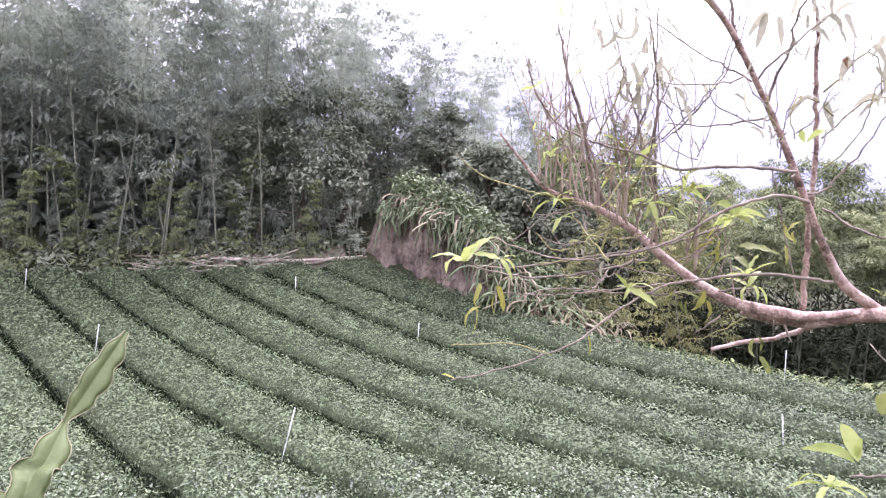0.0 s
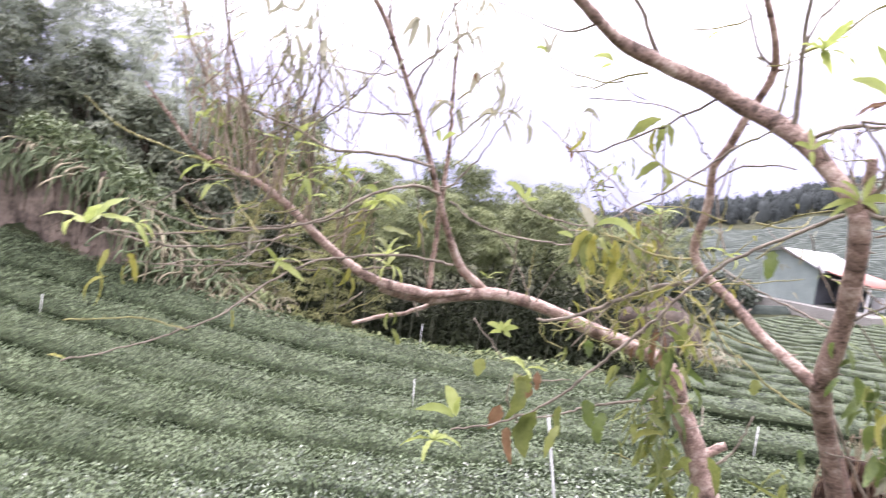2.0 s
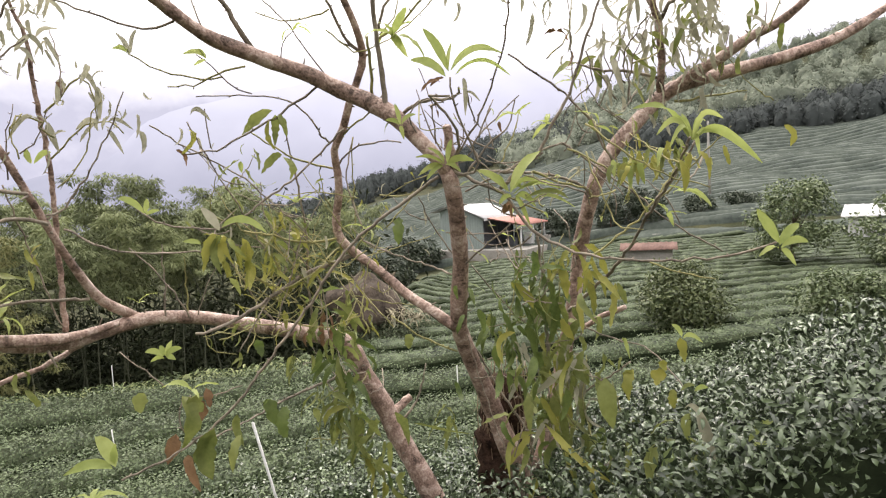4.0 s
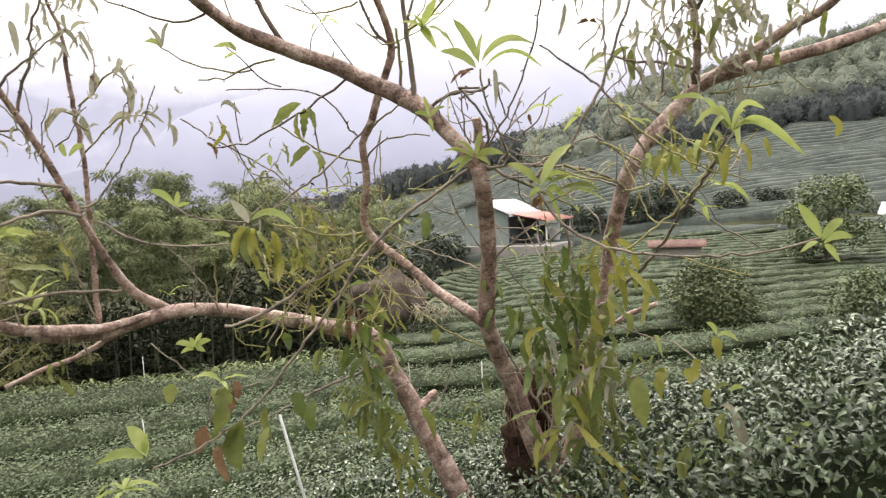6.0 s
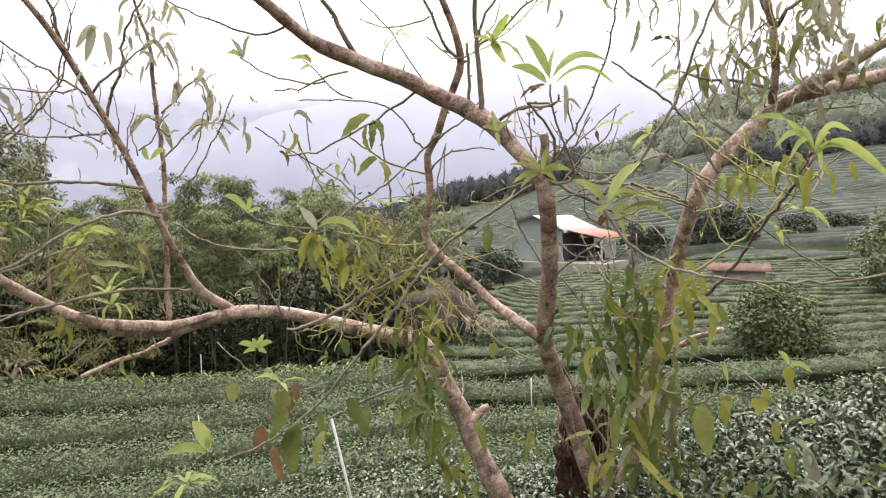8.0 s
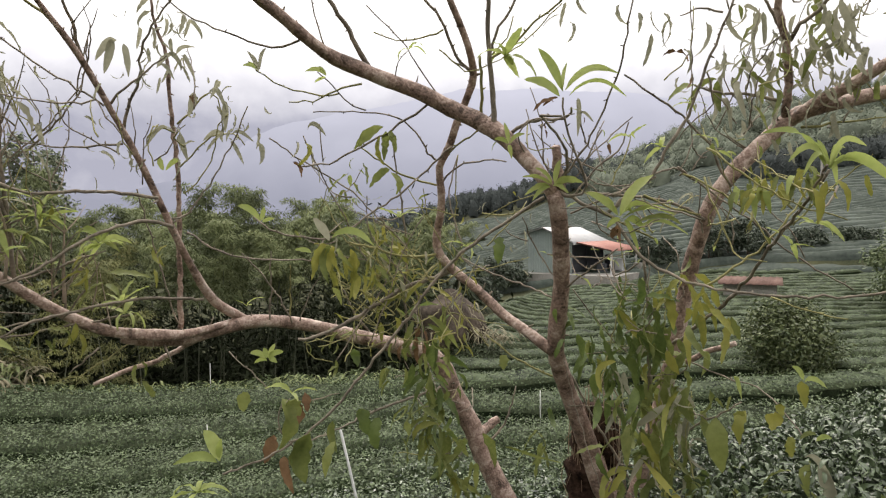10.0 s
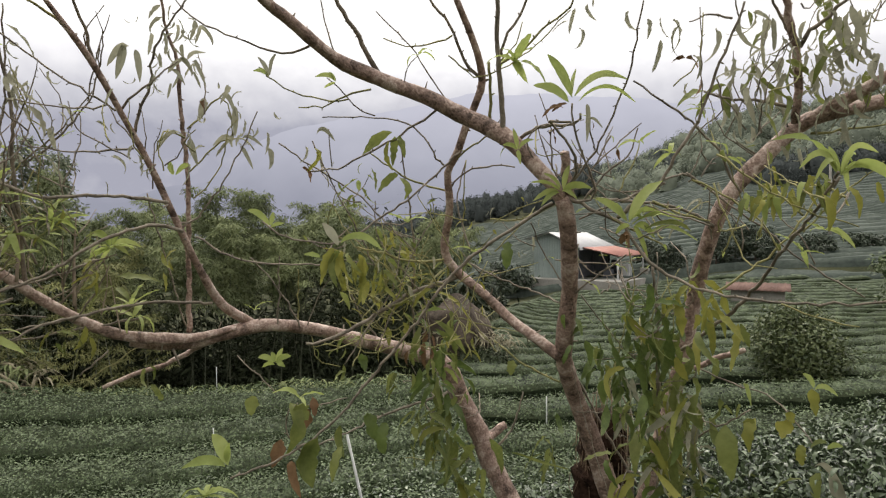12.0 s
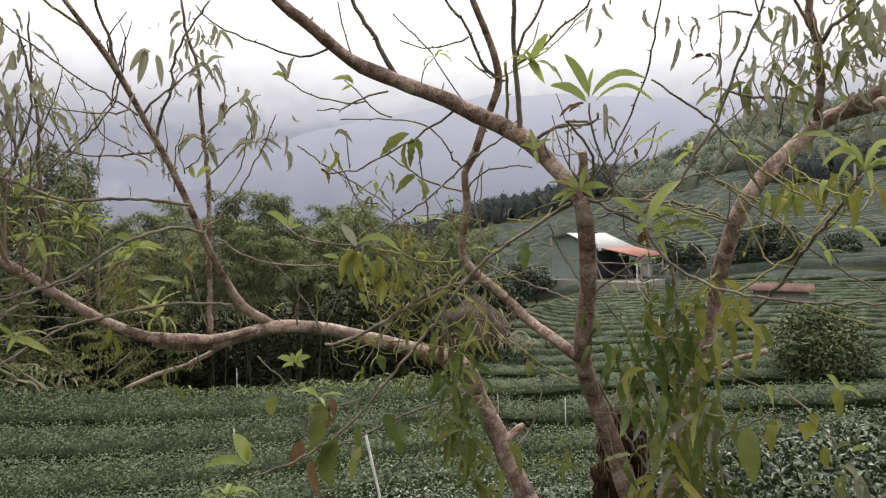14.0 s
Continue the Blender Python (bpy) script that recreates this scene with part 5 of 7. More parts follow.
twig([(2.65, 0.63, 0.78), (2.68, 0.68, 0.92), (2.73, 0.68, 1.07)], 0.0025, 0.0019)
twig([(2.40, 0.84, 1.71), (2.40, 0.87, 1.74), (2.41, 0.92, 1.83), (2.42, 0.97, 1.90)], 0.0027, 0.0017)
twig([(2.46, 0.83, 1.73), (2.48, 0.82, 1.77), (2.50, 0.79, 1.84), (2.52, 0.79, 1.89)], 0.0028, 0.0017)
twig([(2.37, 0.99, 1.78), (2.35, 1.03, 1.88), (2.35, 1.06, 1.98)], 0.0028, 0.0017)
twig([(2.38, 0.86, 1.81), (2.44, 0.83, 1.87), (2.51, 0.78, 1.94)], 0.0027, 0.0017)
twig([(2.33, 1.10, 1.91), (2.30, 0.99, 1.93), (2.28, 0.88, 1.92), (2.25, 0.84, 1.94)], 0.0063, 0.0031)
twig([(2.54, 0.64, 1.76), (2.55, 0.58, 1.73), (2.57, 0.49, 1.66), (2.57, 0.44, 1.61), (2.56, 0.41, 1.55)], 0.0033, 0.0022)
twig([(2.49, 0.63, 1.75), (2.49, 0.62, 1.77), (2.49, 0.59, 1.85)], 0.0027, 0.0016)
twig([(2.50, 0.74, 1.70), (2.56, 0.67, 1.66), (2.61, 0.61, 1.64)], 0.0039, 0.0029)
twig([(2.47, 0.69, 1.75), (2.47, 0.81, 1.71), (2.45, 0.96, 1.65)], 0.0038, 0.0029)
twig([(2.49, 0.26, 1.74), (2.52, 0.31, 1.67), (2.55, 0.38, 1.58), (2.56, 0.41, 1.54)], 0.0036, 0.0027)
twig([(2.48, 1.44, 1.54), (2.49, 1.51, 1.73), (2.53, 1.50, 1.89)], 0.0033, 0.0027)
twig([(2.22, 1.31, 2.19), (2.28, 1.28, 2.14), (2.33, 1.25, 2.13), (2.42, 1.15, 2.20), (2.50, 1.02, 2.34)], 0.0024, 0.0019)
twig([(2.33, 1.18, 2.17), (2.35, 1.13, 2.22), (2.34, 1.10, 2.28)], 0.0030, 0.0018)
twig([(2.49, 0.87, 1.79), (2.52, 0.91, 1.88), (2.56, 0.90, 1.95)], 0.0023, 0.0018)
twig([(2.43, 0.98, 1.74), (2.42, 1.05, 1.72), (2.40, 1.15, 1.69), (2.38, 1.25, 1.64)], 0.0023, 0.0018)
twig([(2.57, 0.58, 2.05), (2.62, 0.58, 1.97), (2.65, 0.66, 1.92), (2.67, 0.70, 1.88)], 0.0023, 0.0018)
twig([(2.53, 0.69, 2.04), (2.57, 0.64, 2.10), (2.59, 0.63, 2.21), (2.60, 0.63, 2.26)], 0.0023, 0.0018)
twig([(2.60, 0.40, 2.12), (2.65, 0.47, 2.07), (2.70, 0.51, 2.01)], 0.0023, 0.0018)
twig([(2.60, 0.77, 0.79), (2.68, 0.80, 1.06), (2.72, 0.82, 1.31), (2.74, 0.83, 1.54)], 0.0031, 0.0019)
twig([(2.52, 0.89, 0.74), (2.54, 0.95, 0.87), (2.56, 1.01, 1.00), (2.57, 1.06, 1.15)], 0.0019, 0.0013)
twig([(1.09, 2.48, 1.59), (1.03, 2.48, 1.70), (0.99, 2.46, 1.85), (0.96, 2.43, 1.95)], 0.0079, 0.0042)
twig([(1.18, 2.39, 1.85), (1.22, 2.33, 2.05), (1.20, 2.23, 2.32)], 0.0049, 0.0027)
twig([(0.97, 2.45, 1.76), (0.92, 2.42, 1.95), (0.91, 2.37, 2.13), (0.91, 2.30, 2.33)], 0.0049, 0.0027)
twig([(0.85, 2.40, 1.92), (0.78, 2.36, 2.06), (0.74, 2.32, 2.16)], 0.0041, 0.0020)
twig([(1.27, 2.38, 1.63), (1.22, 2.38, 1.80), (1.16, 2.36, 1.97), (1.08, 2.32, 2.18), (1.02, 2.28, 2.33)], 0.0049, 0.0027)
twig([(1.31, 2.35, 1.87), (1.39, 2.29, 1.97), (1.45, 2.22, 2.10), (1.45, 2.16, 2.24)], 0.0042, 0.0021)
twig([(1.07, 2.43, 1.40), (1.12, 2.43, 1.55), (1.20, 2.40, 1.71), (1.27, 2.37, 1.85)], 0.0049, 0.0028)
twig([(1.14, 2.42, 1.51), (1.15, 2.40, 1.70), (1.09, 2.37, 1.90), (1.03, 2.35, 2.06)], 0.0035, 0.0021)
twig([(1.04, 2.45, 1.55), (0.93, 2.44, 1.69), (0.88, 2.42, 1.81), (0.82, 2.42, 1.87)], 0.0035, 0.0021)
spray((2.08, 1.31, 2.16), 3, 0.083, FRESH)
spray((2.28, 1.09, 2.14), 9, 0.138, FRESH)
spray((1.53, 1.63, 0.86), 7, 0.138, FRESH)
spray((1.59, 2.29, 1.31), 5, 0.121, FRESH)
spray((1.35, 2.33, 1.65), 5, 0.127, FRESH)
spray((2.07, 2.28, 1.29), 3, 0.093, FRESH)
spray((2.38, 0.73, 1.86), 4, 0.077, FRESH)
spray((2.48, 0.59, 1.95), 4, 0.070, FRESH)
spray((2.51, 0.69, 1.84), 5, 0.095, FRESH)
spray((2.59, 0.31, 1.61), 4, 0.114, FRESH)
spray((2.32, 1.12, 1.89), 4, 0.083, FRESH)
spray((1.91, 1.72, 1.05), 3, 0.114, FRESH)
spray((2.63, 0.37, 1.55), 4, 0.101, FRESH)
spray((2.32, 1.61, 1.65), 4, 0.106, FRESH)
spray((2.49, 1.43, 1.54), 4, 0.106, FRESH)
spray((1.83, 1.35, 1.51), 10, 0.112, YELLOWING)
spray((2.11, 1.66, 1.79), 5, 0.117, DULL)
spray((2.44, 1.72, 1.19), 7, 0.121, DULL)
spray((2.40, 1.71, 1.02), 5, 0.121, DULL)
spray((2.59, 1.72, 1.20), 8, 0.202, DARK)
spray((2.58, 1.68, 1.01), 8, 0.202, DARK)
spray((2.62, 1.67, 0.74), 10, 0.209, DULL)
spray((2.63, 1.60, 0.62), 8, 0.196, DULL)
spray((2.63, 0.79, 1.36), 15, 0.173, DARK)
spray((2.60, 0.82, 1.23), 14, 0.163, DARK)
spray((2.56, 0.85, 1.11), 10, 0.153, DARK)
spray((2.64, 0.80, 0.95), 14, 0.171, DULL)
spray((2.63, 0.75, 0.84), 10, 0.171, DULL)
spray((2.53, 0.98, 1.30), 8, 0.143, DARK)
spray((2.62, 1.19, 0.81), 7, 0.140, DULL)
spray((2.67, 0.71, 1.42), 7, 0.102, YELLOWING)
spray((2.60, 0.59, 1.39), 5, 0.107, YELLOWING)
spray((2.37, 0.35, 1.70), 12, 0.066, YELLOWING)
spray((2.34, 0.27, 1.71), 9, 0.064, DULL)
spray((2.71, 0.72, 1.06), 12, 0.171, DULL)
spray((2.74, 0.71, 1.17), 8, 0.149, DULL)
spray((2.63, 0.95, 1.16), 7, 0.149, DARK)
spray((2.99, 0.46, 2.21), 10, 0.112, GREYISH)
spray((3.00, 0.39, 2.23), 10, 0.112, GREYISH)
spray((3.03, 0.36, 2.12), 10, 0.112, GREYISH)
spray((2.88, 0.52, 2.14), 13, 0.134, GREYISH)
spray((2.87, 0.60, 2.11), 13, 0.123, GREYISH)
spray((3.00, 0.32, 2.25), 10, 0.112, GREYISH)
spray((3.03, 0.29, 2.14), 10, 0.112, GREYISH)
spray((3.03, 0.43, 2.06), 10, 0.112, GREYISH)
spray((2.48, 0.69, 2.20), 8, 0.116, GREYISH)
spray((2.52, 0.65, 2.13), 3, 0.087, WITHERED)
spray((2.84, 0.53, 2.28), 10, 0.123, GREYISH)
spray((1.57, 1.89, 2.23), 13, 0.085, GREYISH)
spray((1.61, 1.86, 2.27), 10, 0.085, GREYISH)
spray((1.90, 2.01, 1.97), 8, 0.105, GREYISH)
spray((1.16, 2.25, 2.16), 10, 0.151, GREYISH)
spray((1.19, 2.28, 2.01), 8, 0.140, GREYISH)
spray((1.17, 2.31, 1.74), 4, 0.166, FRESH)
spray((1.37, 2.30, 1.26), 5, 0.107, DULL)
spray((1.67, 2.16, 1.52), 5, 0.098, YELLOWING)
spray((1.66, 2.33, 1.11), 3, 0.113, DULL)
spray((2.48, 1.68, 1.15), 5, 0.109, WITHERED)
spray((2.33, 1.74, 1.58), 7, 0.116, YELLOWING)
spray((2.24, 1.68, 1.43), 5, 0.111, YELLOWING)
spray((2.33, 0.93, 2.28), 5, 0.107, GREYISH)
spray((2.56, 0.79, 1.05), 5, 0.112, DULL)
spray((2.50, 0.36, 0.92), 5, 0.132, DULL)
spray((2.51, 0.50, 0.88), 3, 0.116, DULL)
spray((0.54, 2.13, 1.39), 5, 0.189, FRESH)
spray((0.67, 2.12, 1.40), 4, 0.150, FRESH)
spray((0.62, 2.11, 1.29), 5, 0.122, YELLOWING)
spray((0.88, 2.31, 1.61), 7, 0.127, FRESH)
spray((0.89, 2.31, 1.54), 4, 0.111, FRESH)
spray((1.15, 2.28, 1.29), 8, 0.149, FRESH)
spray((1.23, 2.33, 1.61), 8, 0.161, FRESH)
spray((1.33, 2.29, 1.66), 7, 0.138, FRESH)
spray((1.49, 2.23, 1.56), 7, 0.133, FRESH)
spray((0.85, 2.30, 1.77), 4, 0.111, FRESH)
spray((1.50, 2.22, 1.43), 3, 0.140, DULL)
spray((1.37, 2.26, 1.28), 3, 0.116, YELLOWING)
spray((0.95, 2.05, 1.16), 1, 0.098, YELLOWING)
spray((1.58, 2.29, 1.35), 5, 0.121, FRESH)
spray((1.14, 2.31, 2.07), 10, 0.116, GREYISH)
spray((1.04, 2.29, 2.22), 10, 0.116, GREYISH)
spray((1.22, 2.28, 2.08), 8, 0.128, GREYISH)
spray((1.35, 2.29, 1.65), 5, 0.105, YELLOWING)
spray((0.47, 2.07, 1.06), 1, 0.086, YELLOWING)
spray((1.12, 2.36, 1.69), 5, 0.125, FRESH)
spray((1.45, 2.25, 1.50), 5, 0.093, YELLOWING)
spray((1.19, 2.26, 2.21), 8, 0.116, GREYISH)
spray((0.73, 2.28, 2.04), 5, 0.123, GREYISH)
spray((2.70, 0.72, 1.01), 8, 0.128, GREYISH)
spray((2.69, 0.68, 0.93), 8, 0.128, GREYISH)
spray((2.59, 0.77, 1.10), 5, 0.143, GREYISH)
spray((3.01, 0.51, 2.07), 8, 0.105, GREYISH)
spray((3.04, 0.39, 2.01), 8, 0.105, GREYISH)
spray((1.52, 2.05, 2.13), 5, 0.111, GREYISH)
spray((1.80, 1.94, 2.02), 8, 0.089, GREYISH)
spray((1.63, 1.99, 2.18), 5, 0.089, GREYISH)
spray((2.73, 0.79, 1.31), 5, 0.128, DARK)
spray((2.69, 0.89, 1.27), 5, 0.128, DARK)
spray((2.70, 0.64, 1.44), 3, 0.092, YELLOWING)
spray((2.36, 1.51, 1.16), 5, 0.123, DULL)
spray((2.52, 1.69, 0.88), 5, 0.151, DULL)
single_leaf((2.157, 0.811, 1.966), (2.148, 0.885, 2.093), 0.024, FRESH, 0.10)
single_leaf((2.150, 0.817, 1.952), (2.121, 0.908, 2.007), 0.024, FRESH, 0.15)
single_leaf((2.161, 0.806, 1.969), (2.278, 0.715, 2.016), 0.018, FRESH, 0.22)
single_leaf((2.166, 0.798, 1.954), (2.284, 0.700, 1.952), 0.010, FRESH, 0.25)
single_leaf((2.180, 0.780, 1.947), (2.198, 0.794, 1.849), 0.013, GREYISH, 0.10)
single_leaf((2.156, 0.813, 1.969), (2.197, 0.820, 2.051), 0.009, FRESH, 0.05)
single_leaf((2.147, 0.821, 1.949), (2.148, 0.866, 1.933), 0.009, WITHERED, 0.10)
single_leaf((2.181, 0.774, 1.906), (2.229, 0.760, 1.888), 0.006, GREYISH, 0.20)
single_leaf((2.140, 0.829, 1.938), (2.129, 0.887, 1.916), 0.010, WITHERED, 0.20)
single_leaf((2.272, 0.226, 1.727), (2.214, 0.339, 1.809), 0.016, FRESH, 0.28)
single_leaf((2.272, 0.226, 1.729), (2.255, 0.284, 1.772), 0.011, FRESH, 0.35)
single_leaf((2.274, 0.224, 1.730), (2.278, 0.258, 1.790), 0.011, FRESH, 0.20)
single_leaf((2.277, 0.221, 1.726), (2.320, 0.204, 1.772), 0.015, FRESH, 0.40)
single_leaf((2.280, 0.217, 1.729), (2.406, 0.085, 1.666), 0.021, FRESH, 0.25)
single_leaf((2.278, 0.219, 1.726), (2.342, 0.174, 1.742), 0.012, FRESH, 0.20)
single_leaf((2.278, 0.219, 1.730), (2.315, 0.209, 1.756), 0.012, FRESH, 0.50)
for tip_, w_, arch_ in (((2.226, 0.287, 1.742), 0.013, 0.5), ((2.292, 0.246, 1.792), 0.010, 0.15), ((2.316, 0.158, 1.772), 0.013, 0.45), ((2.306, 0.213, 1.69), 0.011, 0.6), ((2.233, 0.262, 1.71), 0.010, 0.6)):
    single_leaf((2.275, 0.222, 1.728), tip_, w_, FRESH, arch_)
single_leaf((2.324, 0.161, 1.711), (2.349, 0.155, 1.666), 0.016, YELLOWING, 0.05)
single_leaf((2.270, 0.226, 1.699), (2.283, 0.233, 1.626), 0.015, YELLOWING, 0.05)
single_leaf((2.247, 0.252, 1.686), (2.267, 0.250, 1.608), 0.017, YELLOWING, 0.10)
single_leaf((2.280, 0.213, 1.699), (2.309, 0.202, 1.637), 0.010, YELLOWING, 0.20)
single_leaf((2.421, 0.046, 1.752), (2.442, 0.046, 1.702), 0.015, YELLOWING, 0.05)
single_leaf((2.341, 0.295, 1.703), (2.318, 0.307, 1.650), 0.011, DULL, 0.12)
single_leaf((2.332, 0.337, 1.686), (2.351, 0.333, 1.641), 0.014, YELLOWING, 0.05)
single_leaf((2.340, 0.303, 1.718), (2.306, 0.309, 1.673), 0.012, FRESH, 0.22)
single_leaf((2.344, 0.275, 1.710), (2.333, 0.263, 1.657), 0.014, DULL, 0.29)
single_leaf((2.348, 0.264, 1.736), (2.355, 0.262, 1.688), 0.008, FRESH, 0.11)
single_leaf((2.321, 0.391, 1.673), (2.278, 0.407, 1.626), 0.013, YELLOWING, 0.28)
single_leaf((2.333, 0.334, 1.688), (2.306, 0.337, 1.637), 0.012, YELLOWING, 0.06)
single_leaf((2.319, 0.412, 1.691), (2.315, 0.417, 1.665), 0.010, DULL, 0.24)
single_leaf((2.328, 0.362, 1.686), (2.330, 0.348, 1.632), 0.014, FRESH, 0.21)
single_leaf((2.332, 0.351, 1.712), (2.327, 0.370, 1.662), 0.014, YELLOWING, 0.07)
single_leaf((2.338, 0.316, 1.706), (2.344, 0.322, 1.664), 0.014, DULL, 0.03)
single_leaf((2.317, 0.422, 1.687), (2.288, 0.420, 1.637), 0.011, DULL, 0.11)
single_leaf((2.322, 0.399, 1.703), (2.314, 0.404, 1.650), 0.012, DULL, 0.29)
single_leaf((2.335, 0.338, 1.722), (2.318, 0.350, 1.674), 0.012, DULL, 0.06)
single_leaf((2.327, 0.373, 1.701), (2.330, 0.386, 1.648), 0.015, DULL, 0.07)
single_leaf((2.343, 0.282, 1.710), (2.360, 0.272, 1.664), 0.009, YELLOWING, 0.23)
single_leaf((2.326, 0.374, 1.687), (2.319, 0.365, 1.630), 0.011, YELLOWING, 0.19)
single_leaf((2.321, 0.396, 1.684), (2.287, 0.406, 1.647), 0.012, YELLOWING, 0.08)
single_leaf((2.342, 0.299, 1.731), (2.357, 0.293, 1.702), 0.009, YELLOWING, 0.28)
single_leaf((2.319, 0.402, 1.673), (2.309, 0.420, 1.630), 0.011, DULL, 0.25)
single_leaf((2.318, 0.421, 1.697), (2.309, 0.420, 1.656), 0.013, FRESH, 0.22)
single_leaf((2.320, 0.404, 1.683), (2.344, 0.401, 1.656), 0.009, DULL, 0.16)
single_leaf((2.324, 0.387, 1.691), (2.316, 0.404, 1.648), 0.013, YELLOWING, 0.03)
single_leaf((2.323, 0.386, 1.678), (2.311, 0.379, 1.623), 0.013, FRESH, 0.16)
single_leaf((2.345, 0.281, 1.728), (2.324, 0.298, 1.695), 0.012, YELLOWING, 0.21)
single_leaf((2.322, 0.397, 1.690), (2.321, 0.385, 1.662), 0.009, FRESH, 0.18)
single_leaf((2.356, 0.747, 1.632), (2.454, 0.690, 1.755), 0.031, FRESH, 0.15)
single_leaf((2.355, 0.750, 1.637), (2.331, 0.835, 1.706), 0.021, FRESH, 0.15)
single_leaf((2.359, 0.745, 1.637), (2.444, 0.692, 1.670), 0.021, FRESH, 0.20)
single_leaf((2.362, 0.740, 1.630), (2.479, 0.644, 1.638), 0.016, FRESH, 0.20)
single_leaf((2.363, 0.737, 1.620), (2.428, 0.702, 1.589), 0.019, FRESH, 0.25)
single_leaf((2.352, 0.754, 1.644), (2.368, 0.788, 1.691), 0.016, FRESH, 0.10)
single_leaf((2.366, 0.735, 1.624), (2.412, 0.715, 1.533), 0.013, FRESH, 0.10)
single_leaf((2.358, 0.745, 1.624), (2.361, 0.786, 1.602), 0.014, FRESH, 0.20)
single_leaf((2.389, 0.703, 1.598), (2.503, 0.608, 1.581), 0.010, FRESH, 0.20)
single_leaf((2.383, 0.712, 1.614), (2.485, 0.634, 1.610), 0.013, DULL, 0.20)
single_leaf((2.344, 0.759, 1.601), (2.378, 0.760, 1.560), 0.022, WITHERED, 0.20)
single_leaf((2.352, 0.749, 1.600), (2.367, 0.775, 1.573), 0.022, WITHERED, 0.20)
single_leaf((2.311, 0.943, 1.734), (2.260, 1.008, 1.760), 0.015, FRESH, 0.20)
single_leaf((2.316, 0.936, 1.730), (2.370, 0.871, 1.740), 0.022, FRESH, 0.20)
single_leaf((2.308, 0.945, 1.727), (2.258, 1.005, 1.703), 0.017, FRESH, 0.20)
single_leaf((2.317, 0.936, 1.737), (2.333, 0.924, 1.808), 0.017, FRESH, 0.10)
single_leaf((2.311, 0.943, 1.737), (2.282, 0.985, 1.786), 0.013, FRESH, 0.15)
single_leaf((2.314, 0.939, 1.730), (2.341, 0.903, 1.707), 0.015, FRESH, 0.20)
single_leaf((2.307, 0.946, 1.726), (2.273, 0.984, 1.686), 0.013, FRESH, 0.15)
single_leaf((2.239, 1.047, 1.859), (2.234, 1.061, 1.924), 0.012, FRESH, 0.10)
single_leaf((2.237, 1.049, 1.859), (2.212, 1.082, 1.874), 0.012, FRESH, 0.20)
single_leaf((2.241, 1.044, 1.859), (2.271, 1.011, 1.888), 0.012, FRESH, 0.20)
single_leaf((2.239, 1.047, 1.856), (2.242, 1.038, 1.814), 0.012, FRESH, 0.10)
single_leaf((1.757, 1.645, 1.634), (1.717, 1.700, 1.681), 0.019, FRESH, 0.20)
single_leaf((1.759, 1.642, 1.634), (1.766, 1.639, 1.676), 0.014, FRESH, 0.10)
single_leaf((1.760, 1.641, 1.630), (1.784, 1.612, 1.641), 0.010, FRESH, 0.10)
single_leaf((1.704, 1.556, 2.065), (1.685, 1.587, 2.129), 0.013, GREYISH, 0.10)
single_leaf((1.703, 1.557, 2.070), (1.676, 1.593, 2.087), 0.011, FRESH, 0.20)
single_leaf((1.707, 1.554, 2.073), (1.724, 1.540, 2.138), 0.009, GREYISH, 0.15)
single_leaf((1.897, 1.495, 2.082), (1.857, 1.546, 2.095), 0.013, FRESH, 0.20)
single_leaf((1.899, 1.492, 2.079), (1.887, 1.511, 2.110), 0.010, FRESH, 0.10)
single_leaf((1.899, 1.492, 2.075), (1.876, 1.518, 2.060), 0.008, FRESH, 0.10)
single_leaf((1.814, 1.376, 1.573), (1.789, 1.414, 1.638), 0.025, GREYISH, 0.10)
single_leaf((1.818, 1.372, 1.579), (1.891, 1.280, 1.559), 0.021, FRESH, 0.25)
single_leaf((1.806, 1.384, 1.564), (1.782, 1.404, 1.483), 0.025, YELLOWING, 0.10)
single_leaf((1.816, 1.372, 1.560), (1.817, 1.358, 1.449), 0.025, DULL, 0.10)
single_leaf((1.801, 1.391, 1.561), (1.809, 1.370, 1.473), 0.019, YELLOWING, 0.05)
single_leaf((1.819, 1.368, 1.557), (1.834, 1.340, 1.480), 0.019, YELLOWING, 0.15)
single_leaf((1.779, 1.415, 1.539), (1.750, 1.452, 1.548), 0.013, FRESH, 0.10)
single_leaf((1.810, 1.378, 1.553), (1.777, 1.407, 1.459), 0.019, YELLOWING, 0.10)
single_leaf((1.830, 1.353, 1.551), (1.860, 1.309, 1.494), 0.014, DULL, 0.10)
single_leaf((1.489, 2.222, 1.570), (1.433, 2.294, 1.592), 0.024, FRESH, 0.35)
single_leaf((1.492, 2.217, 1.570), (1.474, 2.244, 1.601), 0.018, FRESH, 0.20)
single_leaf((1.497, 2.211, 1.570), (1.562, 2.131, 1.566), 0.017, FRESH, 0.20)
single_leaf((1.499, 2.209, 1.566), (1.538, 2.156, 1.536), 0.015, DULL, 0.20)
single_leaf((1.492, 2.217, 1.563), (1.457, 2.257, 1.532), 0.015, FRESH, 0.20)
single_leaf((1.495, 2.214, 1.570), (1.512, 2.198, 1.611), 0.015, FRESH, 0.10)
single_leaf((1.598, 1.627, 0.931), (1.571, 1.672, 1.019), 0.039, FRESH, 0.15)
single_leaf((1.593, 1.633, 0.927), (1.510, 1.734, 0.919), 0.028, FRESH, 0.15)
single_leaf((1.597, 1.630, 0.940), (1.606, 1.626, 0.996), 0.016, FRESH, 0.05)
single_leaf((2.013, 2.045, 1.111), (1.976, 2.093, 1.130), 0.022, FRESH, 0.20)
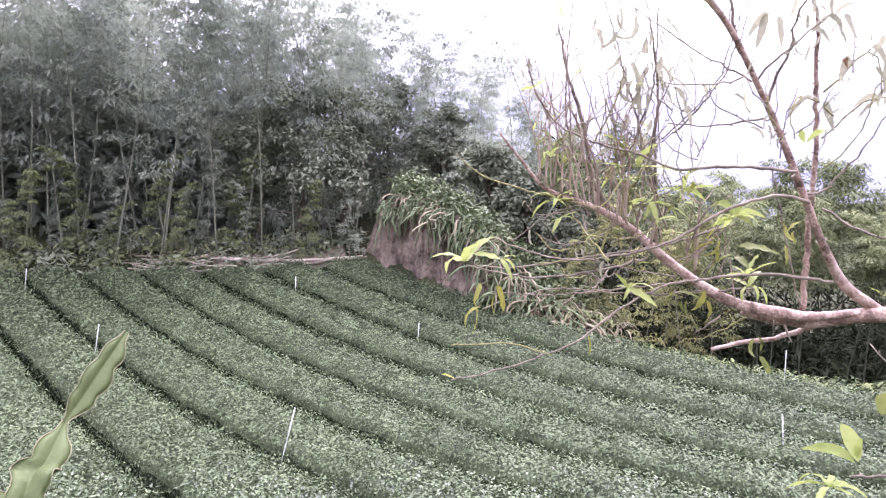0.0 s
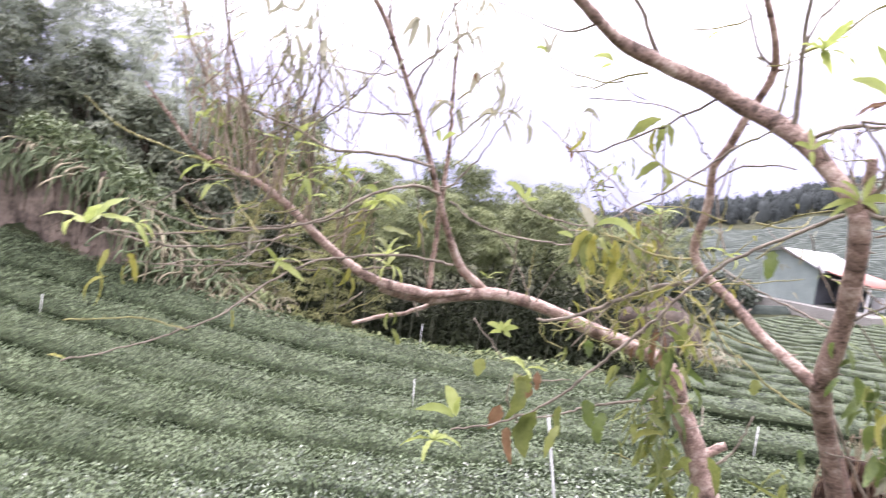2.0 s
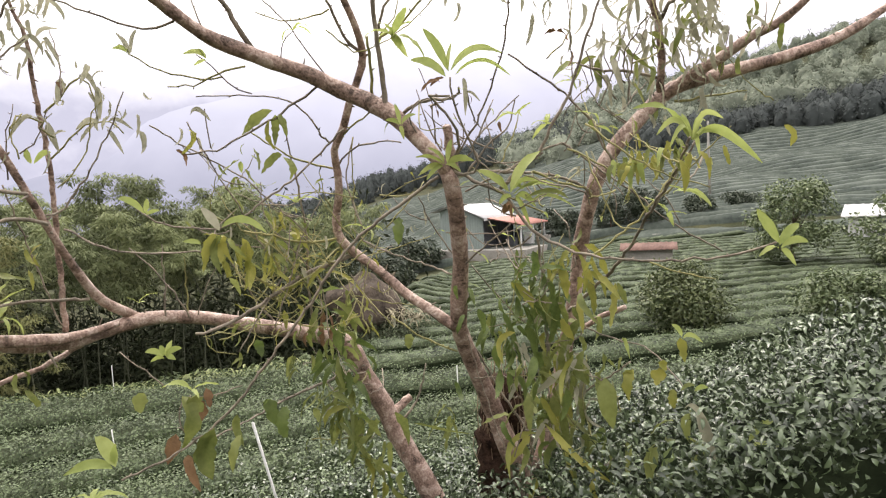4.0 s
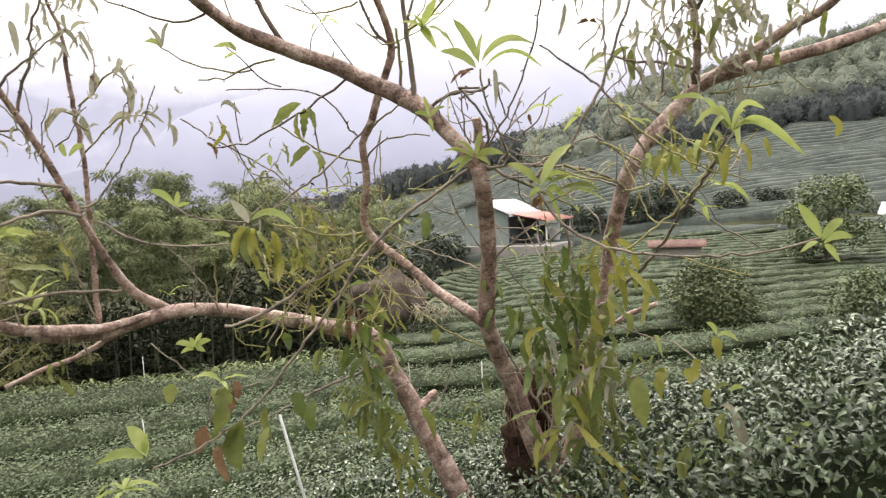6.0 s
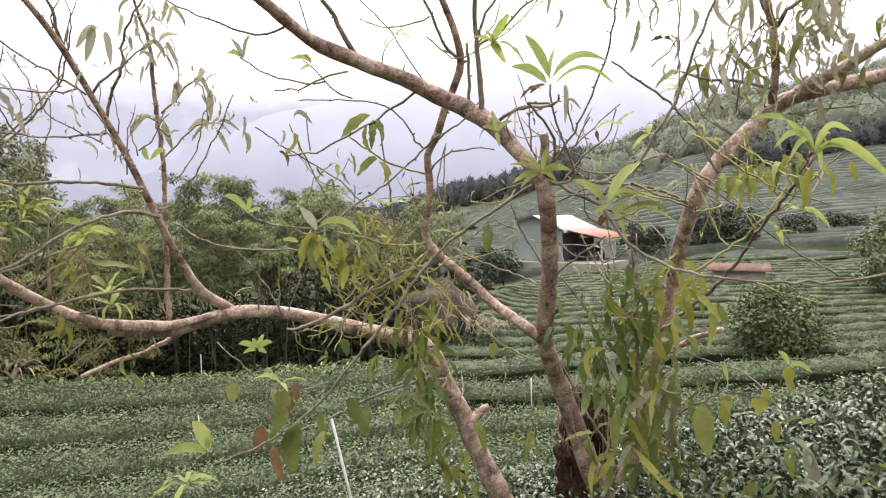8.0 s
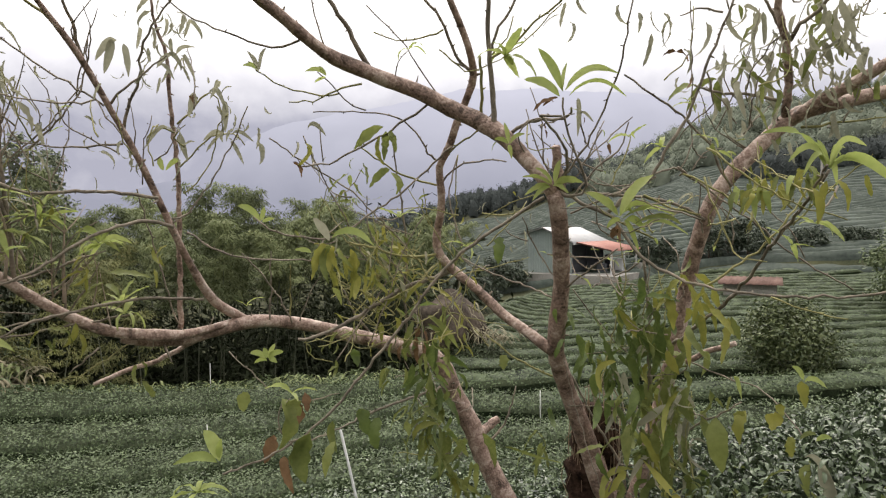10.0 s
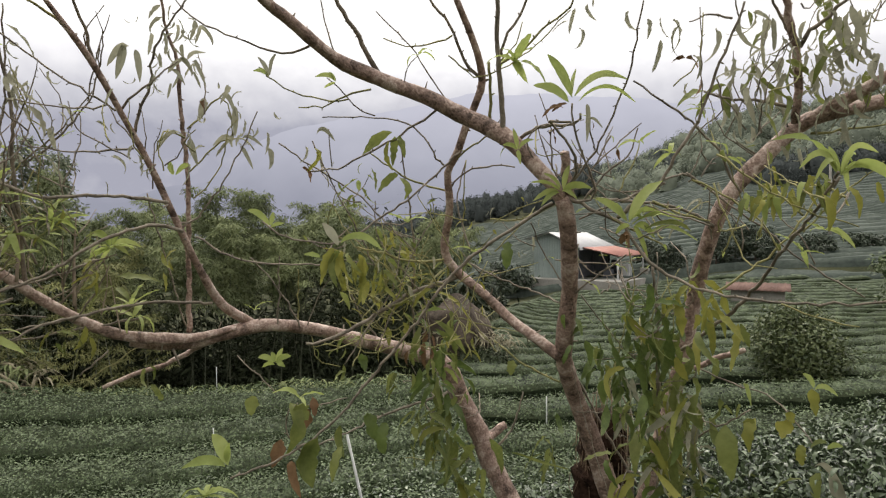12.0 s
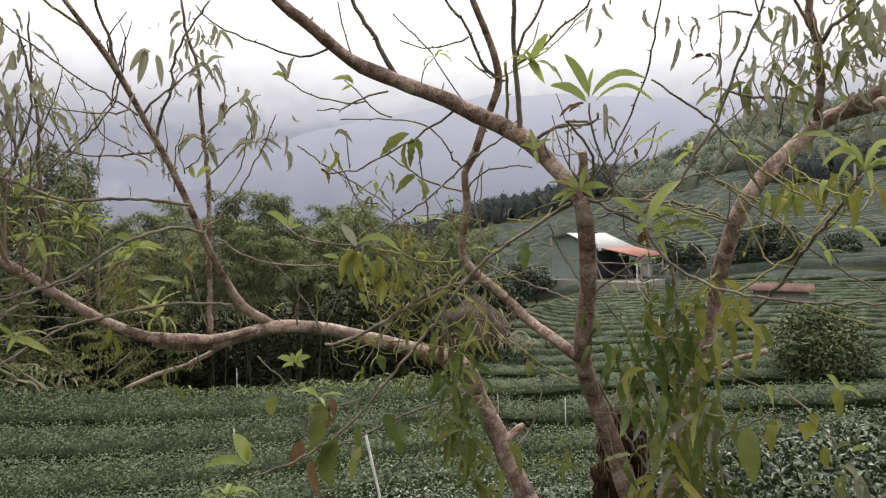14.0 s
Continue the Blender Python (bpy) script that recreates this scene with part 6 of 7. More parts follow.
single_leaf((2.015, 2.042, 1.111), (2.009, 2.055, 1.150), 0.019, FRESH, 0.10)
single_leaf((2.018, 2.039, 1.110), (2.055, 1.996, 1.136), 0.022, FRESH, 0.20)
single_leaf((2.020, 2.035, 1.106), (2.041, 2.008, 1.094), 0.019, FRESH, 0.20)
single_leaf((2.015, 2.042, 1.102), (1.984, 2.079, 1.091), 0.017, FRESH, 0.20)
single_leaf((2.019, 2.037, 1.110), (2.038, 2.021, 1.165), 0.017, FRESH, 0.10)
single_leaf((1.916, 1.787, 1.021), (1.879, 1.811, 0.845), 0.050, DULL, 0.10)
single_leaf((1.920, 1.750, 1.018), (1.946, 1.712, 0.962), 0.065, DULL, 0.10)
single_leaf((1.972, 1.747, 0.989), (1.925, 1.790, 0.874), 0.055, WITHERED, 0.10)
single_leaf((1.907, 1.813, 0.876), (1.875, 1.842, 0.789), 0.051, WITHERED, 0.20)
single_leaf((1.942, 1.663, 0.923), (1.936, 1.650, 0.753), 0.064, DULL, 0.05)
single_leaf((1.936, 1.685, 0.902), (1.912, 1.699, 0.779), 0.038, DARK, 0.10)
single_leaf((1.993, 1.605, 0.958), (2.002, 1.581, 0.853), 0.034, DULL, 0.10)
single_leaf((1.993, 1.597, 0.892), (1.970, 1.612, 0.779), 0.030, DULL, 0.10)
single_leaf((1.909, 1.772, 0.823), (1.929, 1.732, 0.696), 0.031, WITHERED, 0.10)
single_leaf((1.957, 1.700, 0.981), (1.955, 1.711, 1.048), 0.027, WITHERED, 0.10)
single_leaf((1.878, 1.681, 1.071), (1.824, 1.749, 1.080), 0.018, FRESH, 0.20)
single_leaf((1.814, 1.838, 1.054), (1.805, 1.841, 0.989), 0.042, DULL, 0.05)
single_leaf((2.187, 1.683, 0.943), (2.198, 1.658, 0.849), 0.050, DARK, 0.10)
single_leaf((2.194, 1.593, 0.925), (2.192, 1.583, 0.824), 0.049, DARK, 0.10)
single_leaf((2.183, 1.687, 0.944), (2.173, 1.695, 0.903), 0.029, DARK, 0.10)
single_leaf((2.250, 1.522, 0.911), (2.255, 1.510, 0.860), 0.028, DULL, 0.10)
single_leaf((2.214, 1.755, 1.153), (2.218, 1.741, 1.078), 0.042, DARK, 0.05)
single_leaf((1.870, 1.568, 1.878), (1.839, 1.596, 1.802), 0.027, YELLOWING, 0.10)
single_leaf((1.843, 1.593, 1.819), (1.852, 1.576, 1.770), 0.012, WITHERED, 0.10)
single_leaf((2.127, 1.483, 1.949), (2.062, 1.553, 1.874), 0.033, DULL, 0.10)
single_leaf((2.131, 1.475, 1.934), (2.120, 1.476, 1.833), 0.026, DULL, 0.05)
single_leaf((2.138, 1.467, 1.934), (2.146, 1.448, 1.859), 0.022, DULL, 0.05)
single_leaf((2.118, 1.489, 1.917), (2.128, 1.466, 1.823), 0.022, YELLOWING, 0.05)
single_leaf((2.166, 1.496, 1.810), (2.119, 1.547, 1.746), 0.026, DULL, 0.10)
single_leaf((2.168, 1.493, 1.800), (2.165, 1.487, 1.725), 0.026, DULL, 0.05)
single_leaf((2.111, 1.642, 1.797), (2.110, 1.638, 1.759), 0.016, FRESH, 0.05)
single_leaf((1.933, 1.640, 1.936), (1.971, 1.591, 1.915), 0.014, GREYISH, 0.40)
single_leaf((2.363, 0.485, 1.109), (2.365, 0.465, 0.971), 0.046, DULL, 0.05)
single_leaf((2.587, 0.475, 1.076), (2.575, 0.478, 0.982), 0.033, YELLOWING, 0.05)
single_leaf((2.572, 0.493, 1.077), (2.563, 0.500, 1.036), 0.030, YELLOWING, 0.10)
single_leaf((2.605, 0.405, 1.082), (2.594, 0.412, 1.028), 0.042, YELLOWING, 0.05)
single_leaf((2.619, 0.391, 1.105), (2.623, 0.382, 1.072), 0.023, YELLOWING, 0.10)
single_leaf((2.637, 0.345, 1.173), (2.637, 0.335, 1.095), 0.029, YELLOWING, 0.05)
single_leaf((2.640, 0.342, 1.176), (2.623, 0.367, 1.214), 0.014, FRESH, 0.20)
single_leaf((2.642, 0.339, 1.172), (2.679, 0.291, 1.154), 0.013, FRESH, 0.25)
single_leaf((2.577, 0.354, 1.031), (2.574, 0.351, 0.976), 0.028, YELLOWING, 0.05)
single_leaf((2.601, 0.316, 0.967), (2.599, 0.307, 0.872), 0.025, DULL, 0.05)
single_leaf((2.605, 0.296, 0.962), (2.620, 0.256, 0.788), 0.031, GREYISH, 0.10)
single_leaf((2.581, 0.326, 0.979), (2.628, 0.257, 0.882), 0.016, GREYISH, 0.30)
single_leaf((2.594, 0.293, 0.837), (2.607, 0.267, 0.757), 0.022, DULL, 0.10)
single_leaf((2.692, 0.175, 0.862), (2.747, 0.115, 0.918), 0.020, FRESH, 0.20)
single_leaf((2.694, 0.171, 0.843), (2.752, 0.098, 0.835), 0.016, FRESH, 0.20)
single_leaf((2.477, 0.381, 0.890), (2.458, 0.391, 0.783), 0.034, DULL, 0.05)
single_leaf((2.503, 0.349, 0.888), (2.490, 0.349, 0.766), 0.031, DARK, 0.05)
single_leaf((2.635, 0.521, 1.153), (2.644, 0.502, 1.093), 0.014, FRESH, 0.40)
single_leaf((2.616, 0.305, 1.021), (2.641, 0.274, 1.027), 0.013, FRESH, 0.20)
single_leaf((2.617, 0.305, 1.037), (2.591, 0.336, 1.023), 0.013, DULL, 0.20)
single_leaf((2.484, 1.268, 1.577), (2.473, 1.269, 1.478), 0.040, DARK, 0.05)
single_leaf((2.463, 1.226, 1.159), (2.456, 1.228, 1.109), 0.036, DULL, 0.05)
single_leaf((2.470, 1.241, 0.827), (2.592, 1.085, 0.789), 0.012, DULL, 0.10)
single_leaf((1.481, 2.040, 2.217), (1.458, 2.055, 2.105), 0.025, GREYISH, 0.05)
single_leaf((1.491, 2.027, 2.211), (1.443, 2.078, 2.147), 0.022, GREYISH, 0.20)
single_leaf((1.504, 2.010, 2.199), (1.508, 1.992, 2.092), 0.020, GREYISH, 0.05)
single_leaf((1.600, 1.996, 2.139), (1.637, 1.956, 2.186), 0.014, GREYISH, 0.20)
single_leaf((1.642, 1.949, 2.180), (1.686, 1.897, 2.204), 0.012, GREYISH, 0.20)
single_leaf((1.655, 1.932, 2.174), (1.682, 1.888, 2.090), 0.012, GREYISH, 0.25)
single_leaf((1.605, 1.989, 2.142), (1.635, 1.947, 2.098), 0.014, GREYISH, 0.30)
single_leaf((1.763, 2.059, 2.086), (1.741, 2.076, 2.011), 0.027, GREYISH, 0.25)
single_leaf((1.754, 2.069, 2.083), (1.760, 2.058, 2.048), 0.015, WITHERED, 0.30)
single_leaf((1.796, 2.034, 2.091), (1.832, 1.983, 2.027), 0.017, GREYISH, 0.45)
single_leaf((1.838, 1.996, 2.068), (1.832, 1.989, 1.956), 0.021, GREYISH, 0.05)
single_leaf((1.818, 2.018, 2.050), (1.829, 1.999, 2.010), 0.012, GREYISH, 0.10)
single_leaf((1.720, 2.111, 1.947), (1.739, 2.075, 1.850), 0.023, GREYISH, 0.20)
single_leaf((1.699, 2.105, 1.954), (1.631, 2.182, 1.897), 0.015, GREYISH, 0.35)
single_leaf((1.881, 2.025, 1.961), (1.929, 1.963, 1.929), 0.012, GREYISH, 0.20)
single_leaf((1.875, 2.029, 1.932), (1.902, 1.986, 1.845), 0.014, GREYISH, 0.10)
single_leaf((1.853, 2.043, 1.951), (1.804, 2.101, 1.934), 0.016, GREYISH, 0.30)
single_leaf((1.720, 2.099, 1.855), (1.685, 2.138, 1.821), 0.017, FRESH, 0.20)
single_leaf((1.665, 2.114, 1.818), (1.660, 2.127, 1.867), 0.021, FRESH, 0.10)
single_leaf((2.455, 0.065, 1.470), (2.429, 0.107, 1.556), 0.023, FRESH, 0.10)
single_leaf((2.456, 0.063, 1.464), (2.491, 0.026, 1.513), 0.021, FRESH, 0.20)
single_leaf((2.458, 0.060, 1.457), (2.503, 0.005, 1.467), 0.018, FRESH, 0.20)
single_leaf((2.453, 0.065, 1.456), (2.419, 0.105, 1.440), 0.013, FRESH, 0.20)
single_leaf((2.457, 0.060, 1.453), (2.478, 0.029, 1.411), 0.013, FRESH, 0.20)
hung_leaves((2.56, 1.70, 1.26), (2.58, 1.66, 0.82), 0.045, 17, 0.13, 0.024, (DULL, DARK, DULL, YELLOWING), 301)
hung_leaves((2.59, 1.65, 0.84), (2.66, 1.52, 0.44), 0.045, 19, 0.14, 0.024, (DULL, YELLOWING, DULL, DARK), 302)
hung_leaves((2.62, 0.81, 1.42), (2.56, 0.84, 1.13), 0.07, 11, 0.13, 0.029, (DARK, DULL, DARK, YELLOWING), 303)
hung_leaves((2.69, 0.72, 1.19), (2.65, 0.73, 0.86), 0.07, 17, 0.14, 0.026, (DULL, GREYISH, YELLOWING), 304)
hung_leaves((2.62, 0.74, 0.87), (2.62, 0.68, 0.62), 0.08, 15, 0.13, 0.024, (DULL, YELLOWING, DARK), 305)
hung_leaves((2.68, 0.66, 1.44), (2.69, 0.63, 1.28), 0.06, 10, 0.12, 0.022, (YELLOWING, DULL), 306)
hung_leaves((2.21, 1.72, 1.52), (2.39, 1.56, 1.36), 0.05, 14, 0.11, 0.016, (YELLOWING, DULL, GREYISH), 307)
hung_leaves((2.99, 0.37, 2.20), (3.05, 0.20, 2.12), 0.07, 9, 0.13, 0.019, (GREYISH, GREYISH, DULL), 308)
hung_leaves((2.77, 0.63, 2.10), (2.94, 0.49, 2.05), 0.06, 6, 0.12, 0.016, (GREYISH, DULL), 309)
SHOOT_BARK = surface("pale_shoot_bark", (0.15, 0.105, 0.08), (0.42, 0.34, 0.26), 0.7, 14, 120, 0.4, obj_random=0.5)


def shoots(a, b, count, rise, seed):
    """Pale upright water shoots in a row along a limb, forked and bearing a few leaves."""
    rng = np.random.RandomState(seed)
    a, b = np.array(a), np.array(b)
    for i in range(count):
        foot = a + (b - a) * (i + rng.rand()) / count + rng.normal(0, 0.012, 3)
        h = rise * rng.uniform(0.35, 1.15)
        lean = rng.normal(0, 0.3, 3) * [1, 1, 0] * h + [-0.06 * h, 0, 0]
        r = rng.choice((0.0062, 0.004, 0.003, 0.0026))
        mid, tip = foot + lean * 0.3 + [0, 0, 0.5 * h], foot + lean + [0, 0, h]
        pieces = [tube(smooth_line([(*foot, r), (*(mid + rng.normal(0, 0.012, 3)), r * 0.75), (*tip, 0.0013)], 0.03) - [*HOME, 0], 6, 0.1, i)]
        for _ in range(3):
            q = rng.uniform(0.25, 0.9)
            j = foot + lean * q ** 1.7 + [0, 0, q * h]
            d = rng.normal(0, 0.5, 3) * [1, 1, 0.2] + [0, 0, 0.8]
            L = h * rng.uniform(0.15, 0.42)
            pieces.append(tube(smooth_line([(*j, r * 0.5), (*(j + d * L * 0.5 + [0, 0, -0.01]), 0.0018), (*(j + d * L), 0.001)], 0.03) - [*HOME, 0], 5, 0.1, i))
        put("shoot", as_mesh("shoot", *join(pieces), SHOOT_BARK, True), peach, "pale reddish upright shoot")
        if rng.rand() < 0.5:
            spray(tuple(tip), 1 + rng.randint(3), 0.09, (GREYISH, FRESH, DULL)[rng.randint(3)])
        if rng.rand() < 0.4:
            spray(tuple(mid), 2, 0.075, (FRESH, DULL)[rng.randint(2)])


shoots((0.78, 2.31, 1.70), (1.2, 2.37, 1.49), 27, 0.55, 310)
shoots((1.2, 2.37, 1.49), (1.6, 2.32, 1.24), 6, 0.3, 311)
tangle((2.35, 1.65, 1.47), 0.17, 0.24, 40, 0.085, (YELLOWING, DULL), 0.7)
tangle((2.36, 1.81, 1.26), 0.18, 0.14, 22, 0.09, (YELLOWING, DULL), 0.5)
tangle((2.50, 1.40, 1.47), 0.15, 0.23, 18, 0.064, (YELLOWING, GREYISH))
tangle((2.63, 0.92, 1.43), 0.16, 0.12, 12, 0.064, (FRESH, DULL))
tangle((2.15, 1.76, 1.73), 0.13, 0.17, 8, 0.08, (GREYISH, DULL), 0.9)
tangle((2.72, 0.58, 1.78), 0.14, 0.16, 9, 0.06, (FRESH, GREYISH), 0.9)
tangle((1.59, 2.09, 2.05), 0.2, 0.22, 9, 0.09, (GREYISH, GREYISH), 1.6)
tangle((2.69, 0.82, 1.16), 0.15, 0.22, 12, 0.126, (DARK, DULL))
tangle((2.72, 0.81, 0.86), 0.15, 0.17, 9, 0.127, (DULL, DARK))
tangle((2.67, 1.72, 0.79), 0.09, 0.23, 14, 0.140, (DULL, DARK))
tangle((3.01, 0.42, 2.17), 0.21, 0.22, 14, 0.12, (GREYISH, DULL), 1.4)
tangle((3.11, 0.29, 2.25), 0.21, 0.18, 10, 0.12, (GREYISH, DULL), 1.4)
tangle((2.38, 0.93, 1.90), 0.09, 0.08, 9, 0.040, (FRESH, WITHERED))
tangle((2.49, 0.77, 1.64), 0.08, 0.06, 9, 0.047, (FRESH, FRESH))
tangle((2.87, 0.60, 2.10), 0.13, 0.13, 6, 0.11, (GREYISH, DULL), 1.4)
tangle((2.76, 0.73, 1.05), 0.12, 0.19, 6, 0.104, (DULL, YELLOWING))
tangle((1.18, 2.39, 1.79), 0.24, 0.34, 44, 0.063, (FRESH, GREYISH), 1.5)
tangle((1.07, 2.37, 1.50), 0.20, 0.18, 16, 0.066, (FRESH, GREYISH))
tangle((2.42, 0.35, 1.70), 0.11, 0.05, 9, 0.055, (YELLOWING, DULL))
tangle((1.17, 2.27, 2.07), 0.09, 0.27, 6, 0.11, (GREYISH, GREYISH), 1.8)


# ---- earth bank with hanging grass ----
CLAY = surface("bare_clay", (0.055, 0.045, 0.037), (0.285, 0.228, 0.182), 0.95, 2.0, 9, 1.0, spread=0.45, spec=0.1)
GRASS = surface("silver_grass", (0.10, 0.14, 0.05), (0.34, 0.37, 0.17), 0.6, 0.8, 20, 0.0, 0.6, 0.25)
STRAW = surface("dry_grass", (0.15, 0.13, 0.08), (0.37, 0.335, 0.225), 0.7, 1.5, 20, 0.0, 0.6, 0.2)
POLE = surface("weathered_bamboo_pole", (0.24, 0.20, 0.15), (0.52, 0.46, 0.37), 0.6, 3, 30, 0.3)

BANK_AZ = np.linspace(-11.5, 13, 220) + 0.9


def bank_top(az):
    return np.interp(az - 0.9, [-11.5, -10.5, -9.2, -7.5, -3, 1, 4, 8, 13], [0.1, 0.5, 1.9, 2.75, 2.75, 2.2, 1.3, 0.7, 0.1])


rows_ = []
for f, back in ((0.0, 0.0), (0.12, 0.12), (0.3, 0.22), (0.5, 0.26), (0.7, 0.3), (0.86, 0.34), (0.95, 0.42), (1.0, 0.7), (1.04, 1.5), (1.0, 3.5), (0.2, 7.0)):
    r = edge(BANK_AZ) + 0.55 + back + (0.3 * waves(BANK_AZ * 0.35, np.full_like(BANK_AZ, f * 2.0), 0.9, 31) + 0.2 * waves(BANK_AZ * 0.35, np.full_like(BANK_AZ, f * 3.0), 0.32, 34) + 0.07 * waves(BANK_AZ * 0.35, np.full_like(BANK_AZ, f * 9.0), 0.3, 35)) * (0.3 + f)
    x, y = EYE_X + r * np.sin(np.radians(BANK_AZ)), EYE_Y + r * np.cos(np.radians(BANK_AZ))
    foot = np.array([float(ground_z(a, b)) for a, b in zip(*[EYE_X + (edge(BANK_AZ) + 0.5) * np.sin(np.radians(BANK_AZ)), EYE_Y + (edge(BANK_AZ) + 0.5) * np.cos(np.radians(BANK_AZ))])])
    rows_.append(np.stack([x, y, foot - 0.25 + (bank_top(BANK_AZ) + 0.25) * f + 0.08 * waves(x, y, 1.3, 33)], -1))
bank_grid = np.stack(rows_)
tagged(put("earth_bank", as_mesh("earth_bank", bank_grid.reshape(-1, 3), sheet_faces(*bank_grid.shape[:2]), CLAY, True)), "bare reddish-brown clay bank cut beside the tea field", "bank", kind="structure")


def tussocks(name, label, places, blades_each, length, mat, seed, lean=0.9, width=0.022):
    """Arching grass blades in bunches; each blade a bent strip."""
    rng = np.random.RandomState(seed)
    pieces = []
    t = np.linspace(0, 1, 6)
    for p in places:
        a0 = rng.uniform(0, 6.28)
        for _ in range(blades_each):
            a = a0 + rng.uniform(-2.6, 2.6)
            L, up = length * rng.uniform(0.5, 1.2), rng.uniform(0.35, 0.9)
            d = np.array([math.cos(a), math.sin(a), 0])
            side = np.array([-d[1], d[0], 0]) * width * rng.uniform(0.6, 1.3)
            c = np.asarray(p) + rng.normal(0, 0.06, 3) + d * (t * L * lean)[:, None] + np.array([0, 0, 1]) * (L * (up * t - (up + 0.35) * t ** 2.2))[:, None]
            w = (1 - t ** 2 * 0.9)[:, None]
            v = np.concatenate([c + side * w, c - side * w])
            i = np.arange(5)
            pieces.append((v, np.stack([i, i + 1, i + 7, i + 6], -1)))
    return tagged(put(name, as_mesh(name, *join(pieces), mat)), label, "grass", kind="stuff")


rng = np.random.RandomState(81)
crown = []
for i in range(12):
    j = rng.randint(44, 176)
    k = rng.randint(5, 9)
    crown.append(bank_grid[k, j] + [0, 0, 0.02])
tussocks("silver_grass", "long arching grass on top of the clay bank", crown, 16, 0.6, GRASS, 82)
STEM = surface("hanging_cactus_stem", (0.06, 0.085, 0.04), (0.21, 0.255, 0.135), 0.6, 3, 30, 0.2, 0.55)
DRY_STEM = surface("dry_cactus_stem", (0.14, 0.12, 0.075), (0.36, 0.32, 0.21), 0.8, 3, 30, 0.3, 0.55)


def hanging_stems(name, label, starts, out, drop, mat, seed):
    """Long fleshy stems that lean out over the edge, kink at their joints and hang down."""
    rng = np.random.RandomState(seed)
    pieces = []
    for p in starts:
        p = np.asarray(p, float) + rng.normal(0, 0.06, 3)
        to_field = np.array([EYE_X, EYE_Y]) - p[:2]
        to_field /= np.linalg.norm(to_field)
        aside = np.array([-to_field[1], to_field[0]]) * rng.normal(0, 0.8)
        go = np.array([*(to_field + aside), 0])
        L, o = drop * rng.uniform(0.3, 1.5), out * rng.uniform(0.3, 1.4)
        w = rng.uniform(0.018, 0.032)
        pts = [(*p, w), (*(p + go * o * 0.5 + rng.normal(0, 0.06, 3)), w), (*(p + go * o * 0.85 + rng.normal(0, 0.05, 3) - [0, 0, 0.22 * L]), w * 1.1), (*(p + go * o * 1.1 + rng.normal(0, 0.05, 3) - [0, 0, 0.55 * L]), w), (*(p + go * o * 1.15 + rng.normal(0, 0.1, 3) - [0, 0, L]), w * 0.5)]
        pieces.append(tube(smooth_line(pts, 0.12), 6, 0.12, rng.randint(999)))
    return tagged(put(name, as_mesh(name, *join(pieces), mat, True)), label, "cactus", kind="stuff")


edge_of = lambda j0, j1, k0, k1, n: [bank_grid[rng.randint(k0, k1), rng.randint(j0, j1)] + [0, 0, 0.05] for _ in range(n)]
hanging_stems("hanging_cactus", "mass of grey-green cactus stems hanging over the clay bank", edge_of(26, 118, 5, 8, 260), 0.34, 0.8, STEM, 88)
hanging_stems("hanging_cactus", "grey-green cactus stems sprawling down the low bank", edge_of(112, 205, 2, 8, 240), 0.4, 0.5, STEM, 89)
hanging_stems("dry_cactus", "dry straw-coloured cactus stems tangled on the bank", edge_of(20, 128, 5, 8, 60) + edge_of(118, 205, 1, 8, 190), 0.5, 0.6, DRY_STEM, 90)
tussocks("dry_grass", "withered straw-coloured grass on the bank", [bank_grid[rng.randint(4, 8), rng.randint(12, 208)] for _ in range(20)] + [(*at_polar(az, float(edge(az)) + 0.8 + rng.rand()), float(canopy(*at_polar(az, float(edge(az)) + 0.8))) + 0.3 * rng.rand()) for az in np.linspace(7, 14, 14)], 14, 0.6, STRAW, 83)
tussocks("silver_grass", "long green grass beside the gully", [(*at_polar(az, float(edge(az)) + 0.7 + 0.9 * rng.rand()), float(canopy(*at_polar(az, float(edge(az)) + 0.8))) + 0.15) for az in np.linspace(4, 13, 14)], 14, 0.55, GRASS, 84)
tussocks("fern_clump", "low ferns and weeds along the field's rim", [(*at_polar(az, float(edge(az)) + 0.35 + 0.5 * rng.rand()), float(canopy(*at_polar(az, float(edge(az)) + 0.6))) - 0.25) for az in np.linspace(14, 44, 46)], 14, 0.5, GRASS, 85, 0.8, 0.02)
bushes = []
for i in range(70):
    j, k = rng.randint(32, 216), rng.randint(7, 10)
    bushes.append(plume(rng, bank_grid[k, j] + [0, 0, 0.35], np.array([0.55, 0.55, 0.5]) * rng.uniform(0.6, 1.3), 90, 0.2, 0.07, 0.1))
tagged(put("bank_bushes", as_mesh("bank_bushes", *join(bushes), BUSH_LEAF)), "green shrubs growing on the bank", "undergrowth", kind="stuff")


ROOT = surface("hanging_root", (0.05, 0.035, 0.025), (0.17, 0.125, 0.09), 0.9, 10, 50, 0.4)
roots = []
for i in range(60):
    j, k = rng.randint(40, 172), rng.randint(2, 7)
    a = bank_grid[k, j] + np.array([0.02, -0.06, 0])
    L = rng.uniform(0.25, 0.9)
    roots.append(tube(smooth_line([(*a, 0.016), (*(a + [rng.uniform(-0.2, 0.2), -0.08, -L * 0.5]), 0.012), (*(a + [rng.uniform(-0.35, 0.35), -0.05, -L]), 0.004)], 0.1), 5))
tagged(put("bank_roots", as_mesh("bank_roots", *join(roots), ROOT, True)), "thin roots hanging from the clay bank", "roots", kind="stuff")


def lying_pole(a, b, radius, seed, label="pale bamboo pole lying at the field's edge"):
    rng = np.random.RandomState(seed)
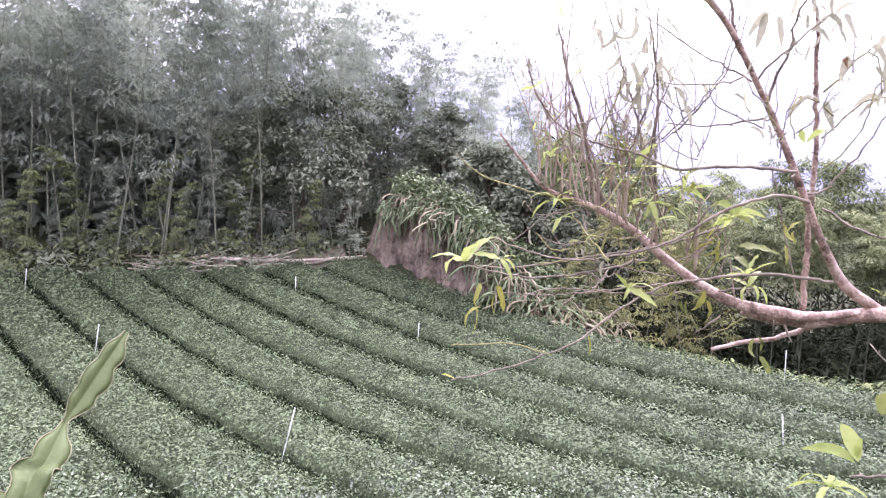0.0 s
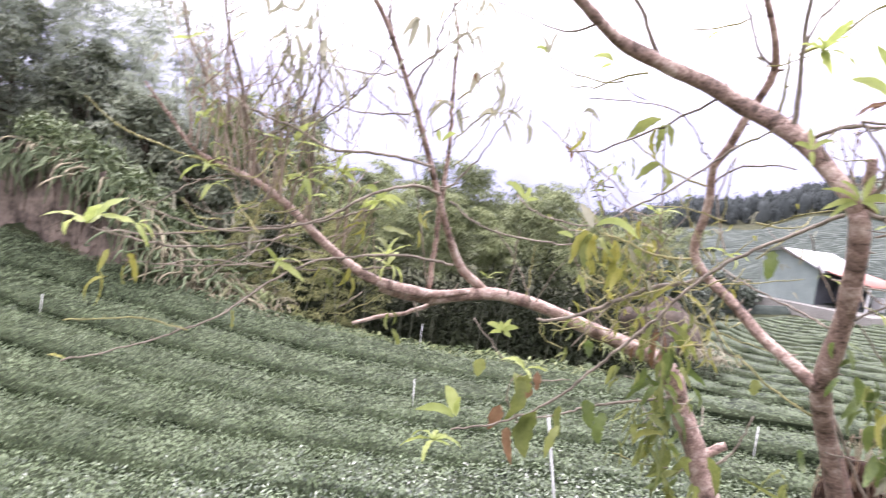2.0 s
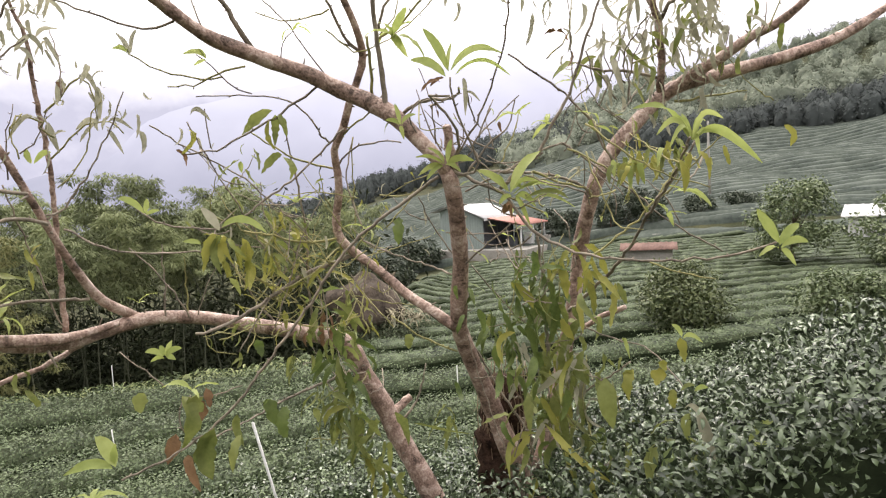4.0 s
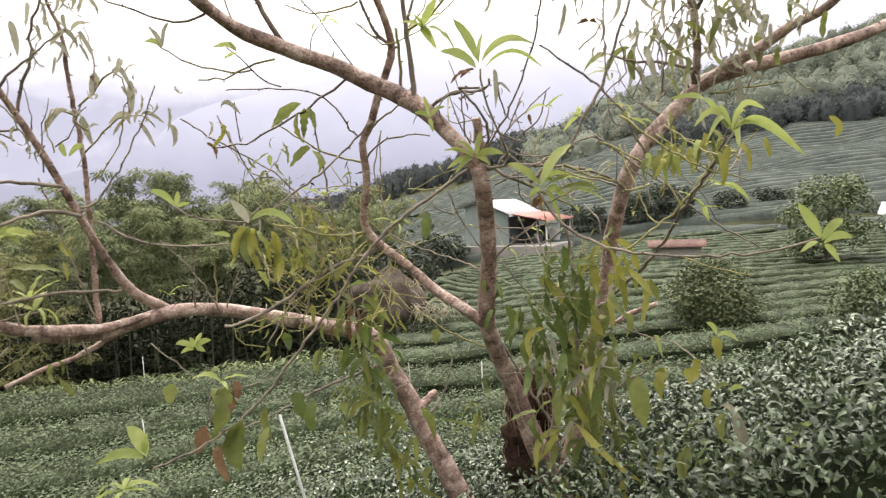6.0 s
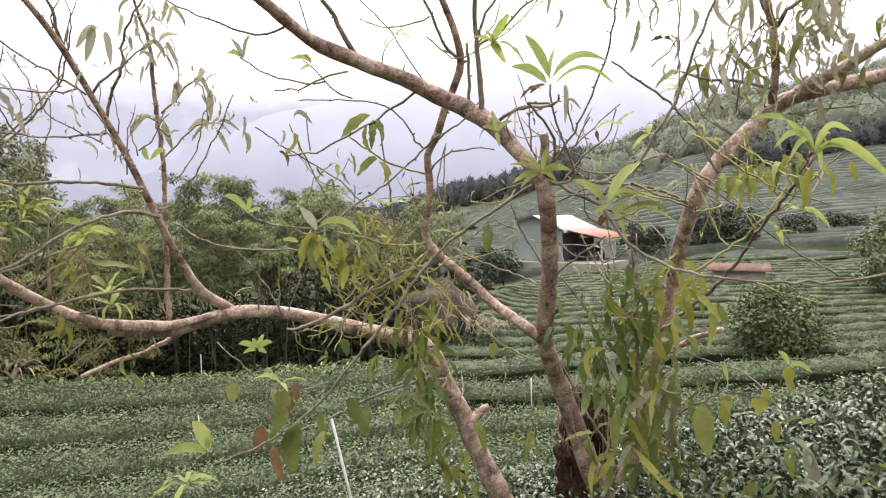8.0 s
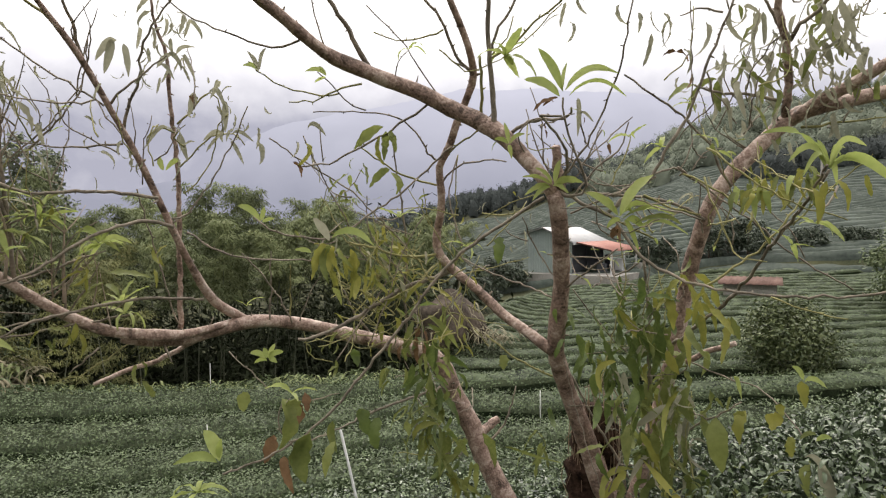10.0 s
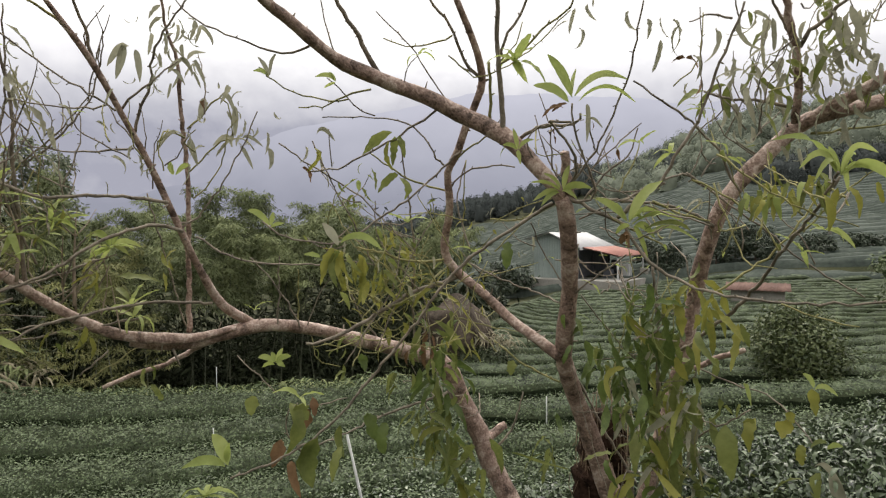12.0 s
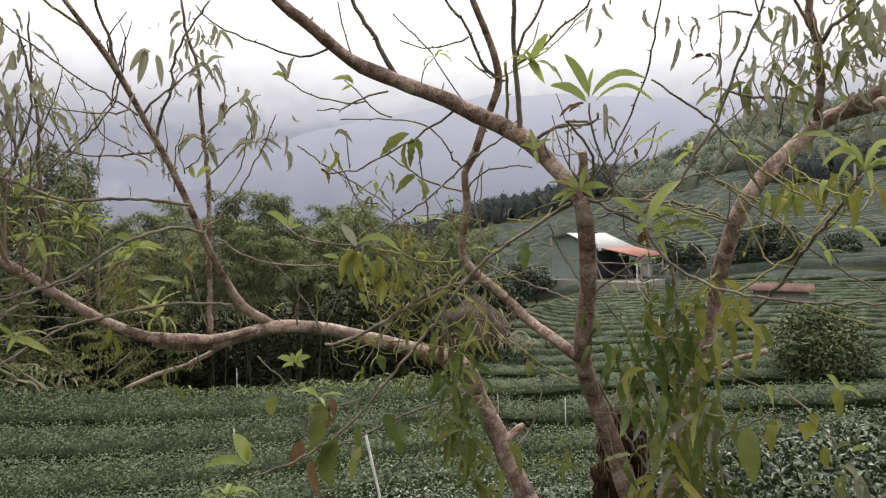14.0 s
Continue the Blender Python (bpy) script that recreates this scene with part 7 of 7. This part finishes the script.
    a, b = np.array(a, float), np.array(b, float)
    t = np.linspace(0, 1, 12)[:, None]
    c = a + (b - a) * t + np.array([0, 0, -0.12]) * (4 * t * (1 - t)) + rng.normal(0, 0.01, (12, 3))
    home = c[0].copy()
    ob = thing("bamboo_pole", label, "pole", "lying poles", pose(*home))
    put("pole", as_mesh("pole", *tube(np.column_stack([c - home, np.linspace(radius, radius * 0.7, 12)]), 8), POLE, True), ob)


lying_pole((-7.8, 20.6, -0.42), (-3.0, 21.1, -0.28), 0.07, 1)
lying_pole((-7.2, 20.8, -0.5), (-2.9, 21.3, -0.32), 0.055, 2)
rng = np.random.RandomState(5)
for i in range(26):
    az = rng.uniform(-30, -18)
    x, y = at_polar(az, float(edge(az)) + rng.uniform(0.3, 1.3))
    d = rng.uniform(-0.6, 0.6)
    L = rng.uniform(1.2, 2.8)
    z = float(canopy(x, y)) - 0.45 + rng.uniform(0, 0.35)
    lying_pole((x, y, z), (x + L * math.cos(d), y + L * math.sin(d), z + rng.uniform(-0.2, 0.45)), 0.028, 20 + i, "broken bamboo pole in a brush heap")

# clay showing under the poles
clay_az = np.linspace(-23, -11.5, 30)
g_ = np.stack([np.stack([EYE_X + (edge(clay_az) + d) * np.sin(np.radians(clay_az)), EYE_Y + (edge(clay_az) + d) * np.cos(np.radians(clay_az)),
                         canopy(EYE_X + (edge(clay_az) + d) * np.sin(np.radians(clay_az)), EYE_Y + (edge(clay_az) + d) * np.cos(np.radians(clay_az))) + h + 0.05 * waves(clay_az, clay_az, 1.2, 8 + int(d * 9))], -1)
               for d, h in ((0.15, -0.8), (0.35, -0.55), (0.6, -0.3), (1.0, -0.12), (1.6, -0.1), (2.6, -0.6))])
tagged(put("clay_lip", as_mesh("clay_lip", g_.reshape(-1, 3), sheet_faces(*g_.shape[:2]), CLAY, True)), "bare orange-brown soil along the top of the field", "bank", kind="structure")


# ---- marker stakes in the field ----
STAKE = surface("white_stake", (0.5, 0.5, 0.48), (0.68, 0.68, 0.66), 0.5, 8, 60, 0.1)


def stake(x, y, rise, lean_x=0.0, lean_y=0.0, radius=0.011):
    z = float(canopy(x, y))
    ob = thing("marker_stake", "thin white plastic stake standing in a tea row", "stake", "marker stakes", pose(x, y, z - 0.7))
    put("rod", as_mesh("rod", *tube(np.array([[0, 0, 0, radius], [lean_x * 0.7, lean_y * 0.7, 0.7, radius], [lean_x * (0.7 + rise), lean_y * (0.7 + rise), 0.7 + rise, radius]]), 7), STAKE, True), ob)


# ---- rock in the gully ----
ROCK = surface("gully_rock", (0.03, 0.024, 0.019), (0.15, 0.12, 0.094), 0.9, 1.6, 14, 1.0, spec=0.15)


def boulder(name, label, x, y, z, size, seed):
    bm = bmesh.new()
    bmesh.ops.create_icosphere(bm, subdivisions=4, radius=1.0)
    for v in bm.verts:
        n = noise.noise(v.co * 1.3 + Vector((seed, 0, 0))) * 0.35 + noise.noise(v.co * 4 + Vector((0, seed, 0))) * 0.1
        n -= 0.22 * max(0.0, noise.noise(v.co * 0.9 + Vector((seed, seed, 3))))
        v.co = Vector((v.co.x * size[0], v.co.y * size[1], v.co.z * size[2])) * (1 + n + 0.05 * abs(noise.noise(v.co * 7)))
    ob = part(name, bm, ROCK, None)
    ob.location = (x, y, z)
    for p in ob.data.polygons:
        p.use_smooth = True
    return tagged(ob, label, "rock")


# ---- shrubs and trees on the far side ----
CROWN_DARK = surface("dark_crown_leaf", (0.02, 0.03, 0.02), (0.085, 0.105, 0.065), 0.6, 0.6, 5, 0.0, 0.5, 0.1)
CITRUS = surface("citrus_leaf", (0.03, 0.05, 0.018), (0.16, 0.185, 0.078), 0.42, 1.5, 8, 0.0, 0.6, 0.15)
broadleaf("round_shrub", "round dense shrub with yellow-green leaves among the tea", *at_polar(77.6, 12.6), 1.9, 0.74, 91, CITRUS, 90, 0.08, "field shrubs", 0.035, 130)
broadleaf("round_shrub", "dark spreading shrub among the tea rows", *at_polar(90.0, 12.8), 1.45, 0.85, 92, BUSH_LEAF, 70, 0.08, "field shrubs", 0.035, 150)
broadleaf("field_tree", "round-headed tree standing among terraces", *at_polar(86.0, 27), 3.9, 1.45, 93, BUSH_LEAF, 50, 0.16, "", 0.09, 130)
broadleaf("field_tree", "leafy bush beside the terraces", *at_polar(93.5, 26), 3.2, 1.6, 94, BUSH_LEAF, 44, 0.16, "", 0.09, 120)
for i, (az, r, h, w) in enumerate(((71.5, 47, 2.6, 1.2), (73, 48, 3.2, 1.3), (74.5, 47, 2.8, 1.4), (67.5, 46, 2.2, 1.3), (66.3, 47, 2.4, 1.2), (79, 50, 1.6, 1.2), (82, 52, 1.4, 1.3), (54.3, 40, 2.0, 1.2), (52.8, 39, 2.4, 1.3), (51.0, 30, 1.8, 1.1), (49.5, 24, 1.6, 0.9))):
    broadleaf("yard_tree", "dark tree near the farm buildings", *at_polar(az, r), h, w, 100 + i, CROWN_DARK, 26, 0.24, "yard trees", 0.08, 70)


# ---- farm hut with white and red sheet roofs ----
WALL_SHEET = surface("pale_green_sheet", (0.2, 0.24, 0.222), (0.285, 0.33, 0.305), 0.5, 1.2, 12, 0.1)
ROOF_WHITE = surface("white_roof_sheet", (0.46, 0.46, 0.46), (0.58, 0.58, 0.57), 0.5, 0.8, 10, 0.1)
ROOF_RED = surface("red_roof_sheet", (0.27, 0.11, 0.085), (0.38, 0.18, 0.14), 0.5, 0.9, 12, 0.1)
ROOF_BROWN = surface("rusty_roof_sheet", (0.10, 0.06, 0.05), (0.20, 0.128, 0.105), 0.9, 1.5, 16, 0.3, spec=0.15)
DARK_IN = surface("dark_sheet_and_shade", (0.055, 0.06, 0.07), (0.11, 0.117, 0.13), 0.9, 1.0, 10, 0.2)
CONCRETE = surface("concrete", (0.20, 0.19, 0.165), (0.36, 0.345, 0.31), 0.9, 0.7, 12, 0.4)


def box_bm(x0, x1, y0, y1, z0, z1, tilt=0.0, bevel=0.0):
    bm = bmesh.new()
    bmesh.ops.create_cube(bm, size=1.0)
    for v in bm.verts:
        v.co = Vector(((x0 + x1) / 2 + v.co.x * (x1 - x0), (y0 + y1) / 2 + v.co.y * (y1 - y0), (z0 + z1) / 2 + v.co.z * (z1 - z0)))
        v.co.z += tilt * (v.co.x - (x0 + x1) / 2)
    if bevel:
        bmesh.ops.bevel(bm, geom=bm.edges, offset=bevel, segments=2, affect="EDGES")
    return bm


def pitched_roof(name, x0, x1, eave_y, ridge_y, eave_z, ridge_z, mat, parent):
    """A sheet that climbs from its eave to the ridge, ribbed down the slope."""
    n = 40
    x = np.linspace(x0, x1, n)
    rib = 0.035 * (np.arange(n) % 4 == 0)
    rows = [np.stack([x, np.full(n, y), z + rib + d], -1) for y, z, d in ((eave_y, eave_z, -0.05), (eave_y, eave_z, 0), (ridge_y, ridge_z, 0), (ridge_y, ridge_z, -0.05))]
    g = np.stack(rows)
    return put(name, as_mesh(name, g.reshape(-1, 3), sheet_faces(4, n), mat), parent)


def sheet_roof(name, corners, mat, parent, label, ribs=26):
    """A ribbed metal sheet over four corners: eave start, eave end, ridge end, ridge start; thin, with a turned edge."""
    a, b, c, d = (np.array(q, float) for q in corners)
    n = np.cross(b - a, d - a)
    n /= np.linalg.norm(n)
    n *= np.sign(n[2])
    u = np.linspace(0, 1, ribs * 4 + 1)[:, None]
    lift = (0.03 * (np.arange(len(u)) % 4 == 0))[:, None] * n
    low, high = a + (b - a) * u + lift, d + (c - d) * u + lift
    g = np.stack([low - n * 0.06, low, high, high - n * 0.06, low - n * 0.06])
    return put(name, as_mesh(name, g.reshape(-1, 3), sheet_faces(*g.shape[:2]), mat), parent, label)


def farm_hut():
    """Gabled hut whose corner points at the field; along its open side a lean-to awning."""
    x, y = at_polar(59.9, 41)
    wide, deep, eave, peak, out = 2.9, 5.2, 2.15, 3.05, 2.4
    ob = thing("farm_hut", "sheet-metal farm hut with white gable roof and red awning", "hut", place=pose(x, y, -1.3, 0, 0, -59.35 - 24) @ Matrix.Diagonal((1.1, 1.1, 1, 1)))
    gable = bmesh.new()
    mid, left = -0.62 * wide, 2.72
    ring = [(-wide, 0), (0, 0), (0, eave), (mid, peak - 0.06), (-wide, left)]
    front, back = [gable.verts.new((q[0], 0.0, q[1])) for q in ring], [gable.verts.new((q[0], 0.08, q[1])) for q in ring]
    gable.faces.new(front), gable.faces.new(back[::-1])
    for i in range(5):
        gable.faces.new((front[i - 1], front[i], back[i], back[i - 1]))
    part("wall", gable, WALL_SHEET, ob, "pale green corrugated gable wall")
    for i in range(17):
        q = -wide + 0.1 + i * (wide - 0.2) / 16
        h = float(np.interp(q, [-wide, mid, 0], [left, peak, eave])) - 0.12
        part("wall_rib", box_bm(q - 0.03, q + 0.03, -0.025, -0.002, 0.05, h), WALL_SHEET, ob)
    part("wall", box_bm(-wide, -wide + 0.08, 0.08, deep, 0, left - 0.06), WALL_SHEET, ob, "pale green corrugated side wall")
    part("wall", box_bm(-wide + 0.08, 0, deep - 0.08, deep, 0, eave), DARK_IN, ob, "back wall, interior shade in its dark colour")
    part("wall", box_bm(-0.2, -0.14, 0.1, deep - 0.1, 0, eave - 0.2), DARK_IN, ob, "dark sheet wall under the awning")
    sheet_roof("roof", ((0.25, -0.35, eave - 0.12), (0.25, deep + 0.3, eave - 0.12), (mid, deep + 0.3, peak), (mid, -0.35, peak)), ROOF_WHITE, ob, "white ribbed roof slope")
    sheet_roof("roof", ((-wide - 0.45, -0.35, left - 0.1), (-wide - 0.45, deep + 0.3, left - 0.1), (mid, deep + 0.3, peak), (mid, -0.35, peak)), ROOF_WHITE, ob, "white ribbed roof slope")
    sheet_roof("awning", ((out, 0.1, eave - 0.62), (out, deep + 0.2, eave - 0.62), (0.2, deep + 0.2, eave - 0.1), (0.2, 0.1, eave - 0.1)), ROOF_RED, ob, "faded red sheet awning")
    part("fascia", box_bm(0.22, 0.27, -0.33, deep + 0.28, eave - 0.26, eave - 0.15), ROOF_WHITE, ob, "white eave board")
    for py in (0.4, 2.6, 4.9):
        part("post", box_bm(out - 0.18, out - 0.1, py, py + 0.08, 0, eave - 0.6), ROOF_WHITE, ob, "pale metal post")
        part("post", box_bm(-0.08, 0.0, py - 0.2, py - 0.12, 0, eave - 0.02), DARK_IN, ob, "dark corner post")
    part("floor_slab", box_bm(-wide - 0.4, out + 0.7, -1.1, deep + 0.4, -0.75, -0.004), CONCRETE, ob, "worn concrete slab")
    for i, (px, py, h, w, mat) in enumerate(((1.2, 1.5, 0.6, 0.5, DARK_IN), (1.9, 2.6, 0.9, 0.45, ROOF_WHITE), (1.6, 3.6, 0.75, 0.6, WALL_SHEET), (2.5, 4.3, 0.55, 0.5, CONCRETE), (0.7, 4.0, 1.1, 0.4, DARK_IN))):
        b = part("crate", box_bm(px - w / 2, px + w / 2, py, py + 0.5, 0.0, h, 0, 0.03), mat, None, "")
        b.matrix_world = ob.matrix_world
        tagged(b, ("dark blue-grey", "dirty white", "pale green", "grey", "dark blue-grey")[i] + " crate stored under the red awning", "crate", "hut clutter")


def low_shed():
    x, y = at_polar(74.7, 30)
    ob = thing("low_shed", "low shed with a rusty red-brown sheet roof", "shed", place=pose(x, y, -1.6, 0, 0, -74.7) @ Matrix.Diagonal((0.86, 1, 1, 1)))
    part("wall", box_bm(-1.2, 1.2, -0.7, 0.7, 0, 0.8), CONCRETE, ob, "pale plastered wall")
    pitched_roof("roof", -1.45, 1.45, -0.95, 0.0, 0.82, 1.06, ROOF_BROWN, ob)
    pitched_roof("roof", -1.45, 1.45, 0.95, 0.0, 0.82, 1.06, ROOF_BROWN, ob)
    part("wall", box_bm(-1.15, 1.15, -0.1, 0.1, 0.75, 0.99), CONCRETE, ob, "gable fill")


def white_shed():
    x, y = at_polar(92.3, 40)
    ob = thing("white_shed", "small white building with a pale flat roof", "shed", place=pose(x, y, -1.75, 0, 0, -92))
    part("wall", box_bm(-1.8, 1.8, -1.5, 1.5, 0, 1.8), ROOF_WHITE, ob, "whitewashed wall")
    pitched_roof("roof", -2.1, 2.1, -1.9, 1.9, 1.75, 2.25, ROOF_WHITE, ob)
    part("door", box_bm(-0.5, 0.3, -1.56, -1.5, 0, 1.5), DARK_IN, ob, "dark plate standing for the shaded doorway")


farm_hut()
low_shed()
white_shed()

# low retaining wall and farm road behind the terraces
wall_az = np.linspace(75, 95, 40)
for name, label, r0, r1, lift, mat in (("retaining_wall", "low pale concrete retaining wall above the terraces", 44.6, 44.9, -0.15, CONCRETE),):
    g_ = np.stack([np.stack([EYE_X + r * np.sin(np.radians(wall_az)), EYE_Y + r * np.cos(np.radians(wall_az)),
                             canopy(EYE_X + 45 * np.sin(np.radians(wall_az)), EYE_Y + 45 * np.cos(np.radians(wall_az))) + h], -1)
                   for r, h in ((r0, -0.5), (r0, lift), (r1, lift), (r1, -0.5))])
    tagged(put(name, as_mesh(name, g_.reshape(-1, 3), sheet_faces(*g_.shape[:2]), mat)), label, "wall", kind="structure")


def utility_pole(az, r, height, radius):
    x, y = at_polar(az, r)
    ob = thing("utility_pole", "pale concrete utility pole on the far slope", "pole", "utility poles", pose(x, y, float(ground_z(x, y))))
    put("shaft", as_mesh("shaft", *tube(np.array([[0, 0, -0.3, radius], [0, 0, height, radius * 0.7]]), 10), CONCRETE, True), ob)


utility_pole(79.7, 62, 7.0, 0.13)

# ---- terraced tea on the far hillside, and the woods above it ----
FAR_TEA = surface("far_tea", (0.024, 0.034, 0.028), (0.088, 0.104, 0.084), 0.8, 0.5, 4, 0.4, spread=0.6, spec=0.2)


def far_terraces():
    ta = np.linspace(47, 100, 170)
    rr = []
    for k in range(68):
        r0 = 42.8 + k * 1.65
        rr += [(r0, -0.6), (r0 + 0.08, 0.2), (r0 + 0.3, 0.5), (r0 + 0.95, 0.45), (r0 + 1.12, -0.6)]
    g = []
    for r, h in rr:
        rad = r * (1 + 0.05 * np.sin(np.radians(ta * 5)) + 0.03 * np.sin(np.radians(ta * 11 + 40)))
        x, y = EYE_X + rad * np.sin(np.radians(ta)), EYE_Y + rad * np.cos(np.radians(ta))
        g.append(np.stack([x, y, ground_z(x, y) + h + 0.06 * waves(x, y, 2, 6)], -1))
    g = np.stack(g)
    tagged(put("far_tea_terraces", as_mesh("far_tea_terraces", g.reshape(-1, 3), sheet_faces(*g.shape[:2]), FAR_TEA)), "far hillside of narrow terraced tea rows", "tea bush", kind="stuff")


far_terraces()
FAR_WOOD_HAZED = surface("far_wood_leaf_hazed", (0.075, 0.09, 0.07), (0.28, 0.31, 0.235), 0.9, 0.12, 0.9, 0.0, 0.15, 0.15, spec=0.05)
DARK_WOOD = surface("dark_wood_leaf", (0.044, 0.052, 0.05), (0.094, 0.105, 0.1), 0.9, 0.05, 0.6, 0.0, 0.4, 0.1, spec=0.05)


def dome(rng, centre, radii):
    """A lumpy low dome, the close mass of a far tree's crown."""
    a, e = np.meshgrid(np.linspace(0, 2 * math.pi, 11), np.linspace(-0.5, 1.45, 6))
    k = 0.56 * (1 + 0.25 * rng.uniform(-1, 1, a.shape))
    k[:, -1] = k[:, 0]
    v = np.stack([np.cos(a) * np.cos(e), np.sin(a) * np.cos(e), np.sin(e)], -1) * k[..., None] * radii + centre
    return v.reshape(-1, 3), sheet_faces(6, 11)


def far_woods(name, label, mat, seed, count, az0, az1, r0, r1, size, shape, leaf, per=110):
    rng = np.random.RandomState(seed)
    pieces = []
    for _ in range(count):
        az, r = rng.uniform(az0, az1), r0 + (r1 - r0) * rng.rand() ** 0.8
        x, y = at_polar(az, r)
        s = size * rng.uniform(0.6, 1.4)
        at, radii = np.array([x, y, float(ground_z(x, y)) + s * shape * 0.35]), np.array([s, s, s * shape])
        pieces += [dome(rng, at, radii), billow(rng, at, radii * 0.84, per, leaf, leaf * 0.45, 0.5)]
    tagged(put(name, as_mesh(name, *join(pieces), mat)), label, "woods", kind="stuff")


far_woods("far_woods", "pale bamboo woods on the upper hillside", FAR_WOOD_HAZED, 201, 430, 62, 100, 129, 240, 3.4, 1.35, 0.6, 290)
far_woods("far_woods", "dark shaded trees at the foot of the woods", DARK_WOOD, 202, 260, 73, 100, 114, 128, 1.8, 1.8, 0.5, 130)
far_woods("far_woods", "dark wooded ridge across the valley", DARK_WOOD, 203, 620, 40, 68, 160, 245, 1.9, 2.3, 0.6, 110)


# ---- stakes, boulder ----
stake(-12.44, 17.42, 0.35, 0.1, 0.0, 0.012)
stake(-7.6, 12.95, 0.4, 0.12, 0.05, 0.010)
stake(-1.7, 6.98, 0.5, 0.24, 0.0, 0.0075)
stake(-0.57, 14.43, 0.28, 0.05, 0.0, 0.010)
stake(-4.54, 18.12, 0.25, 0.0, 0.0, 0.015)
stake(6.79, 11.92, 0.3, 0.0, 0.0, 0.009)
stake(4.84, 8.04, 0.3, -0.05, 0.06, 0.008)
stake(8.36, 4.93, 0.28, 0.0, 0.0, 0.009)
stake(3.17, 2.59, 0.66, -0.13, 0.18, 0.0085)
boulder("boulder", "large pale weathered boulder above the gully", *at_polar(48.9, 15.4), -0.75, (0.95, 0.75, 0.78), 3.0)
ledge = np.random.RandomState(64)
tagged(put("undergrowth", as_mesh("undergrowth", *join([plume(ledge, np.array([*at_polar(ledge.uniform(47, 53.5), ledge.uniform(13.9, 15.2)), ledge.uniform(-1.7, -1.2)]), np.array([0.4, 0.4, 0.28]), 90, 0.13, 0.04, 0.3) for _ in range(34)]), GULLY_SHADE_LEAF)), "low plants added on the ledge under the boulder, coloured as its shade", "undergrowth", kind="stuff")
tussocks("dry_grass", "dry grass round the boulder", [(*at_polar(az, 15.2 + rng.uniform(-0.5, 0.6)), -1.3 + rng.uniform(0, 0.9)) for az in np.linspace(47.0, 54, 14)], 16, 0.6, STRAW, 86)
tussocks("silver_grass", "green grass beside the boulder", [(*at_polar(az, 14.6 + rng.uniform(-0.5, 0.6)), -1.4 + rng.uniform(0, 0.3)) for az in np.linspace(44.0, 48, 8)], 12, 0.5, GRASS, 87)


# ---- climbing cactus beside the path ----
CACTUS = surface("cactus_skin", (0.056, 0.078, 0.024), (0.094, 0.12, 0.044), 0.65, 12, 90, 0.25, spread=0.6)
cactus = thing("climbing_cactus", "three-ribbed climbing cactus with wavy pale-edged stems", "cactus", place=pose(-0.02, 0.72, float(ground_z(-0.02, 0.72))))


def cactus_stem(pts, width, turn_):
    """A three-ribbed stem; the ribs' edges are scalloped and horny."""
    base = np.array(cactus.location)
    line = smooth_line(pts, 0.006)
    c, w = line[:, :3] - base, line[:, 3] * width
    n = len(c)
    w = w * np.minimum(1, np.minimum(np.arange(n) + 2, np.arange(n)[::-1] + 1) / 7.0) ** 0.6
    d = np.gradient(c, axis=0)
    d /= np.linalg.norm(d, axis=1, keepdims=True)
    side = np.cross(d, [0.1, 0.9, 0.2])
    side /= np.linalg.norm(side, axis=1, keepdims=True)
    up = np.cross(side, d)
    k = 24
    th = np.arange(k) * 2 * math.pi / k
    rib = np.abs(((th + 1e-6) * 3 / (2 * math.pi) + 0.5) % 1 - 0.5) * 2
    prof = 0.24 + 0.76 * (1 - rib) ** 1.7
    s = np.arange(n)[:, None] * 0.006
    edge_ = (1 - rib)[None, :] ** 4
    r = prof[None, :] * (1 + 0.16 * edge_ * (np.abs(np.sin(s * math.pi / 0.046)) * 2 - 1)) * w[:, None]
    a = th + turn_
    v = c[:, None] + r[..., None] * (side[:, None] * np.cos(a)[None, :, None] + up[:, None] * np.sin(a)[None, :, None])
    i = np.arange(n * k).reshape(n, k)
    j = np.roll(i, -1, 1)
    stem = put("stem", as_mesh("stem", v.reshape(-1, 3), np.stack([i[:-1], j[:-1], j[1:], i[1:]], -1).reshape(-1, 4), CACTUS, True), cactus)
    for q in range(3):
        m_ = q * (k // 3)
        rim = v[:, m_] + (v[:, m_] - c) * 0.02
        put("rib_edge", as_mesh("rib_edge", *tube(np.column_stack([rim, 0.0009 + 0.0003 * np.sin(np.arange(n) * 0.9)]), 5), RIB_EDGE, True), stem, "pale horny rib edge")


RIB_EDGE = surface("horny_edge", (0.115, 0.118, 0.06), (0.21, 0.205, 0.12), 0.8, 20, 90, 0.1)
cactus_stem([(-0.02, 0.70, 0.0, 0.8), (-0.03, 0.71, 0.5, 1.0), (-0.02, 0.715, 0.95, 1.0), (-0.019, 0.742, 1.171, 1.0), (-0.022, 0.80, 1.22, 1.0), (-0.024, 0.851, 1.264, 0.35)], 0.026, 0.5)
cactus_stem([(-0.024, 0.847, 1.262, 0.3), (-0.018, 0.88, 1.292, 0.9), (-0.008, 0.92, 1.332, 0.85), (0.004, 0.961, 1.371, 0.55)], 0.024, 0.6)
cactus_stem([(-0.015, 0.735, 1.12, 0.9), (-0.022, 0.70, 1.21, 1.0), (-0.044, 0.659, 1.26, 1.0), (-0.066, 0.578, 1.335, 1.0), (-0.08, 0.53, 1.385, 0.9)], 0.034, 1.2)
cactus_stem([(-0.08, 0.535, 1.38, 0.5), (-0.03, 0.515, 1.36, 1.0), (0.0, 0.535, 1.335, 1.0), (0.02, 0.572, 1.31, 0.6)], 0.034, 0.2)
